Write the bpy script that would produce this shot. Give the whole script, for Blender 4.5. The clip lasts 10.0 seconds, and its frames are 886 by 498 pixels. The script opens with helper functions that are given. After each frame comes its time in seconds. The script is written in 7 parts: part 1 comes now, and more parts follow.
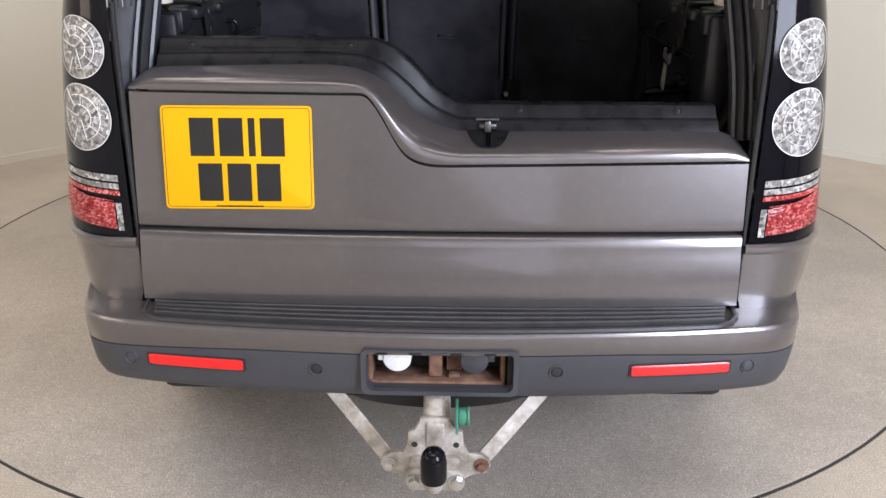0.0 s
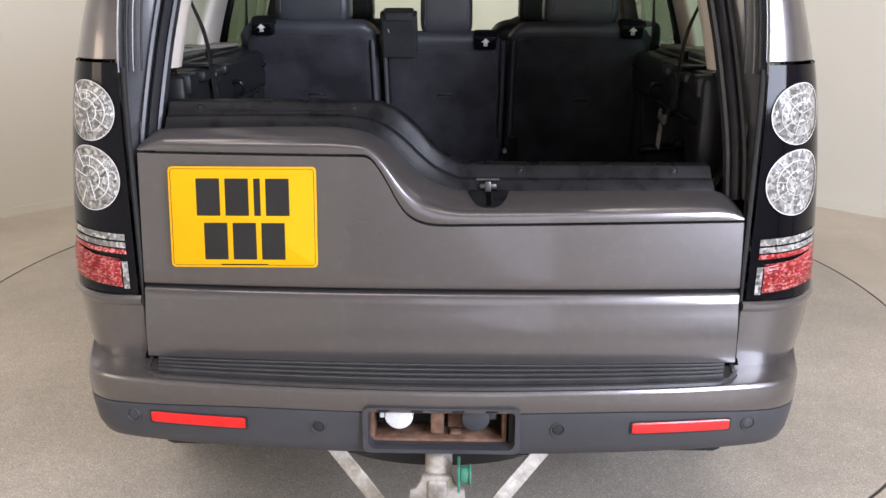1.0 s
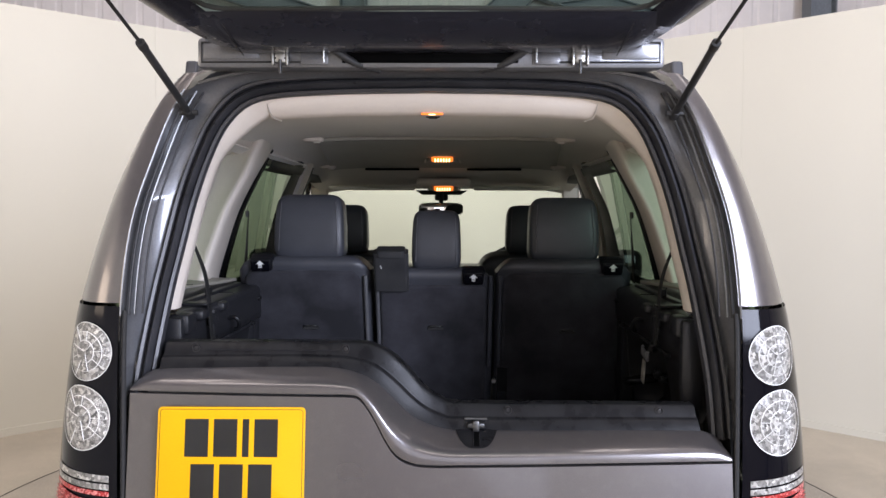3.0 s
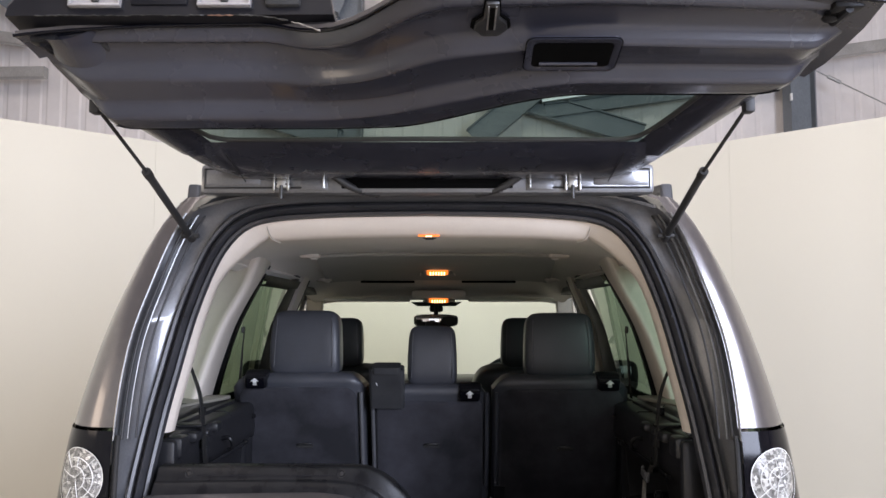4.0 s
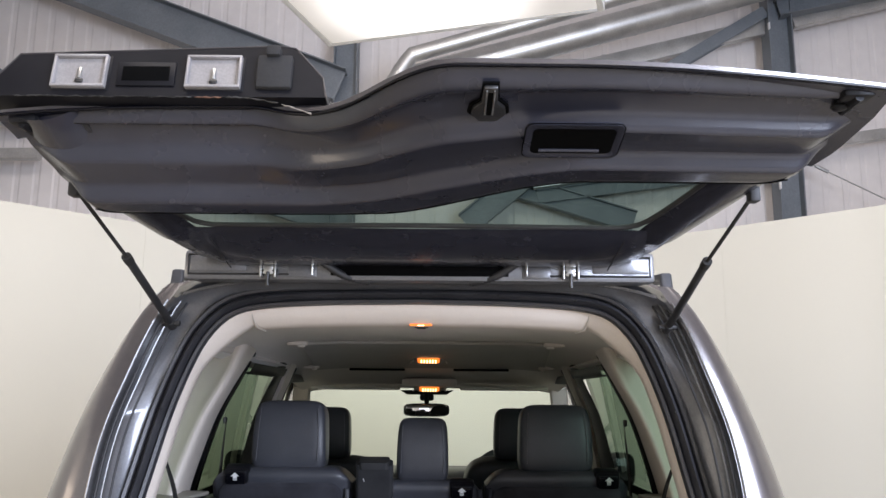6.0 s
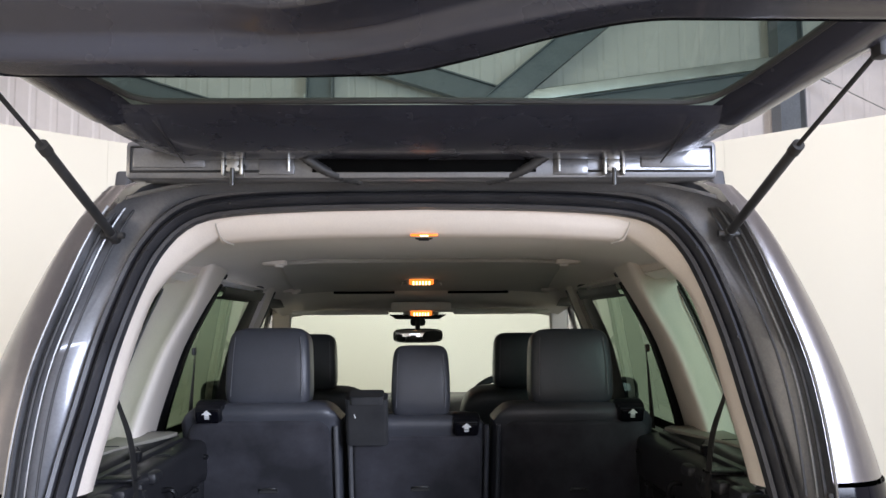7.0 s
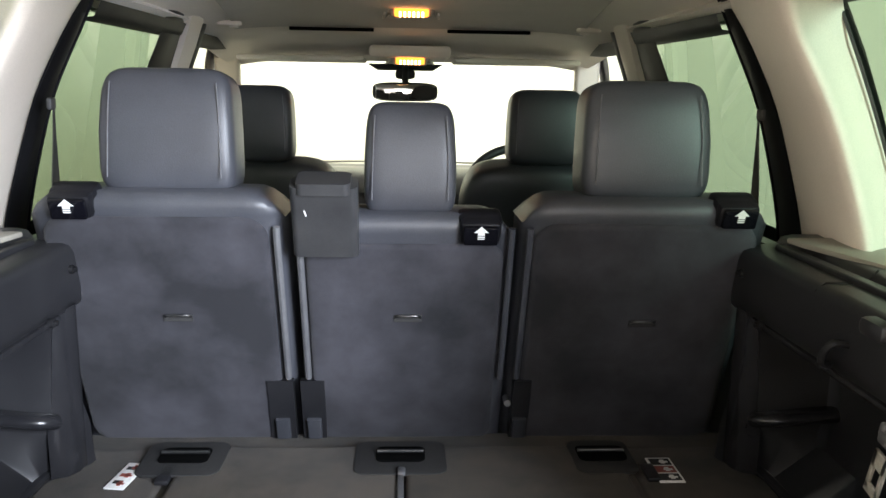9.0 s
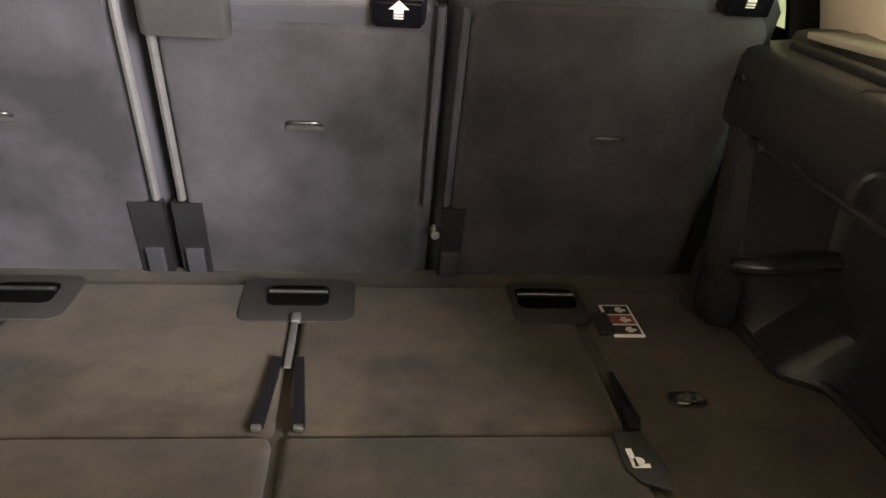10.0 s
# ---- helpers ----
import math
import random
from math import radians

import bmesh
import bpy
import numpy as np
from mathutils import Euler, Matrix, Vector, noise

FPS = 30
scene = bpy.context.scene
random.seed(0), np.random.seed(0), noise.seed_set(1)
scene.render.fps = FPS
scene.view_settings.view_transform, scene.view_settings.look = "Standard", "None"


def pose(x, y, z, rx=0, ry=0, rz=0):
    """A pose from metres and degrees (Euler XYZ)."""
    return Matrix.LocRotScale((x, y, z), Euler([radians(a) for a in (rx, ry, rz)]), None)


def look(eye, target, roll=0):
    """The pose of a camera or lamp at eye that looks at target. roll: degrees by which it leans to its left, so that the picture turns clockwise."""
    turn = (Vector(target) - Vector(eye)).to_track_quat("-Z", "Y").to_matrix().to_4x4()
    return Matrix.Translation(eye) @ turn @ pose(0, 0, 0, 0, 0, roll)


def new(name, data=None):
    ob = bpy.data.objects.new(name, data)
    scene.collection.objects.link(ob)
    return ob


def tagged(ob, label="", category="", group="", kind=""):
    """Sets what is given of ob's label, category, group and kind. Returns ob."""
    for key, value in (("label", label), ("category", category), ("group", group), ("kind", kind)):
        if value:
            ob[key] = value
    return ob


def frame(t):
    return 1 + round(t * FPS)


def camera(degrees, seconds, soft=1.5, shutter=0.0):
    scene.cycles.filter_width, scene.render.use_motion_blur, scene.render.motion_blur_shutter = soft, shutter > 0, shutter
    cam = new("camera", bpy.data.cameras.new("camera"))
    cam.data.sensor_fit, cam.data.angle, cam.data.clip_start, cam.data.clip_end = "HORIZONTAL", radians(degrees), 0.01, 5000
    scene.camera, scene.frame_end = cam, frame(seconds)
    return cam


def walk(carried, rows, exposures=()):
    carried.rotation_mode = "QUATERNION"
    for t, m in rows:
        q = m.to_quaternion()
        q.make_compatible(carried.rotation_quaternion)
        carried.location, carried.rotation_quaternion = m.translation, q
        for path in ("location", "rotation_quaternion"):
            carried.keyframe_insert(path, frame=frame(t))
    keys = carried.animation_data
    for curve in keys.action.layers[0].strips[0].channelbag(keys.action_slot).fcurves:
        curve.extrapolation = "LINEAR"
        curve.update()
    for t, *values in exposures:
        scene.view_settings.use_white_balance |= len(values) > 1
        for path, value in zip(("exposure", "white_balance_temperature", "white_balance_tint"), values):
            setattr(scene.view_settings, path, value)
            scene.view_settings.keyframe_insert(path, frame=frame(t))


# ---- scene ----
cam = camera(57.6, 10.0)
PATH = [
    (0, (0.053, -1.604, 1.398), (0.004, 0.258, 0.671), 0.1),
    (0.5, (0.049, -1.609, 1.408), (0.002, 0.268, 0.721), 0.1),
    (1, (0.045, -1.622, 1.425), (0.001, 0.281, 0.812), 0.1),
    (1.5, (0.056, -1.629, 1.441), (0.014, 0.305, 0.932), 0.2),
    (2, (0.052, -1.636, 1.449), (0.019, 0.329, 1.076), 0.4),
    (2.5, (0.048, -1.642, 1.476), (0.021, 0.343, 1.233), 0.4),
    (2.7, (0.057, -1.648, 1.481), (0.025, 0.343, 1.298), 0.2),
    (3.8, (0.046, -1.671, 1.528), (0.031, 0.326, 1.632), 0.1),
    (4, (0.047, -1.674, 1.531), (0.034, 0.32, 1.689), 0.0),
    (4.5, (0.052, -1.687, 1.545), (0.039, 0.295, 1.816), 0.0),
    (5, (0.055, -1.703, 1.557), (0.041, 0.265, 1.914), 0.2),
    (5.2, (0.057, -1.704, 1.56), (0.041, 0.26, 1.94), 0.3),
    (6.5, (0.02, -1.453, 1.547), (0.053, 0.523, 1.854), 0.2),
    (7, (-0.011, -1.254, 1.553), (0.05, 0.737, 1.733), -0.4),
    (7.5, (-0.04, -1.062, 1.556), (0.083, 0.934, 1.551), -0.0),
    (8, (0.016, -0.839, 1.55), (0.081, 1.156, 1.417), 0.7),
    (8.5, (0.01, -0.606, 1.531), (0.051, 1.378, 1.282), 1.0),
    (9, (-0.018, -0.416, 1.519), (0.081, 1.541, 1.119), 1.0),
    (9.5, (0.01, -0.258, 1.474), (0.165, 1.642, 0.868), 2.2),
    (10, (0.08, -0.1, 1.419), (0.271, 1.71, 0.59), 3.5),
]
EXPOSURES = [(0.0, 0.05, 6600, 16), (1.0, 0.08, 6600, 16), (2.0, 0.18, 6500, 17), (2.5, 0.15, 6500, 17), (4.0, 0.08, 6450, 16), (5.2, 0.0, 6450, 15), (6.5, 0.15, 6300, 14), (7.5, 0.6, 6700, 15), (8.0, 0.9, 7150, 15), (8.5, 1.28, 6950, 10), (9.0, 1.8, 6800, 9), (9.5, 2.1, 7400, 16), (10.0, 2.2, 8950, 17)]
walk(cam, [(t, look(eye, target, roll)) for t, eye, target, roll in PATH], EXPOSURES)

# ---- light ----
world = bpy.data.worlds.new("hall_air")
scene.world = world
world.use_nodes = True
world.node_tree.nodes["Background"].inputs[0].default_value = (0.95, 0.97, 1.0, 1)
world.node_tree.nodes["Background"].inputs[1].default_value = 0.015


def area_lamp(name, eye, target, size_x, size_y, watts, colour):
    data = bpy.data.lights.new(name, "AREA")
    data.shape, data.size, data.size_y, data.energy, data.color = "RECTANGLE", size_x, size_y, watts, colour
    ob = new(name, data)
    ob.matrix_world = look(eye, target)
    return ob


area_lamp("doorway_daylight", (3.15, -3.75, 2.65), (-0.3, 0.8, 1.2), 1.9, 2.8, 440, (0.74, 0.83, 1.0))
# added unseen fill: gives the tailgate a bluish reflection, no doorway stands there
area_lamp("rear_reflection_fill", (1.2, -6.2, 2.2), (0.4, 0.6, 1.2), 3.4, 3.8, 56, (0.78, 0.86, 1.0))
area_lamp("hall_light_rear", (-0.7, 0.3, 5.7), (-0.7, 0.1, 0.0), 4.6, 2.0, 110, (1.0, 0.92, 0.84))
# added warm fill, low on the left, to brighten the right boot trim
area_lamp("warm_side_fill", (-3.55, -1.75, 1.8), (0.6, 0.3, 1.3), 1.4, 0.6, 13, (1.0, 0.84, 0.64))
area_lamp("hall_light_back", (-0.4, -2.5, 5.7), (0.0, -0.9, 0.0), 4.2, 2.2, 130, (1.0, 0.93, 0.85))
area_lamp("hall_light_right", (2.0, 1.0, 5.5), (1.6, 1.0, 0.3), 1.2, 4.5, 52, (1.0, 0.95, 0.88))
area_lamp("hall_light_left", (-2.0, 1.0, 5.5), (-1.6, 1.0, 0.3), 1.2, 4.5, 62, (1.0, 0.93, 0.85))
# added unseen lamp that brightens the wall ahead of the windscreen
front = area_lamp("front_wall_fill", (0.0, 3.6, 3.3), (0, 5.3, 1.25), 1.6, 0.5, 12, (1.0, 0.98, 0.92))
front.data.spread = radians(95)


# ---- materials ----
def nodes_of(name):
    m = bpy.data.materials.new(name)
    m.use_nodes = True
    nt = m.node_tree
    return m, nt, nt.nodes["Principled BSDF"]


def put_in(nt, socket, value):
    if hasattr(value, "links"):
        nt.links.new(value, socket)
    else:
        socket.default_value = value


def noise_node(nt, scale, detail=4.0, rough=0.6, space="Object", stretch=None):
    co = nt.nodes.new("ShaderNodeTexCoord")
    out = co.outputs[space]
    if stretch:
        mp = nt.nodes.new("ShaderNodeMapping")
        mp.inputs["Scale"].default_value = stretch
        nt.links.new(out, mp.inputs[0])
        out = mp.outputs[0]
    n = nt.nodes.new("ShaderNodeTexNoise")
    n.inputs["Scale"].default_value, n.inputs["Detail"].default_value, n.inputs["Roughness"].default_value = scale, detail, rough
    nt.links.new(out, n.inputs["Vector"])
    return n.outputs["Fac"]


def ramp(nt, fac, stops):
    r = nt.nodes.new("ShaderNodeValToRGB")
    while len(r.color_ramp.elements) < len(stops):
        r.color_ramp.elements.new(0.5)
    for e, (p, c) in zip(r.color_ramp.elements, stops):
        e.position, e.color = p, (*c, 1) if len(c) == 3 else c
    nt.links.new(fac, r.inputs[0])
    return r.outputs[0]


def mixed(nt, fac, a, b, mode="MIX"):
    m = nt.nodes.new("ShaderNodeMix")
    m.data_type, m.blend_type = "RGBA", mode
    put_in(nt, m.inputs[0], fac)
    put_in(nt, m.inputs[6], a if hasattr(a, "links") else (*a, 1))
    put_in(nt, m.inputs[7], b if hasattr(b, "links") else (*b, 1))
    return m.outputs[2]


def bumped(nt, bsdf, height, strength, distance):
    b = nt.nodes.new("ShaderNodeBump")
    b.inputs["Strength"].default_value, b.inputs["Distance"].default_value = strength, distance
    nt.links.new(height, b.inputs["Height"])
    nt.links.new(b.outputs[0], bsdf.inputs["Normal"])


def span(nt, fac, lo, hi):
    m = nt.nodes.new("ShaderNodeMapRange")
    m.inputs["From Min"].default_value, m.inputs["From Max"].default_value = 0.15, 0.85
    m.inputs["To Min"].default_value, m.inputs["To Max"].default_value = lo, hi
    nt.links.new(fac, m.inputs[0])
    return m.outputs[0]


def span_full(nt, fac, lo, hi):
    m = nt.nodes.new("ShaderNodeMapRange")
    m.interpolation_type = "SMOOTHSTEP"
    m.inputs["To Min"].default_value, m.inputs["To Max"].default_value = lo, hi
    nt.links.new(fac, m.inputs[0])
    return m.outputs[0]


def surface(name, dark, light, rough, metal=0.0, scale=8.0, fine=120.0, bump=0.0, depth=0.001, coat=0.0, rough_var=0.06, spec=0.5, stretch=None, sheen=0.0, grain_by=0.11, edges=(0.3, 0.7)):
    """A surface whose colour wanders between two tones at a broad and a fine scale."""
    m, nt, b = nodes_of(name)
    broad, small = noise_node(nt, scale, 5, stretch=stretch), noise_node(nt, fine, 4, stretch=stretch)
    tone = ramp(nt, broad, [(edges[0], dark), (edges[1], light)])
    grain = ramp(nt, small, [(0.3, (1 - grain_by,) * 3), (0.7, (1 + grain_by,) * 3)])
    nt.links.new(mixed(nt, 1.0, tone, grain, "MULTIPLY"), b.inputs["Base Color"])
    nt.links.new(span(nt, broad, max(rough - rough_var, 0.02), min(rough + rough_var, 1.0)), b.inputs["Roughness"])
    b.inputs["Metallic"].default_value = metal
    b.inputs["Coat Weight"].default_value, b.inputs["Coat Roughness"].default_value = coat, 0.05
    b.inputs["Specular IOR Level"].default_value = spec
    if sheen:
        b.inputs["Sheen Weight"].default_value = sheen
    if bump:
        bumped(nt, b, small, bump, depth)
    return m


def thin_glass(name, tint, least=0.04, rough=0.0):
    """Tinted sheet glass: passes light straight on and mirrors a little."""
    m, nt, b = nodes_of(name)
    nt.nodes.remove(b)
    out = nt.nodes["Material Output"]
    clear, mirror, mix = nt.nodes.new("ShaderNodeBsdfTransparent"), nt.nodes.new("ShaderNodeBsdfGlossy"), nt.nodes.new("ShaderNodeMixShader")
    edge, power, scaled = nt.nodes.new("ShaderNodeLayerWeight"), nt.nodes.new("ShaderNodeMath"), nt.nodes.new("ShaderNodeMath")
    edge.inputs[0].default_value = 0.5
    power.operation, power.inputs[1].default_value = "POWER", 5.0
    scaled.operation = "MULTIPLY_ADD"
    scaled.inputs[1].default_value, scaled.inputs[2].default_value = 0.7, least
    nt.links.new(edge.outputs["Facing"], power.inputs[0])
    nt.links.new(power.outputs[0], scaled.inputs[0])
    clear.inputs[0].default_value = (*tint, 1)
    mirror.inputs["Roughness"].default_value = 0.02
    nt.links.new(scaled.outputs[0], mix.inputs[0])
    nt.links.new(clear.outputs[0], mix.inputs[1])
    nt.links.new(mirror.outputs[0], mix.inputs[2])
    nt.links.new(mix.outputs[0], out.inputs[0])
    return m


def glow(name, colour, strength):
    m, nt, b = nodes_of(name)
    b.inputs["Base Color"].default_value = (*colour, 1)
    b.inputs["Emission Color"].default_value = (*colour, 1)
    b.inputs["Emission Strength"].default_value = strength
    return m


def paint_metal(name, tone):
    """Metallic car paint under clear lacquer, with flake sparkle and a trace of dust."""
    m, nt, b = nodes_of(name)
    flake, dust, haze = noise_node(nt, 1400, 2), noise_node(nt, 40, 5), noise_node(nt, 3, 2)
    flecks = ramp(nt, flake, [(0.35, tuple(0.86 * c for c in tone)), (0.7, tuple(1.16 * c for c in tone))])
    nt.links.new(mixed(nt, ramp(nt, dust, [(0.5, (0, 0, 0)), (0.9, (0.10,) * 3)]), flecks, (0.36, 0.34, 0.31)), b.inputs["Base Color"])
    b.inputs["Metallic"].default_value = 0.66
    nt.links.new(span(nt, haze, 0.26, 0.31), b.inputs["Roughness"])
    b.inputs["Coat Weight"].default_value = 0.9
    nt.links.new(span(nt, dust, 0.05, 0.10), b.inputs["Coat Roughness"])
    return m


PAINT = paint_metal("metallic_grey_paint", (0.132, 0.122, 0.122))
# jamb paint, raised and tinted bluish to carry reflected daylight in its colour
JAMB = surface("jamb_paint", (0.13, 0.132, 0.14), (0.17, 0.172, 0.18), 0.36, 0.45, 6, 200, coat=0.6)
GLOSS = surface("gloss_black_plastic", (0.003, 0.003, 0.005), (0.005, 0.005, 0.007), 0.08, 0, 5, 300, rough_var=0.03, spec=0.2)
PLASTIC = surface("black_grained_plastic", (0.013, 0.013, 0.015), (0.020, 0.020, 0.022), 0.36, 0, 7, 900, 0.25, 0.0006)
HATCHTRIM = surface("dark_hatch_trim_plastic", (0.022, 0.023, 0.032), (0.030, 0.031, 0.042), 0.27, 0, 5, 1100, 0.18, 0.0004, coat=0.25)
BUMPERPL = surface("charcoal_bumper_plastic", (0.036, 0.038, 0.045), (0.050, 0.052, 0.060), 0.46, 0, 6, 700, 0.25, 0.0005)
STEPPL = surface("ribbed_step_plastic", (0.026, 0.026, 0.028), (0.042, 0.042, 0.043), 0.38, 0, 14, 500, 0.3, 0.0006)
RUBBER = surface("black_rubber", (0.016, 0.016, 0.017), (0.030, 0.030, 0.031), 0.55, 0, 20, 300, 0.2, 0.0005)
SCUFFED = surface("scuffed_black_plastic", (0.007, 0.007, 0.008), (0.016, 0.016, 0.017), 0.30, 0, 22, 260, 0.3, 0.0006, rough_var=0.12, spec=0.13)
CHROME = surface("polished_metal_strip", (0.55, 0.55, 0.55), (0.68, 0.67, 0.66), 0.16, 1.0, 10, 200)
STEEL = surface("zinc_plated_steel", (0.42, 0.42, 0.41), (0.62, 0.62, 0.60), 0.34, 1.0, 25, 250, 0.1)
# near-black without sheen: shade of recesses put into the colour; also joint lines
SHADEBLACK = surface("sheenless_shade_black", (0.002, 0.002, 0.002), (0.004, 0.004, 0.004), 0.9, 0, 5, 100, spec=0.03)
PIPING = surface("grey_seat_piping", (0.075, 0.075, 0.08), (0.11, 0.11, 0.115), 0.45, 0, 20, 400, 0.2, 0.0005)
SEALRUBBER = surface("glossy_seal_rubber", (0.024, 0.024, 0.027), (0.038, 0.038, 0.042), 0.34, 0, 15, 300, 0.1, 0.0003)
STRIP = surface("bright_trim_strip", (0.20, 0.20, 0.20), (0.27, 0.27, 0.27), 0.34, 1.0, 10, 200)
BARPL = surface("satin_black_lamp_bar", (0.006, 0.006, 0.008), (0.010, 0.010, 0.012), 0.36, 0, 9, 700, 0.2, 0.0004, spec=0.2)
FRAMEBLACK = surface("matt_black_window_frame", (0.003, 0.003, 0.004), (0.006, 0.006, 0.007), 0.55, 0, 9, 400, spec=0.2)
GLOSSTRIM = surface("smooth_black_trim_plastic", (0.013, 0.013, 0.015), (0.020, 0.020, 0.022), 0.22, 0, 9, 600, 0.15, 0.0004)
DARKSTEEL = surface("darkened_steel", (0.06, 0.06, 0.06), (0.13, 0.13, 0.13), 0.36, 0.85, 30, 250, 0.2, 0.0005)
GALV = surface("weathered_galvanised_steel", (0.19, 0.16, 0.125), (0.56, 0.54, 0.50), 0.55, 0.4, 22, 160, 0.4, 0.001, rough_var=0.14)
RUST = surface("rusty_iron", (0.085, 0.035, 0.020), (0.26, 0.15, 0.10), 0.85, 0.1, 28, 220, 0.7, 0.002)
BEIGE = surface("ivory_trim_plastic", (0.66, 0.59, 0.52), (0.72, 0.65, 0.575), 0.60, 0, 3, 700, 0.12, 0.0004)
SHELF = surface("grey_beige_shelf_plastic", (0.25, 0.235, 0.20), (0.30, 0.28, 0.24), 0.55, 0, 5, 700, 0.2, 0.0005)
HEADLINER = surface("ivory_headliner_cloth", (0.70, 0.64, 0.57), (0.75, 0.69, 0.62), 0.95, 0, 4, 1200, 0.35, 0.0006, sheen=0.2)
# grey cloth, darker than its own tone: roof shade is put into the colour
BLIND = surface("shade_darkened_blind_cloth", (0.38, 0.355, 0.315), (0.43, 0.40, 0.355), 0.95, 0, 5, 1000, 0.3, 0.0005, sheen=0.2)
LEATHER = surface("black_leather", (0.040, 0.042, 0.050), (0.056, 0.058, 0.068), 0.42, 0, 6, 420, 0.35, 0.0009)
STITCH = surface("grey_stitching", (0.10, 0.10, 0.11), (0.15, 0.15, 0.16), 0.8, 0, 40, 900)
SEATCLOTH = surface("black_seat_back_carpet", (0.007, 0.007, 0.010), (0.042, 0.041, 0.050), 0.90, 0, 5.5, 800, 0.5, 0.0012, sheen=0.1, edges=(0.36, 0.66))
CARPET = surface("dark_boot_carpet", (0.018, 0.0135, 0.009), (0.056, 0.043, 0.030), 0.97, 0, 9, 900, 0.7, 0.0016, sheen=0.08, edges=(0.36, 0.64))
BELT = surface("black_seat_belt_webbing", (0.010, 0.010, 0.010), (0.018, 0.017, 0.016), 0.6, 0, 30, 1500, 0.4, 0.0005)
WHITEPL = surface("white_plastic", (0.70, 0.70, 0.69), (0.82, 0.82, 0.80), 0.4, 0, 20, 200)
GREENPL = surface("green_plastic", (0.03, 0.17, 0.11), (0.05, 0.24, 0.16), 0.45, 0, 20, 200)
YELLOW = surface("reflective_yellow_plate", (0.74, 0.37, 0.001), (0.79, 0.40, 0.001), 0.6, 0, 4, 500, spec=0.2)
INK = surface("black_plate_ink", (0.010, 0.010, 0.010), (0.016, 0.016, 0.016), 0.35, 0, 10, 300)
REDLENS = surface("red_reflector_plastic", (0.62, 0.006, 0.008), (0.78, 0.012, 0.012), 0.30, 0, 30, 400, 0.3, 0.0006, coat=0.35)


def lamp_optics(name, tones, size):
    """Faceted lamp optics under a clear cover: small cells coloured dark to bright, so glints are painted in."""
    m, nt, b = nodes_of(name)
    co, vo, fl = nt.nodes.new("ShaderNodeTexCoord"), nt.nodes.new("ShaderNodeTexVoronoi"), nt.nodes.new("ShaderNodeTexVoronoi")
    vo.inputs["Scale"].default_value, fl.inputs["Scale"].default_value = size, size * 2.6
    nt.links.new(co.outputs["Object"], vo.inputs["Vector"])
    nt.links.new(co.outputs["Object"], fl.inputs["Vector"])
    nt.links.new(ramp(nt, vo.outputs["Color"], [(0.1, tones[0]), (0.55, tones[1]), (0.9, tones[2])]), b.inputs["Base Color"])
    b.inputs["Metallic"].default_value, b.inputs["Roughness"].default_value = 0.45, 0.28
    b.inputs["Coat Weight"].default_value, b.inputs["Coat Roughness"].default_value = 0.4, 0.08
    bumped(nt, b, fl.outputs["Distance"], 0.6, 0.004)
    return m


LAMPCLEAR = lamp_optics("silvered_lamp_optics", ((0.10, 0.10, 0.095), (0.32, 0.315, 0.30), (0.72, 0.71, 0.68)), 150)
LAMPRED = lamp_optics("red_lamp_optics", ((0.16, 0.008, 0.008), (0.55, 0.03, 0.03), (0.90, 0.42, 0.40)), 200)
REFLECTOR = surface("satin_lamp_reflector", (0.23, 0.22, 0.22), (0.32, 0.305, 0.30), 0.38, 0.2, 22, 300, coat=0.3)
LAMPRING = surface("frosted_lamp_rib", (0.66, 0.66, 0.64), (0.78, 0.78, 0.76), 0.3, 0.0, 30, 300)
GLASSGREEN = thin_glass("green_tinted_glass", (0.18, 0.25, 0.178))
GLASSREAR = thin_glass("privacy_tinted_glass", (0.34, 0.43, 0.37), 0.05)
SCREENGLASS = thin_glass("windscreen_glass", (0.72, 0.77, 0.69), 0.03)
MIRROR = surface("mirror_silver", (0.82, 0.82, 0.82), (0.85, 0.85, 0.85), 0.03, 1.0, 2, 20, rough_var=0.01)
AMBER = glow("warm_interior_lamp", (1.0, 0.22, 0.025), 1.3)
BULB = glow("lamp_filament_glow", (1.0, 0.58, 0.26), 4.5)
AMBERDIM = glow("warm_boot_lamp", (1.0, 0.22, 0.02), 0.8)
LABEL = surface("white_label_print", (0.72, 0.72, 0.70), (0.80, 0.80, 0.78), 0.6, 0, 20, 300)
LABELRED = surface("red_label_print", (0.22, 0.05, 0.04), (0.30, 0.08, 0.06), 0.6, 0, 20, 300)
TYRE = surface("tyre_rubber", (0.018, 0.018, 0.019), (0.03, 0.03, 0.03), 0.8, 0, 12, 200, 0.4, 0.001)
ALLOY = surface("silver_alloy", (0.45, 0.45, 0.46), (0.58, 0.58, 0.58), 0.28, 0.9, 12, 300)
HOUSING = surface("black_underbody", (0.012, 0.012, 0.013), (0.022, 0.021, 0.020), 0.8, 0, 9, 120, 0.4, 0.002)
CREAMWALL = surface("cream_studio_wall", (0.590, 0.574, 0.500), (0.610, 0.594, 0.518), 0.6, 0, 0.45, 240, 0.03, 0.0005, grain_by=0.012)
CLADDING = surface("white_profiled_cladding", (0.74, 0.70, 0.675), (0.80, 0.76, 0.735), 0.6, 0, 0.8, 9, grain_by=0.03)
STRUCT = surface("grey_painted_steelwork", (0.13, 0.15, 0.17), (0.18, 0.20, 0.22), 0.5, 0.1, 3, 60, 0.1, 0.001)
DUCT = surface("galvanised_duct", (0.42, 0.42, 0.41), (0.56, 0.56, 0.54), 0.38, 0.8, 5, 90, 0.1, 0.001)


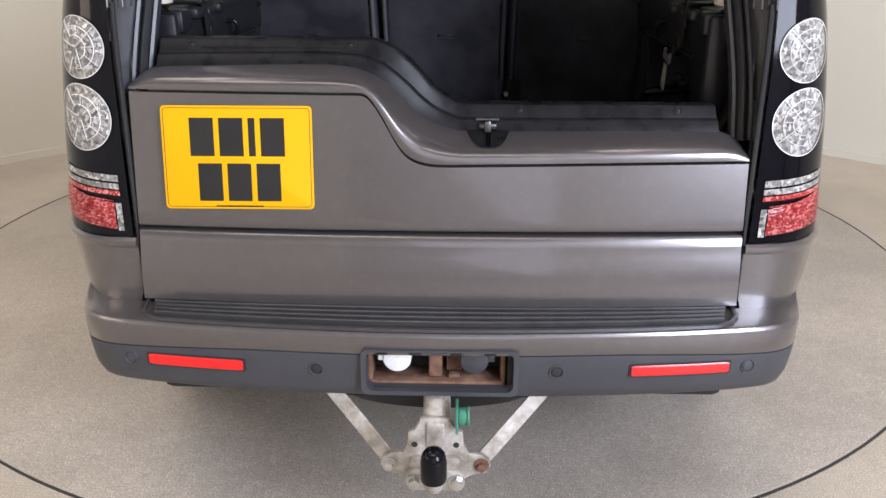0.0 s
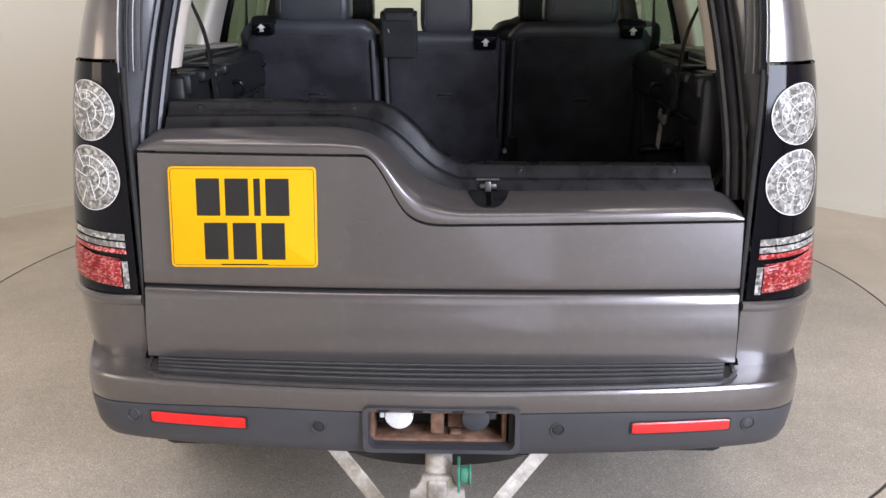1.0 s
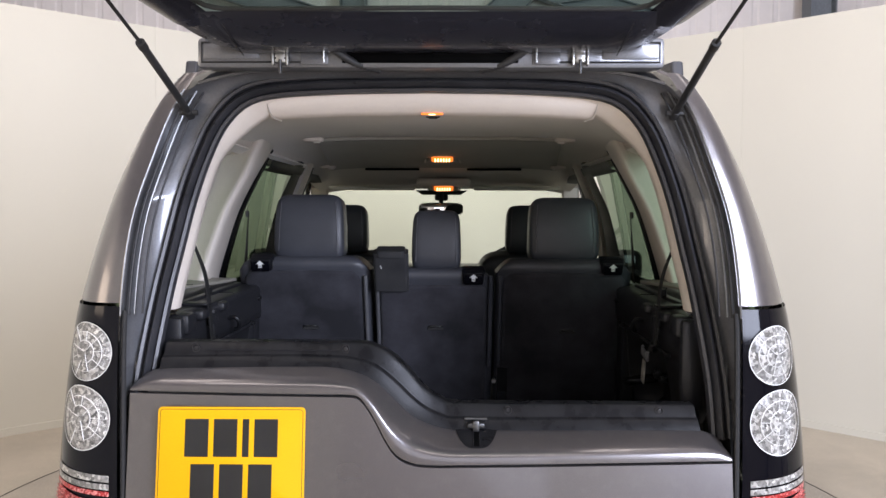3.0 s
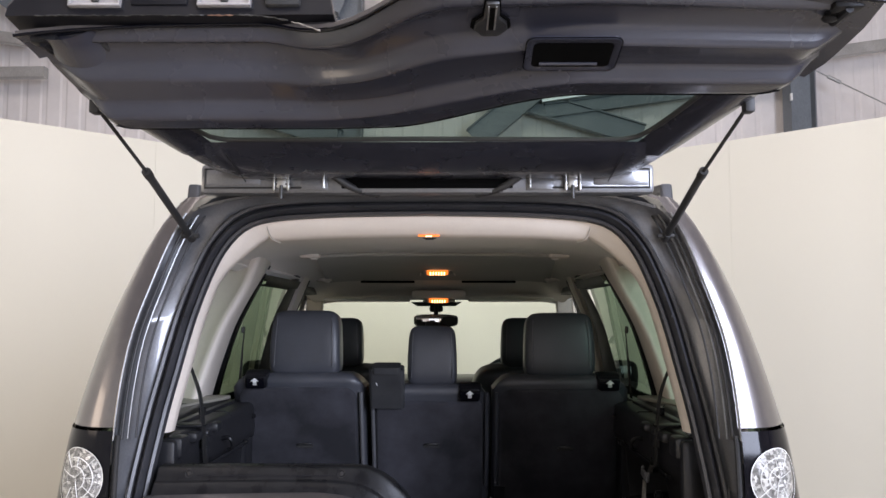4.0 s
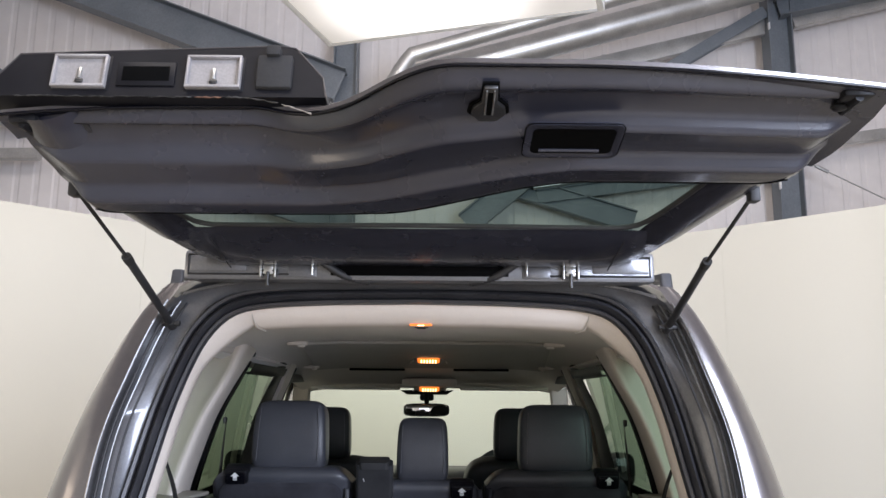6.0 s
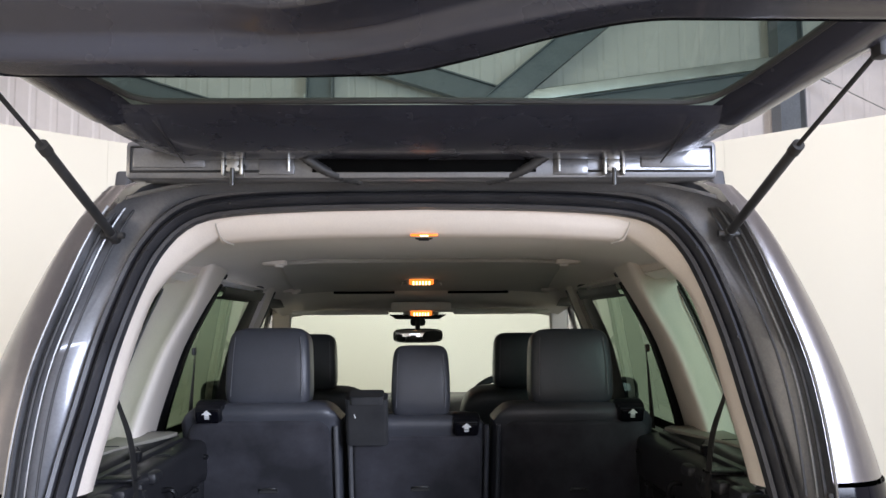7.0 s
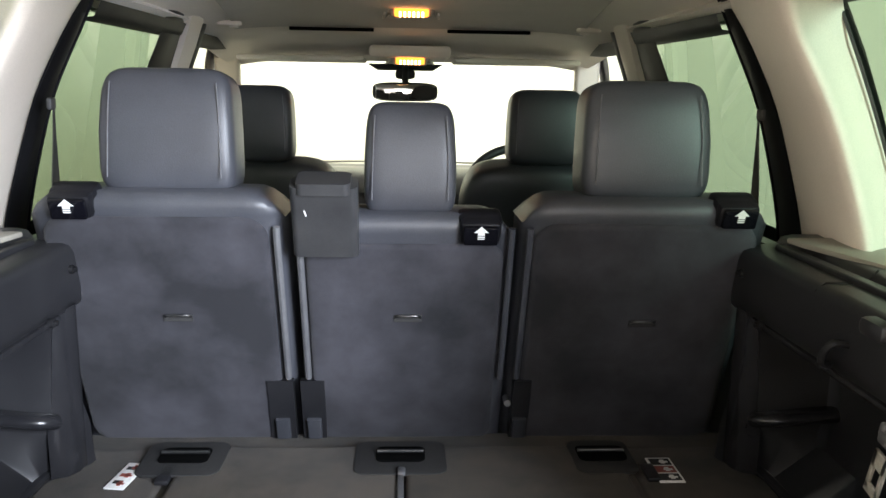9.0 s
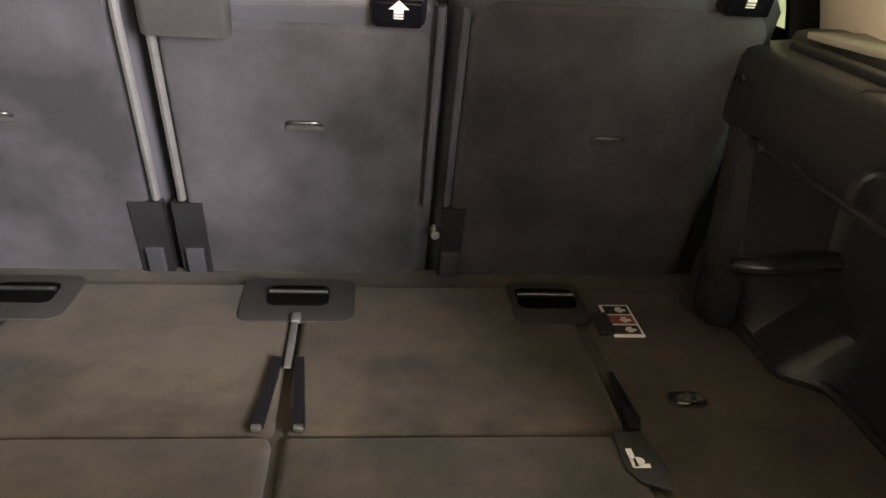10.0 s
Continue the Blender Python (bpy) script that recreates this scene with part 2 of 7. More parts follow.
def lit_diffuser(name):
    """A backlit sheet: bright round its one lamp, fading outwards."""
    m, nt, b = nodes_of(name)
    co, mp, gr = nt.nodes.new("ShaderNodeTexCoord"), nt.nodes.new("ShaderNodeMapping"), nt.nodes.new("ShaderNodeTexGradient")
    gr.gradient_type = "SPHERICAL"
    mp.inputs["Location"].default_value = (-0.96, 0.50, 0)
    mp.inputs["Scale"].default_value = (1.6, 1.6, 1.6)
    nt.links.new(co.outputs["Object"], mp.inputs[0])
    nt.links.new(mp.outputs[0], gr.inputs[0])
    b.inputs["Base Color"].default_value = (0.80, 0.77, 0.72, 1)
    b.inputs["Emission Color"].default_value = (1.0, 0.96, 0.90, 1)
    nt.links.new(span_full(nt, gr.outputs["Fac"], 0.30, 2.6), b.inputs["Emission Strength"])
    return m


PANELWHITE = lit_diffuser("glowing_white_diffuser")


def floor_mat(name, tone):
    """Flecked hard-wearing floor coating with faint traffic stains."""
    m, nt, b = nodes_of(name)
    fleck, mid, stain = noise_node(nt, 210, 4, 0.75), noise_node(nt, 24, 4), noise_node(nt, 1.3, 5)
    base = ramp(nt, stain, [(0.32, tuple(0.80 * c for c in tone)), (0.66, tuple(1.10 * c for c in tone))])
    base = mixed(nt, 1.0, base, ramp(nt, fleck, [(0.36, (0.55,) * 3), (0.46, (0.94,) * 3), (0.58, (1.04,) * 3), (0.66, (1.9,) * 3)]), "MULTIPLY")
    base = mixed(nt, 1.0, base, ramp(nt, mid, [(0.3, (0.93,) * 3), (0.7, (1.06,) * 3)]), "MULTIPLY")
    nt.links.new(base, b.inputs["Base Color"])
    nt.links.new(span(nt, mid, 0.42, 0.6), b.inputs["Roughness"])
    bumped(nt, b, fleck, 0.2, 0.001)
    return m


FLOORGREY = floor_mat("flecked_grey_floor", (0.36, 0.325, 0.275))
FLOORBEIGE = floor_mat("flecked_beige_floor", (0.43, 0.385, 0.315))


# ---- building blocks ----
def part(name, bm, material, parent=None, label="", smooth=True, angle=38):
    """Links a bmesh as one mesh object, under a thing or a part where one is given."""
    bmesh.ops.recalc_face_normals(bm, faces=bm.faces)
    me = bpy.data.meshes.new(name)
    bm.to_mesh(me)
    bm.free()
    if smooth:
        me.polygons.foreach_set("use_smooth", [True] * len(me.polygons))
        me.set_sharp_from_angle(angle=radians(angle))
    me.materials.append(material)
    ob = new(name, me)
    if parent:
        ob.parent = parent
    if label:
        tagged(ob, label=label)
    return ob


def thing(name, label, category, group="", kind="", at=(0, 0, 0)):
    ob = new(name)
    ob.empty_display_size = 0.1
    ob.location = at
    return tagged(ob, label, category, group, kind)


def joined(*some):
    """One bmesh out of several."""
    out = bmesh.new()
    for bm in some:
        me = bpy.data.meshes.new("t")
        bm.to_mesh(me)
        bm.free()
        out.from_mesh(me)
        bpy.data.meshes.remove(me)
    return out


def moved(bm, m):
    bm.transform(m)
    return bm


def rbox(x0, x1, y0, y1, z0, z1, r=0.004, seg=2):
    """A block with rounded edges."""
    bm = bmesh.new()
    bmesh.ops.create_cube(bm, size=1)
    bm.transform(Matrix.Translation(((x0 + x1) / 2, (y0 + y1) / 2, (z0 + z1) / 2)) @ Matrix.Diagonal((x1 - x0, y1 - y0, z1 - z0, 1)))
    if r > 0:
        bmesh.ops.bevel(bm, geom=list(bm.edges), offset=min(r, 0.45 * min(x1 - x0, y1 - y0, z1 - z0)), segments=seg, profile=0.5, affect="EDGES")
    return bm


def rod(a, b, r, r2=None, n=16, bevel=0.0):
    """A round bar from a to b."""
    a, b = Vector(a), Vector(b)
    bm = bmesh.new()
    bmesh.ops.create_cone(bm, cap_ends=True, segments=n, radius1=r, radius2=r if r2 is None else r2, depth=(b - a).length)
    if bevel:
        rim = [e for e in bm.edges if abs(e.verts[0].co.z - e.verts[1].co.z) < 1e-6]
        bmesh.ops.bevel(bm, geom=rim, offset=bevel, segments=2, profile=0.5, affect="EDGES")
    bm.transform(Matrix.Translation((a + b) / 2) @ (b - a).to_track_quat("Z", "Y").to_matrix().to_4x4())
    return bm


def ball(c, rx, ry, rz, n=20):
    bm = bmesh.new()
    bmesh.ops.create_uvsphere(bm, u_segments=n, v_segments=n // 2 + 2, radius=1)
    bm.transform(Matrix.Translation(c) @ Matrix.Diagonal((rx, ry, rz, 1)))
    return bm


def pad(c, sx, sy, sz, e=0.35, e2=0.35, n=28):
    """A plump cushion: a superellipsoid with rounded corners."""
    bm = bmesh.new()
    bmesh.ops.create_uvsphere(bm, u_segments=n * 2, v_segments=n, radius=1)
    sg = lambda v, p: math.copysign(abs(v) ** p, v)  # noqa: E731
    for v in bm.verts:
        z = max(-1.0, min(1.0, v.co.z))
        lat, lon = math.asin(z), math.atan2(v.co.y, v.co.x)
        v.co = Vector((sx * sg(math.cos(lat), e) * sg(math.cos(lon), e2), sy * sg(math.cos(lat), e) * sg(math.sin(lon), e2), sz * sg(math.sin(lat), e))) + Vector(c)
    return bm


def sheet(fn, nu, nv, thick=None, skip=None, wrap=False):
    """A grid of fn(u, v), u and v from 0 to 1. thick: a vector function or a vector that gives the back face."""
    bm = bmesh.new()
    rows = [[bm.verts.new(fn(i / nu, j / nv)) for j in range(nv + 1)] for i in range(nu + 1)]
    for i in range(nu):
        for j in range(nv):
            if not (skip and skip((i + 0.5) / nu, (j + 0.5) / nv)):
                q = (rows[i][j], rows[i + 1][j], rows[i + 1][j + 1], rows[i][j + 1])
                if len({tuple(round(c, 6) for c in v.co) for v in q}) == 4:
                    bm.faces.new(q)
    loose = [v for v in bm.verts if not v.link_faces]
    bmesh.ops.delete(bm, geom=loose, context="VERTS")
    if thick is not None:
        t = Vector(thick)
        faces = list(bm.faces)
        ret = bmesh.ops.extrude_face_region(bm, geom=faces)
        for g in ret["geom"]:
            if isinstance(g, bmesh.types.BMVert):
                g.co += t
    return bm


def loft(curves, closed=False, cap=False):
    """Skin over curves that have the same number of points; closed: each curve is a loop."""
    bm = bmesh.new()
    rows = [[bm.verts.new(p) for p in c] for c in curves]
    n = len(rows[0])
    for a, b in zip(rows, rows[1:]):
        for j in range(n if closed else n - 1):
            bm.faces.new((a[j], a[(j + 1) % n], b[(j + 1) % n], b[j]))
    if cap:
        bm.faces.new(rows[0])
        bm.faces.new(rows[-1][::-1])
    return bm


def smooth_path(pts, n):
    """n + 1 points along a Catmull-Rom curve through pts, evenly in arc length."""
    P = [Vector(p) for p in pts]
    P = [2 * P[0] - P[1]] + P + [2 * P[-1] - P[-2]]
    dense = []
    for k in range(1, len(P) - 2):
        for s in range(20):
            t = s / 20
            a, b, c, d = P[k - 1], P[k], P[k + 1], P[k + 2]
            dense.append(0.5 * (2 * b + (c - a) * t + (2 * a - 5 * b + 4 * c - d) * t * t + (3 * b - a - 3 * c + d) * t**3))
    dense.append(P[-2])
    run = [0.0]
    for a, b in zip(dense, dense[1:]):
        run.append(run[-1] + (b - a).length)
    out, k = [], 0
    for i in range(n + 1):
        want = run[-1] * i / n
        while k < len(run) - 2 and run[k + 1] < want:
            k += 1
        f = (want - run[k]) / max(run[k + 1] - run[k], 1e-9)
        out.append(dense[k].lerp(dense[k + 1], min(max(f, 0), 1)))
    return out


def sweep(path, profile, side=(0, 1, 0), closed_profile=True, cap=True, loop=False):
    """Carries a profile of (a, b) along a path: b along side, a square to both side and the path."""
    side = Vector(side).normalized()
    path = [Vector(p) for p in path]
    curves = []
    n = len(path)
    for i, p in enumerate(path):
        if loop:
            d = path[(i + 1) % n] - path[i - 1]
        else:
            d = path[min(i + 1, n - 1)] - path[max(i - 1, 0)]
        a = d.normalized().cross(side).normalized()
        b = a.cross(d.normalized()).normalized()
        curves.append([p + a * u + b * v for u, v in profile])
    if loop:
        curves.append([v.copy() for v in curves[0]])
    bm = loft(curves, closed=closed_profile, cap=cap and closed_profile and not loop)
    if loop:
        bmesh.ops.remove_doubles(bm, verts=bm.verts, dist=1e-6)
    return bm


def bellows(path, r1, r2, n=10):
    """A ribbed hose: rings of two radii by turns along a path."""
    curves = []
    for i, p in enumerate(path):
        d = (path[min(i + 1, len(path) - 1)] - path[max(i - 1, 0)]).normalized()
        a = d.cross(Vector((0, 1, 0.1))).normalized()
        b = d.cross(a)
        r = r1 if i % 2 else r2
        curves.append([p + a * (r * math.cos(2 * math.pi * k / n)) + b * (r * math.sin(2 * math.pi * k / n)) for k in range(n)])
    return loft(curves, closed=True, cap=True)


def circle(r, n=10):
    return [(r * math.cos(2 * math.pi * k / n), r * math.sin(2 * math.pi * k / n)) for k in range(n)]


def outline(points, y0, y1, bevel=0.0, axis="y"):
    """A plate with the given outline (a, b), from y0 to y1 along an axis: y takes (x, z), z takes (x, y), x takes (y, z)."""
    put = {"y": lambda a, b, c: (a, c, b), "z": lambda a, b, c: (a, b, c), "x": lambda a, b, c: (c, a, b)}[axis]
    bm = bmesh.new()
    f = bm.faces.new([bm.verts.new(put(a, b, y0)) for a, b in points])
    ret = bmesh.ops.extrude_face_region(bm, geom=[f])
    d = Vector(put(0, 0, y1 - y0))
    for g in ret["geom"]:
        if isinstance(g, bmesh.types.BMVert):
            g.co += d
    if bevel:
        bmesh.ops.recalc_face_normals(bm, faces=bm.faces)
        rim = [e for e in bm.edges if len(e.link_faces) == 2 and e.calc_face_angle(0) > 1.0]
        bmesh.ops.bevel(bm, geom=rim, offset=bevel, segments=2, profile=0.5, affect="EDGES")
    return bm


def rounded_rect(w, h, r, n=5, cx=0.0, cy=0.0):
    pts = []
    for sx, sy, a0 in ((1, 1, 0), (-1, 1, 90), (-1, -1, 180), (1, -1, 270)):
        for k in range(n + 1):
            a = radians(a0 + 90 * k / n)
            pts.append((cx + sx * (w / 2 - r) + r * math.cos(a), cy + sy * (h / 2 - r) + r * math.sin(a)))
    return pts


def ring_frame(points_out, points_in, y0, y1):
    """A flat frame between two outlines of equally many points, in (x, z), from y0 to y1."""
    c = [[(a, y0, b) for a, b in points_in], [(a, y0, b) for a, b in points_out], [(a, y1, b) for a, b in points_out], [(a, y1, b) for a, b in points_in]]
    bm = loft(c + [c[0]], closed=True)
    bmesh.ops.remove_doubles(bm, verts=bm.verts, dist=1e-6)
    return bm


def table(rows):
    """A function that runs smoothly through rows of (at, value)."""
    xs, ys = [r[0] for r in rows], [r[1] for r in rows]
    dense = smooth_path([(x, y, 0) for x, y in rows], 40)
    gx, gy = [p.x for p in dense], [p.y for p in dense]
    return lambda x: float(np.interp(x, gx, gy))


def curve(rows, n=240):
    """The same with finer steps, for lines that turn sharply."""
    dense = smooth_path([(x, y, 0) for x, y in rows], n)
    gx, gy = [p.x for p in dense], [p.y for p in dense]
    return lambda x: float(np.interp(x, gx, gy))


def ease(x, a, b):
    t = min(max((x - a) / (b - a), 0.0), 1.0)
    return t * t * (3 - 2 * t)


# ---- the hall ----
def build_floor():
    g = sheet(lambda u, v: (-9 + 18 * u, -8 + 17 * v, 0.0), 12, 12, (0, 0, -0.1))
    tagged(part("floor", g, FLOORBEIGE), "flecked beige-grey coated hall floor", "floor", kind="structure")
    R, cx, cy = 2.177, -0.116, 2.134
    disc = []
    for r, z in ((0.0, 0.006), (1.2, 0.006), (R - 0.008, 0.006), (R - 0.002, 0.004), (R, 0.001)):
        disc.append([(cx + r * math.cos(2 * math.pi * k / 160), cy + r * math.sin(2 * math.pi * k / 160), z) for k in range(160)])
    bm = loft(disc, closed=True)
    bmesh.ops.remove_doubles(bm, verts=bm.verts, dist=1e-5)
    turn = tagged(part("turntable", bm, FLOORGREY), "round flecked grey turntable set flush in the floor", "turntable", kind="structure")
    rim = sweep([(cx + (R + 0.004) * math.cos(2 * math.pi * k / 160), cy + (R + 0.004) * math.sin(2 * math.pi * k / 160), 0.002) for k in range(160)],
                [(-0.003, -0.003), (0.003, -0.003), (0.003, 0.003), (-0.003, 0.003)], side=(0, 0, 1), loop=True)
    part("edge_gap", rim, RUBBER, turn)


def build_cove():
    """The curved studio wall of tall flush panels round the front and the sides of the turntable."""
    half = [(0, 5.35), (1.0, 5.12), (1.9, 4.42), (2.62, 3.74), (2.95, 3.40), (3.45, 2.55), (3.75, 1.4), (3.85, 0.0), (3.85, -1.6), (3.6, -3.2), (2.6, -4.3), (1.0, -4.7)]
    line = smooth_path([(-x, y, 0) for x, y in half[:0:-1]] + [(x, y, 0) for x, y in half], 132)
    wall = thing("wall_cove", "curved cream studio wall of tall flush panels", "wall", kind="structure")
    H = 2.80
    for k in range(22):
        if 17 <= k <= 20:
            continue  # doorway behind, open to daylight
        seg = line[6 * k : 6 * k + 7]
        a, b = seg[0].lerp(seg[1], 0.003), seg[-1].lerp(seg[-2], 0.003)
        pts = [a] + seg[1:-1] + [b]
        curves = []
        for i, p in enumerate(pts):
            d = (pts[min(i + 1, 6)] - pts[max(i - 1, 0)]).normalized()
            n = Vector((-d.y, d.x, 0))
            curves.append([p, p + Vector((0, 0, H)), p + n * 0.05 + Vector((0, 0, H)), p + n * 0.05])
        part("panel", loft(curves, closed=True, cap=True), CREAMWALL, wall, angle=50)
    skirt = []
    for i, p in enumerate(line):
        d = (line[min(i + 1, 132)] - line[max(i - 1, 0)]).normalized()
        n = Vector((-d.y, d.x, 0))
        skirt.append([p - n * 0.012, p - n * 0.012 + Vector((0, 0, 0.05)), p - n * 0.001 + Vector((0, 0, 0.05)), p - n * 0.001])
    tagged(part("baseboard", loft(skirt, closed=True, cap=True), CREAMWALL), "low cream skirting along the curved wall", "baseboard", kind="structure")


def cladding_wall(name, a, b, z0, z1, pitch=0.2):
    """Profiled metal cladding: trapezoid ribs that run upright."""
    a, b = Vector(a), Vector(b)
    d = (b - a).normalized()
    n = Vector((-d.y, d.x, 0))
    L = (b - a).length
    pts, s = [], 0.0
    while s < L:
        for ds, o in ((0.0, 0.0), (0.12, 0.0), (0.14, 0.008), (0.18, 0.008)):
            pts.append(a + d * min(s + ds * pitch / 0.2, L) + n * o)
        s += pitch
    pts.append(b)
    bm = loft([[p + Vector((0, 0, z0)) for p in pts], [p + Vector((0, 0, z1)) for p in pts], [p + n * 0.04 + Vector((0, 0, z1)) for p in pts], [p + n * 0.04 + Vector((0, 0, z0)) for p in pts]])
    return tagged(part(name, bm, CLADDING, angle=20), "white profiled metal cladding of the hall", "wall", kind="structure")


def i_beam(a, b, w, h, up):
    """An I-section from a to b, h deep along up."""
    a, b, up = Vector(a), Vector(b), Vector(up).normalized()
    t = 0.012
    prof = [(-w / 2, -h / 2), (w / 2, -h / 2), (w / 2, -h / 2 + t), (t / 2, -h / 2 + t), (t / 2, h / 2 - t), (w / 2, h / 2 - t), (w / 2, h / 2), (-w / 2, h / 2), (-w / 2, h / 2 - t), (-t / 2, h / 2 - t), (-t / 2, -h / 2 + t), (-w / 2, -h / 2 + t)]
    return sweep([a, b], prof, side=up)


def build_hall():
    X0, X1, Y0, Y1 = -7.0, 7.0, -6.5, 6.3
    cladding_wall("wall_north", (X0, Y1, 0), (X1, Y1, 0), 0.0, 6.9)
    cladding_wall("wall_south", (X1, Y0, 0), (X0, Y0, 0), 0.0, 6.9)
    cladding_wall("wall_east", (X1, Y1, 0), (X1, Y0, 0), 0.0, 6.4)
    cladding_wall("wall_west", (X0, Y0, 0), (X0, Y1, 0), 0.0, 6.4)
    roof = []
    for k in range(281):
        x = X0 + 14 * k / 280
        z = 6.9 - 0.17 * abs(x) + (0.03 if k % 4 in (1, 2) else 0.0)
        roof.append([(x, Y0 - 0.1, z), (x, Y1 + 0.1, z), (x, Y1 + 0.1, z + 0.05), (x, Y0 - 0.1, z + 0.05)])
    tagged(part("ceiling", loft(roof, closed=True, cap=True), CLADDING, angle=20), "ribbed white metal roof sheeting of the hall", "ceiling", kind="structure")

    def column(x, y):
        c = thing("steel_column", "grey painted steel column of the hall frame", "column", "hall columns", at=(x, y, 0))
        part("column_shaft", i_beam((0, 0, 0), (0, 0, 6.3 - 0.1 * abs(x)), 0.20, 0.24, (1, 0, 0)), STRUCT, c, smooth=False)
        part("base_plate", rbox(-0.17, 0.17, -0.16, 0.16, 0, 0.02, 0.003), STRUCT, c)
        for z in (3.55, 4.4, 5.2):
            part("fixing_clip", rbox(-0.135, -0.12, -0.135, -0.1, z, z + 0.07, 0.003), WHITEPL, c)
        return c

    column(3.45, 6.02)
    column(-0.91, 6.05)
    column(-4.9, 6.05)
    for y in (-6.2, -2.0, 2.2):
        column(6.75, y)
        column(-6.75, y)

    def brace(name, label, a, b, w, h, up=(0, 1, 0)):
        return tagged(part(name, i_beam(a, b, w, h, up), STRUCT, smooth=False), label, "brace")

    brace("diagonal_brace", "grey steel diagonal brace between the columns", (1.75, 6.0, 4.45), (3.32, 6.0, 5.42), 0.12, 0.10)
    brace("diagonal_brace", "grey steel diagonal brace between the columns", (-5.2, 6.0, 5.25), (-3.6, 6.0, 4.12), 0.16, 0.10)
    brace("diagonal_brace", "grey steel diagonal brace between the columns", (1.72, 6.0, 4.40), (0.30, 6.0, 3.20), 0.10, 0.24, (0.64, 0, -0.76))
    brace("diagonal_brace", "grey steel diagonal brace between the columns", (-0.75, 6.11, 4.08), (1.95, 6.11, 3.26), 0.10, 0.22, (0.3, 0, 0.95))
    brace("diagonal_brace", "grey steel diagonal brace between the columns", (-2.9, 6.0, 3.80), (-1.0, 6.0, 3.20), 0.10, 0.20, (0.3, 0, 0.95))
    brace("side_rail", "dark steel sheeting rail on the hall wall", (1.0, 6.1, 3.50), (3.4, 6.1, 3.84), 0.08, 0.14, (0, 0, 1))
    brace("rafter_beam", "grey steel roof beam", (-4.6, 5.9, 5.95), (-0.95, 5.9, 4.55), 0.2, 0.34, (0.36, 0, 0.93))
    brace("rafter_beam", "grey steel roof beam", (3.45, 5.95, 5.45), (6.6, 5.95, 6.15), 0.16, 0.2, (0, 0, 1))
    for a, b in (((-0.2, 6.06, 4.40), (3.36, 6.06, 5.30)), ((3.62, 6.06, 5.36), (6.6, 6.06, 6.12))):
        tagged(part("purlin_rail", sweep([a, b], rounded_rect(0.09, 0.17, 0.012), side=(0, 0, 1)), DUCT), "light galvanised purlin under the hall roof", "rail")
    for a, b, lab in (((3.55, 6.05, 4.03), (6.8, 6.05, 4.5), "light galvanised wall rail"), ((0.95, 6.05, 3.62), (3.4, 6.05, 3.965), "light galvanised wall rail"), ((-6.8, 6.05, 4.6), (-4.1, 6.05, 4.2), "light galvanised wall rail"), ((-6.8, 6.05, 3.86), (-3.9, 6.05, 3.88), "light galvanised wall rail")):
        tagged(part("wall_rail", sweep([a, b], rounded_rect(0.09, 0.11, 0.01), side=(0, 0, 1)), DUCT), lab, "rail")

    duct = thing("ventilation_duct", "round galvanised spiral ventilation duct under the roof", "duct")
    line = [(-0.27, 5.62, 4.51), (0.08, 5.62, 4.61), (1.45, 5.62, 5.00), (3.13, 5.62, 5.49), (6.5, 5.62, 6.48)]
    path = smooth_path(line, 60)
    part("duct_tube", sweep(path, circle(0.13, 20), side=(0, 1, 0.1)), DUCT, duct)
    for k in range(4, 60, 3):
        part("duct_seam", sweep([path[k], path[k] + (path[k + 1] - path[k]).normalized() * 0.012], circle(0.134, 20), side=(0, 1, 0.1)), DUCT, duct)
    pipe = thing("branch_pipe", "slimmer galvanised branch pipe with an elbow under the roof", "pipe")
    run = smooth_path([(-0.62, 5.3, 3.98), (-0.44, 5.3, 4.27), (-0.28, 5.3, 4.54), (-0.20, 5.3, 4.625), (-0.07, 5.3, 4.67), (1.46, 5.3, 5.14), (2.75, 5.3, 5.54), (5.6, 5.3, 6.42)], 60)
    part("pipe_tube", sweep(run, circle(0.072, 18), side=(0, 1, 0.1)), DUCT, pipe)
    for k in range(3, 58, 5):
        part("pipe_collar", sweep([run[k], run[k] + (run[k + 1] - run[k]).normalized() * 0.014], circle(0.076, 18), side=(0, 1, 0.1)), DUCT, pipe)
    tagged(part("hanger_rod", joined(rod((1.7, 6.06, 4.3), (1.7, 6.06, 4.95), 0.022), rbox(1.66, 1.74, 6.02, 6.10, 4.93, 4.97)), DUCT), "galvanised hanger rod below the roof steel", "rod")
    tagged(part("steel_cable", joined(rod((3.58, 5.95, 3.86), (5.6, 5.95, 2.85), 0.006, n=6), rod((3.7, 5.95, 3.80), (3.82, 5.95, 3.74), 0.018, n=8)), STEEL), "thin tensioned steel cable with a turnbuckle", "cable")


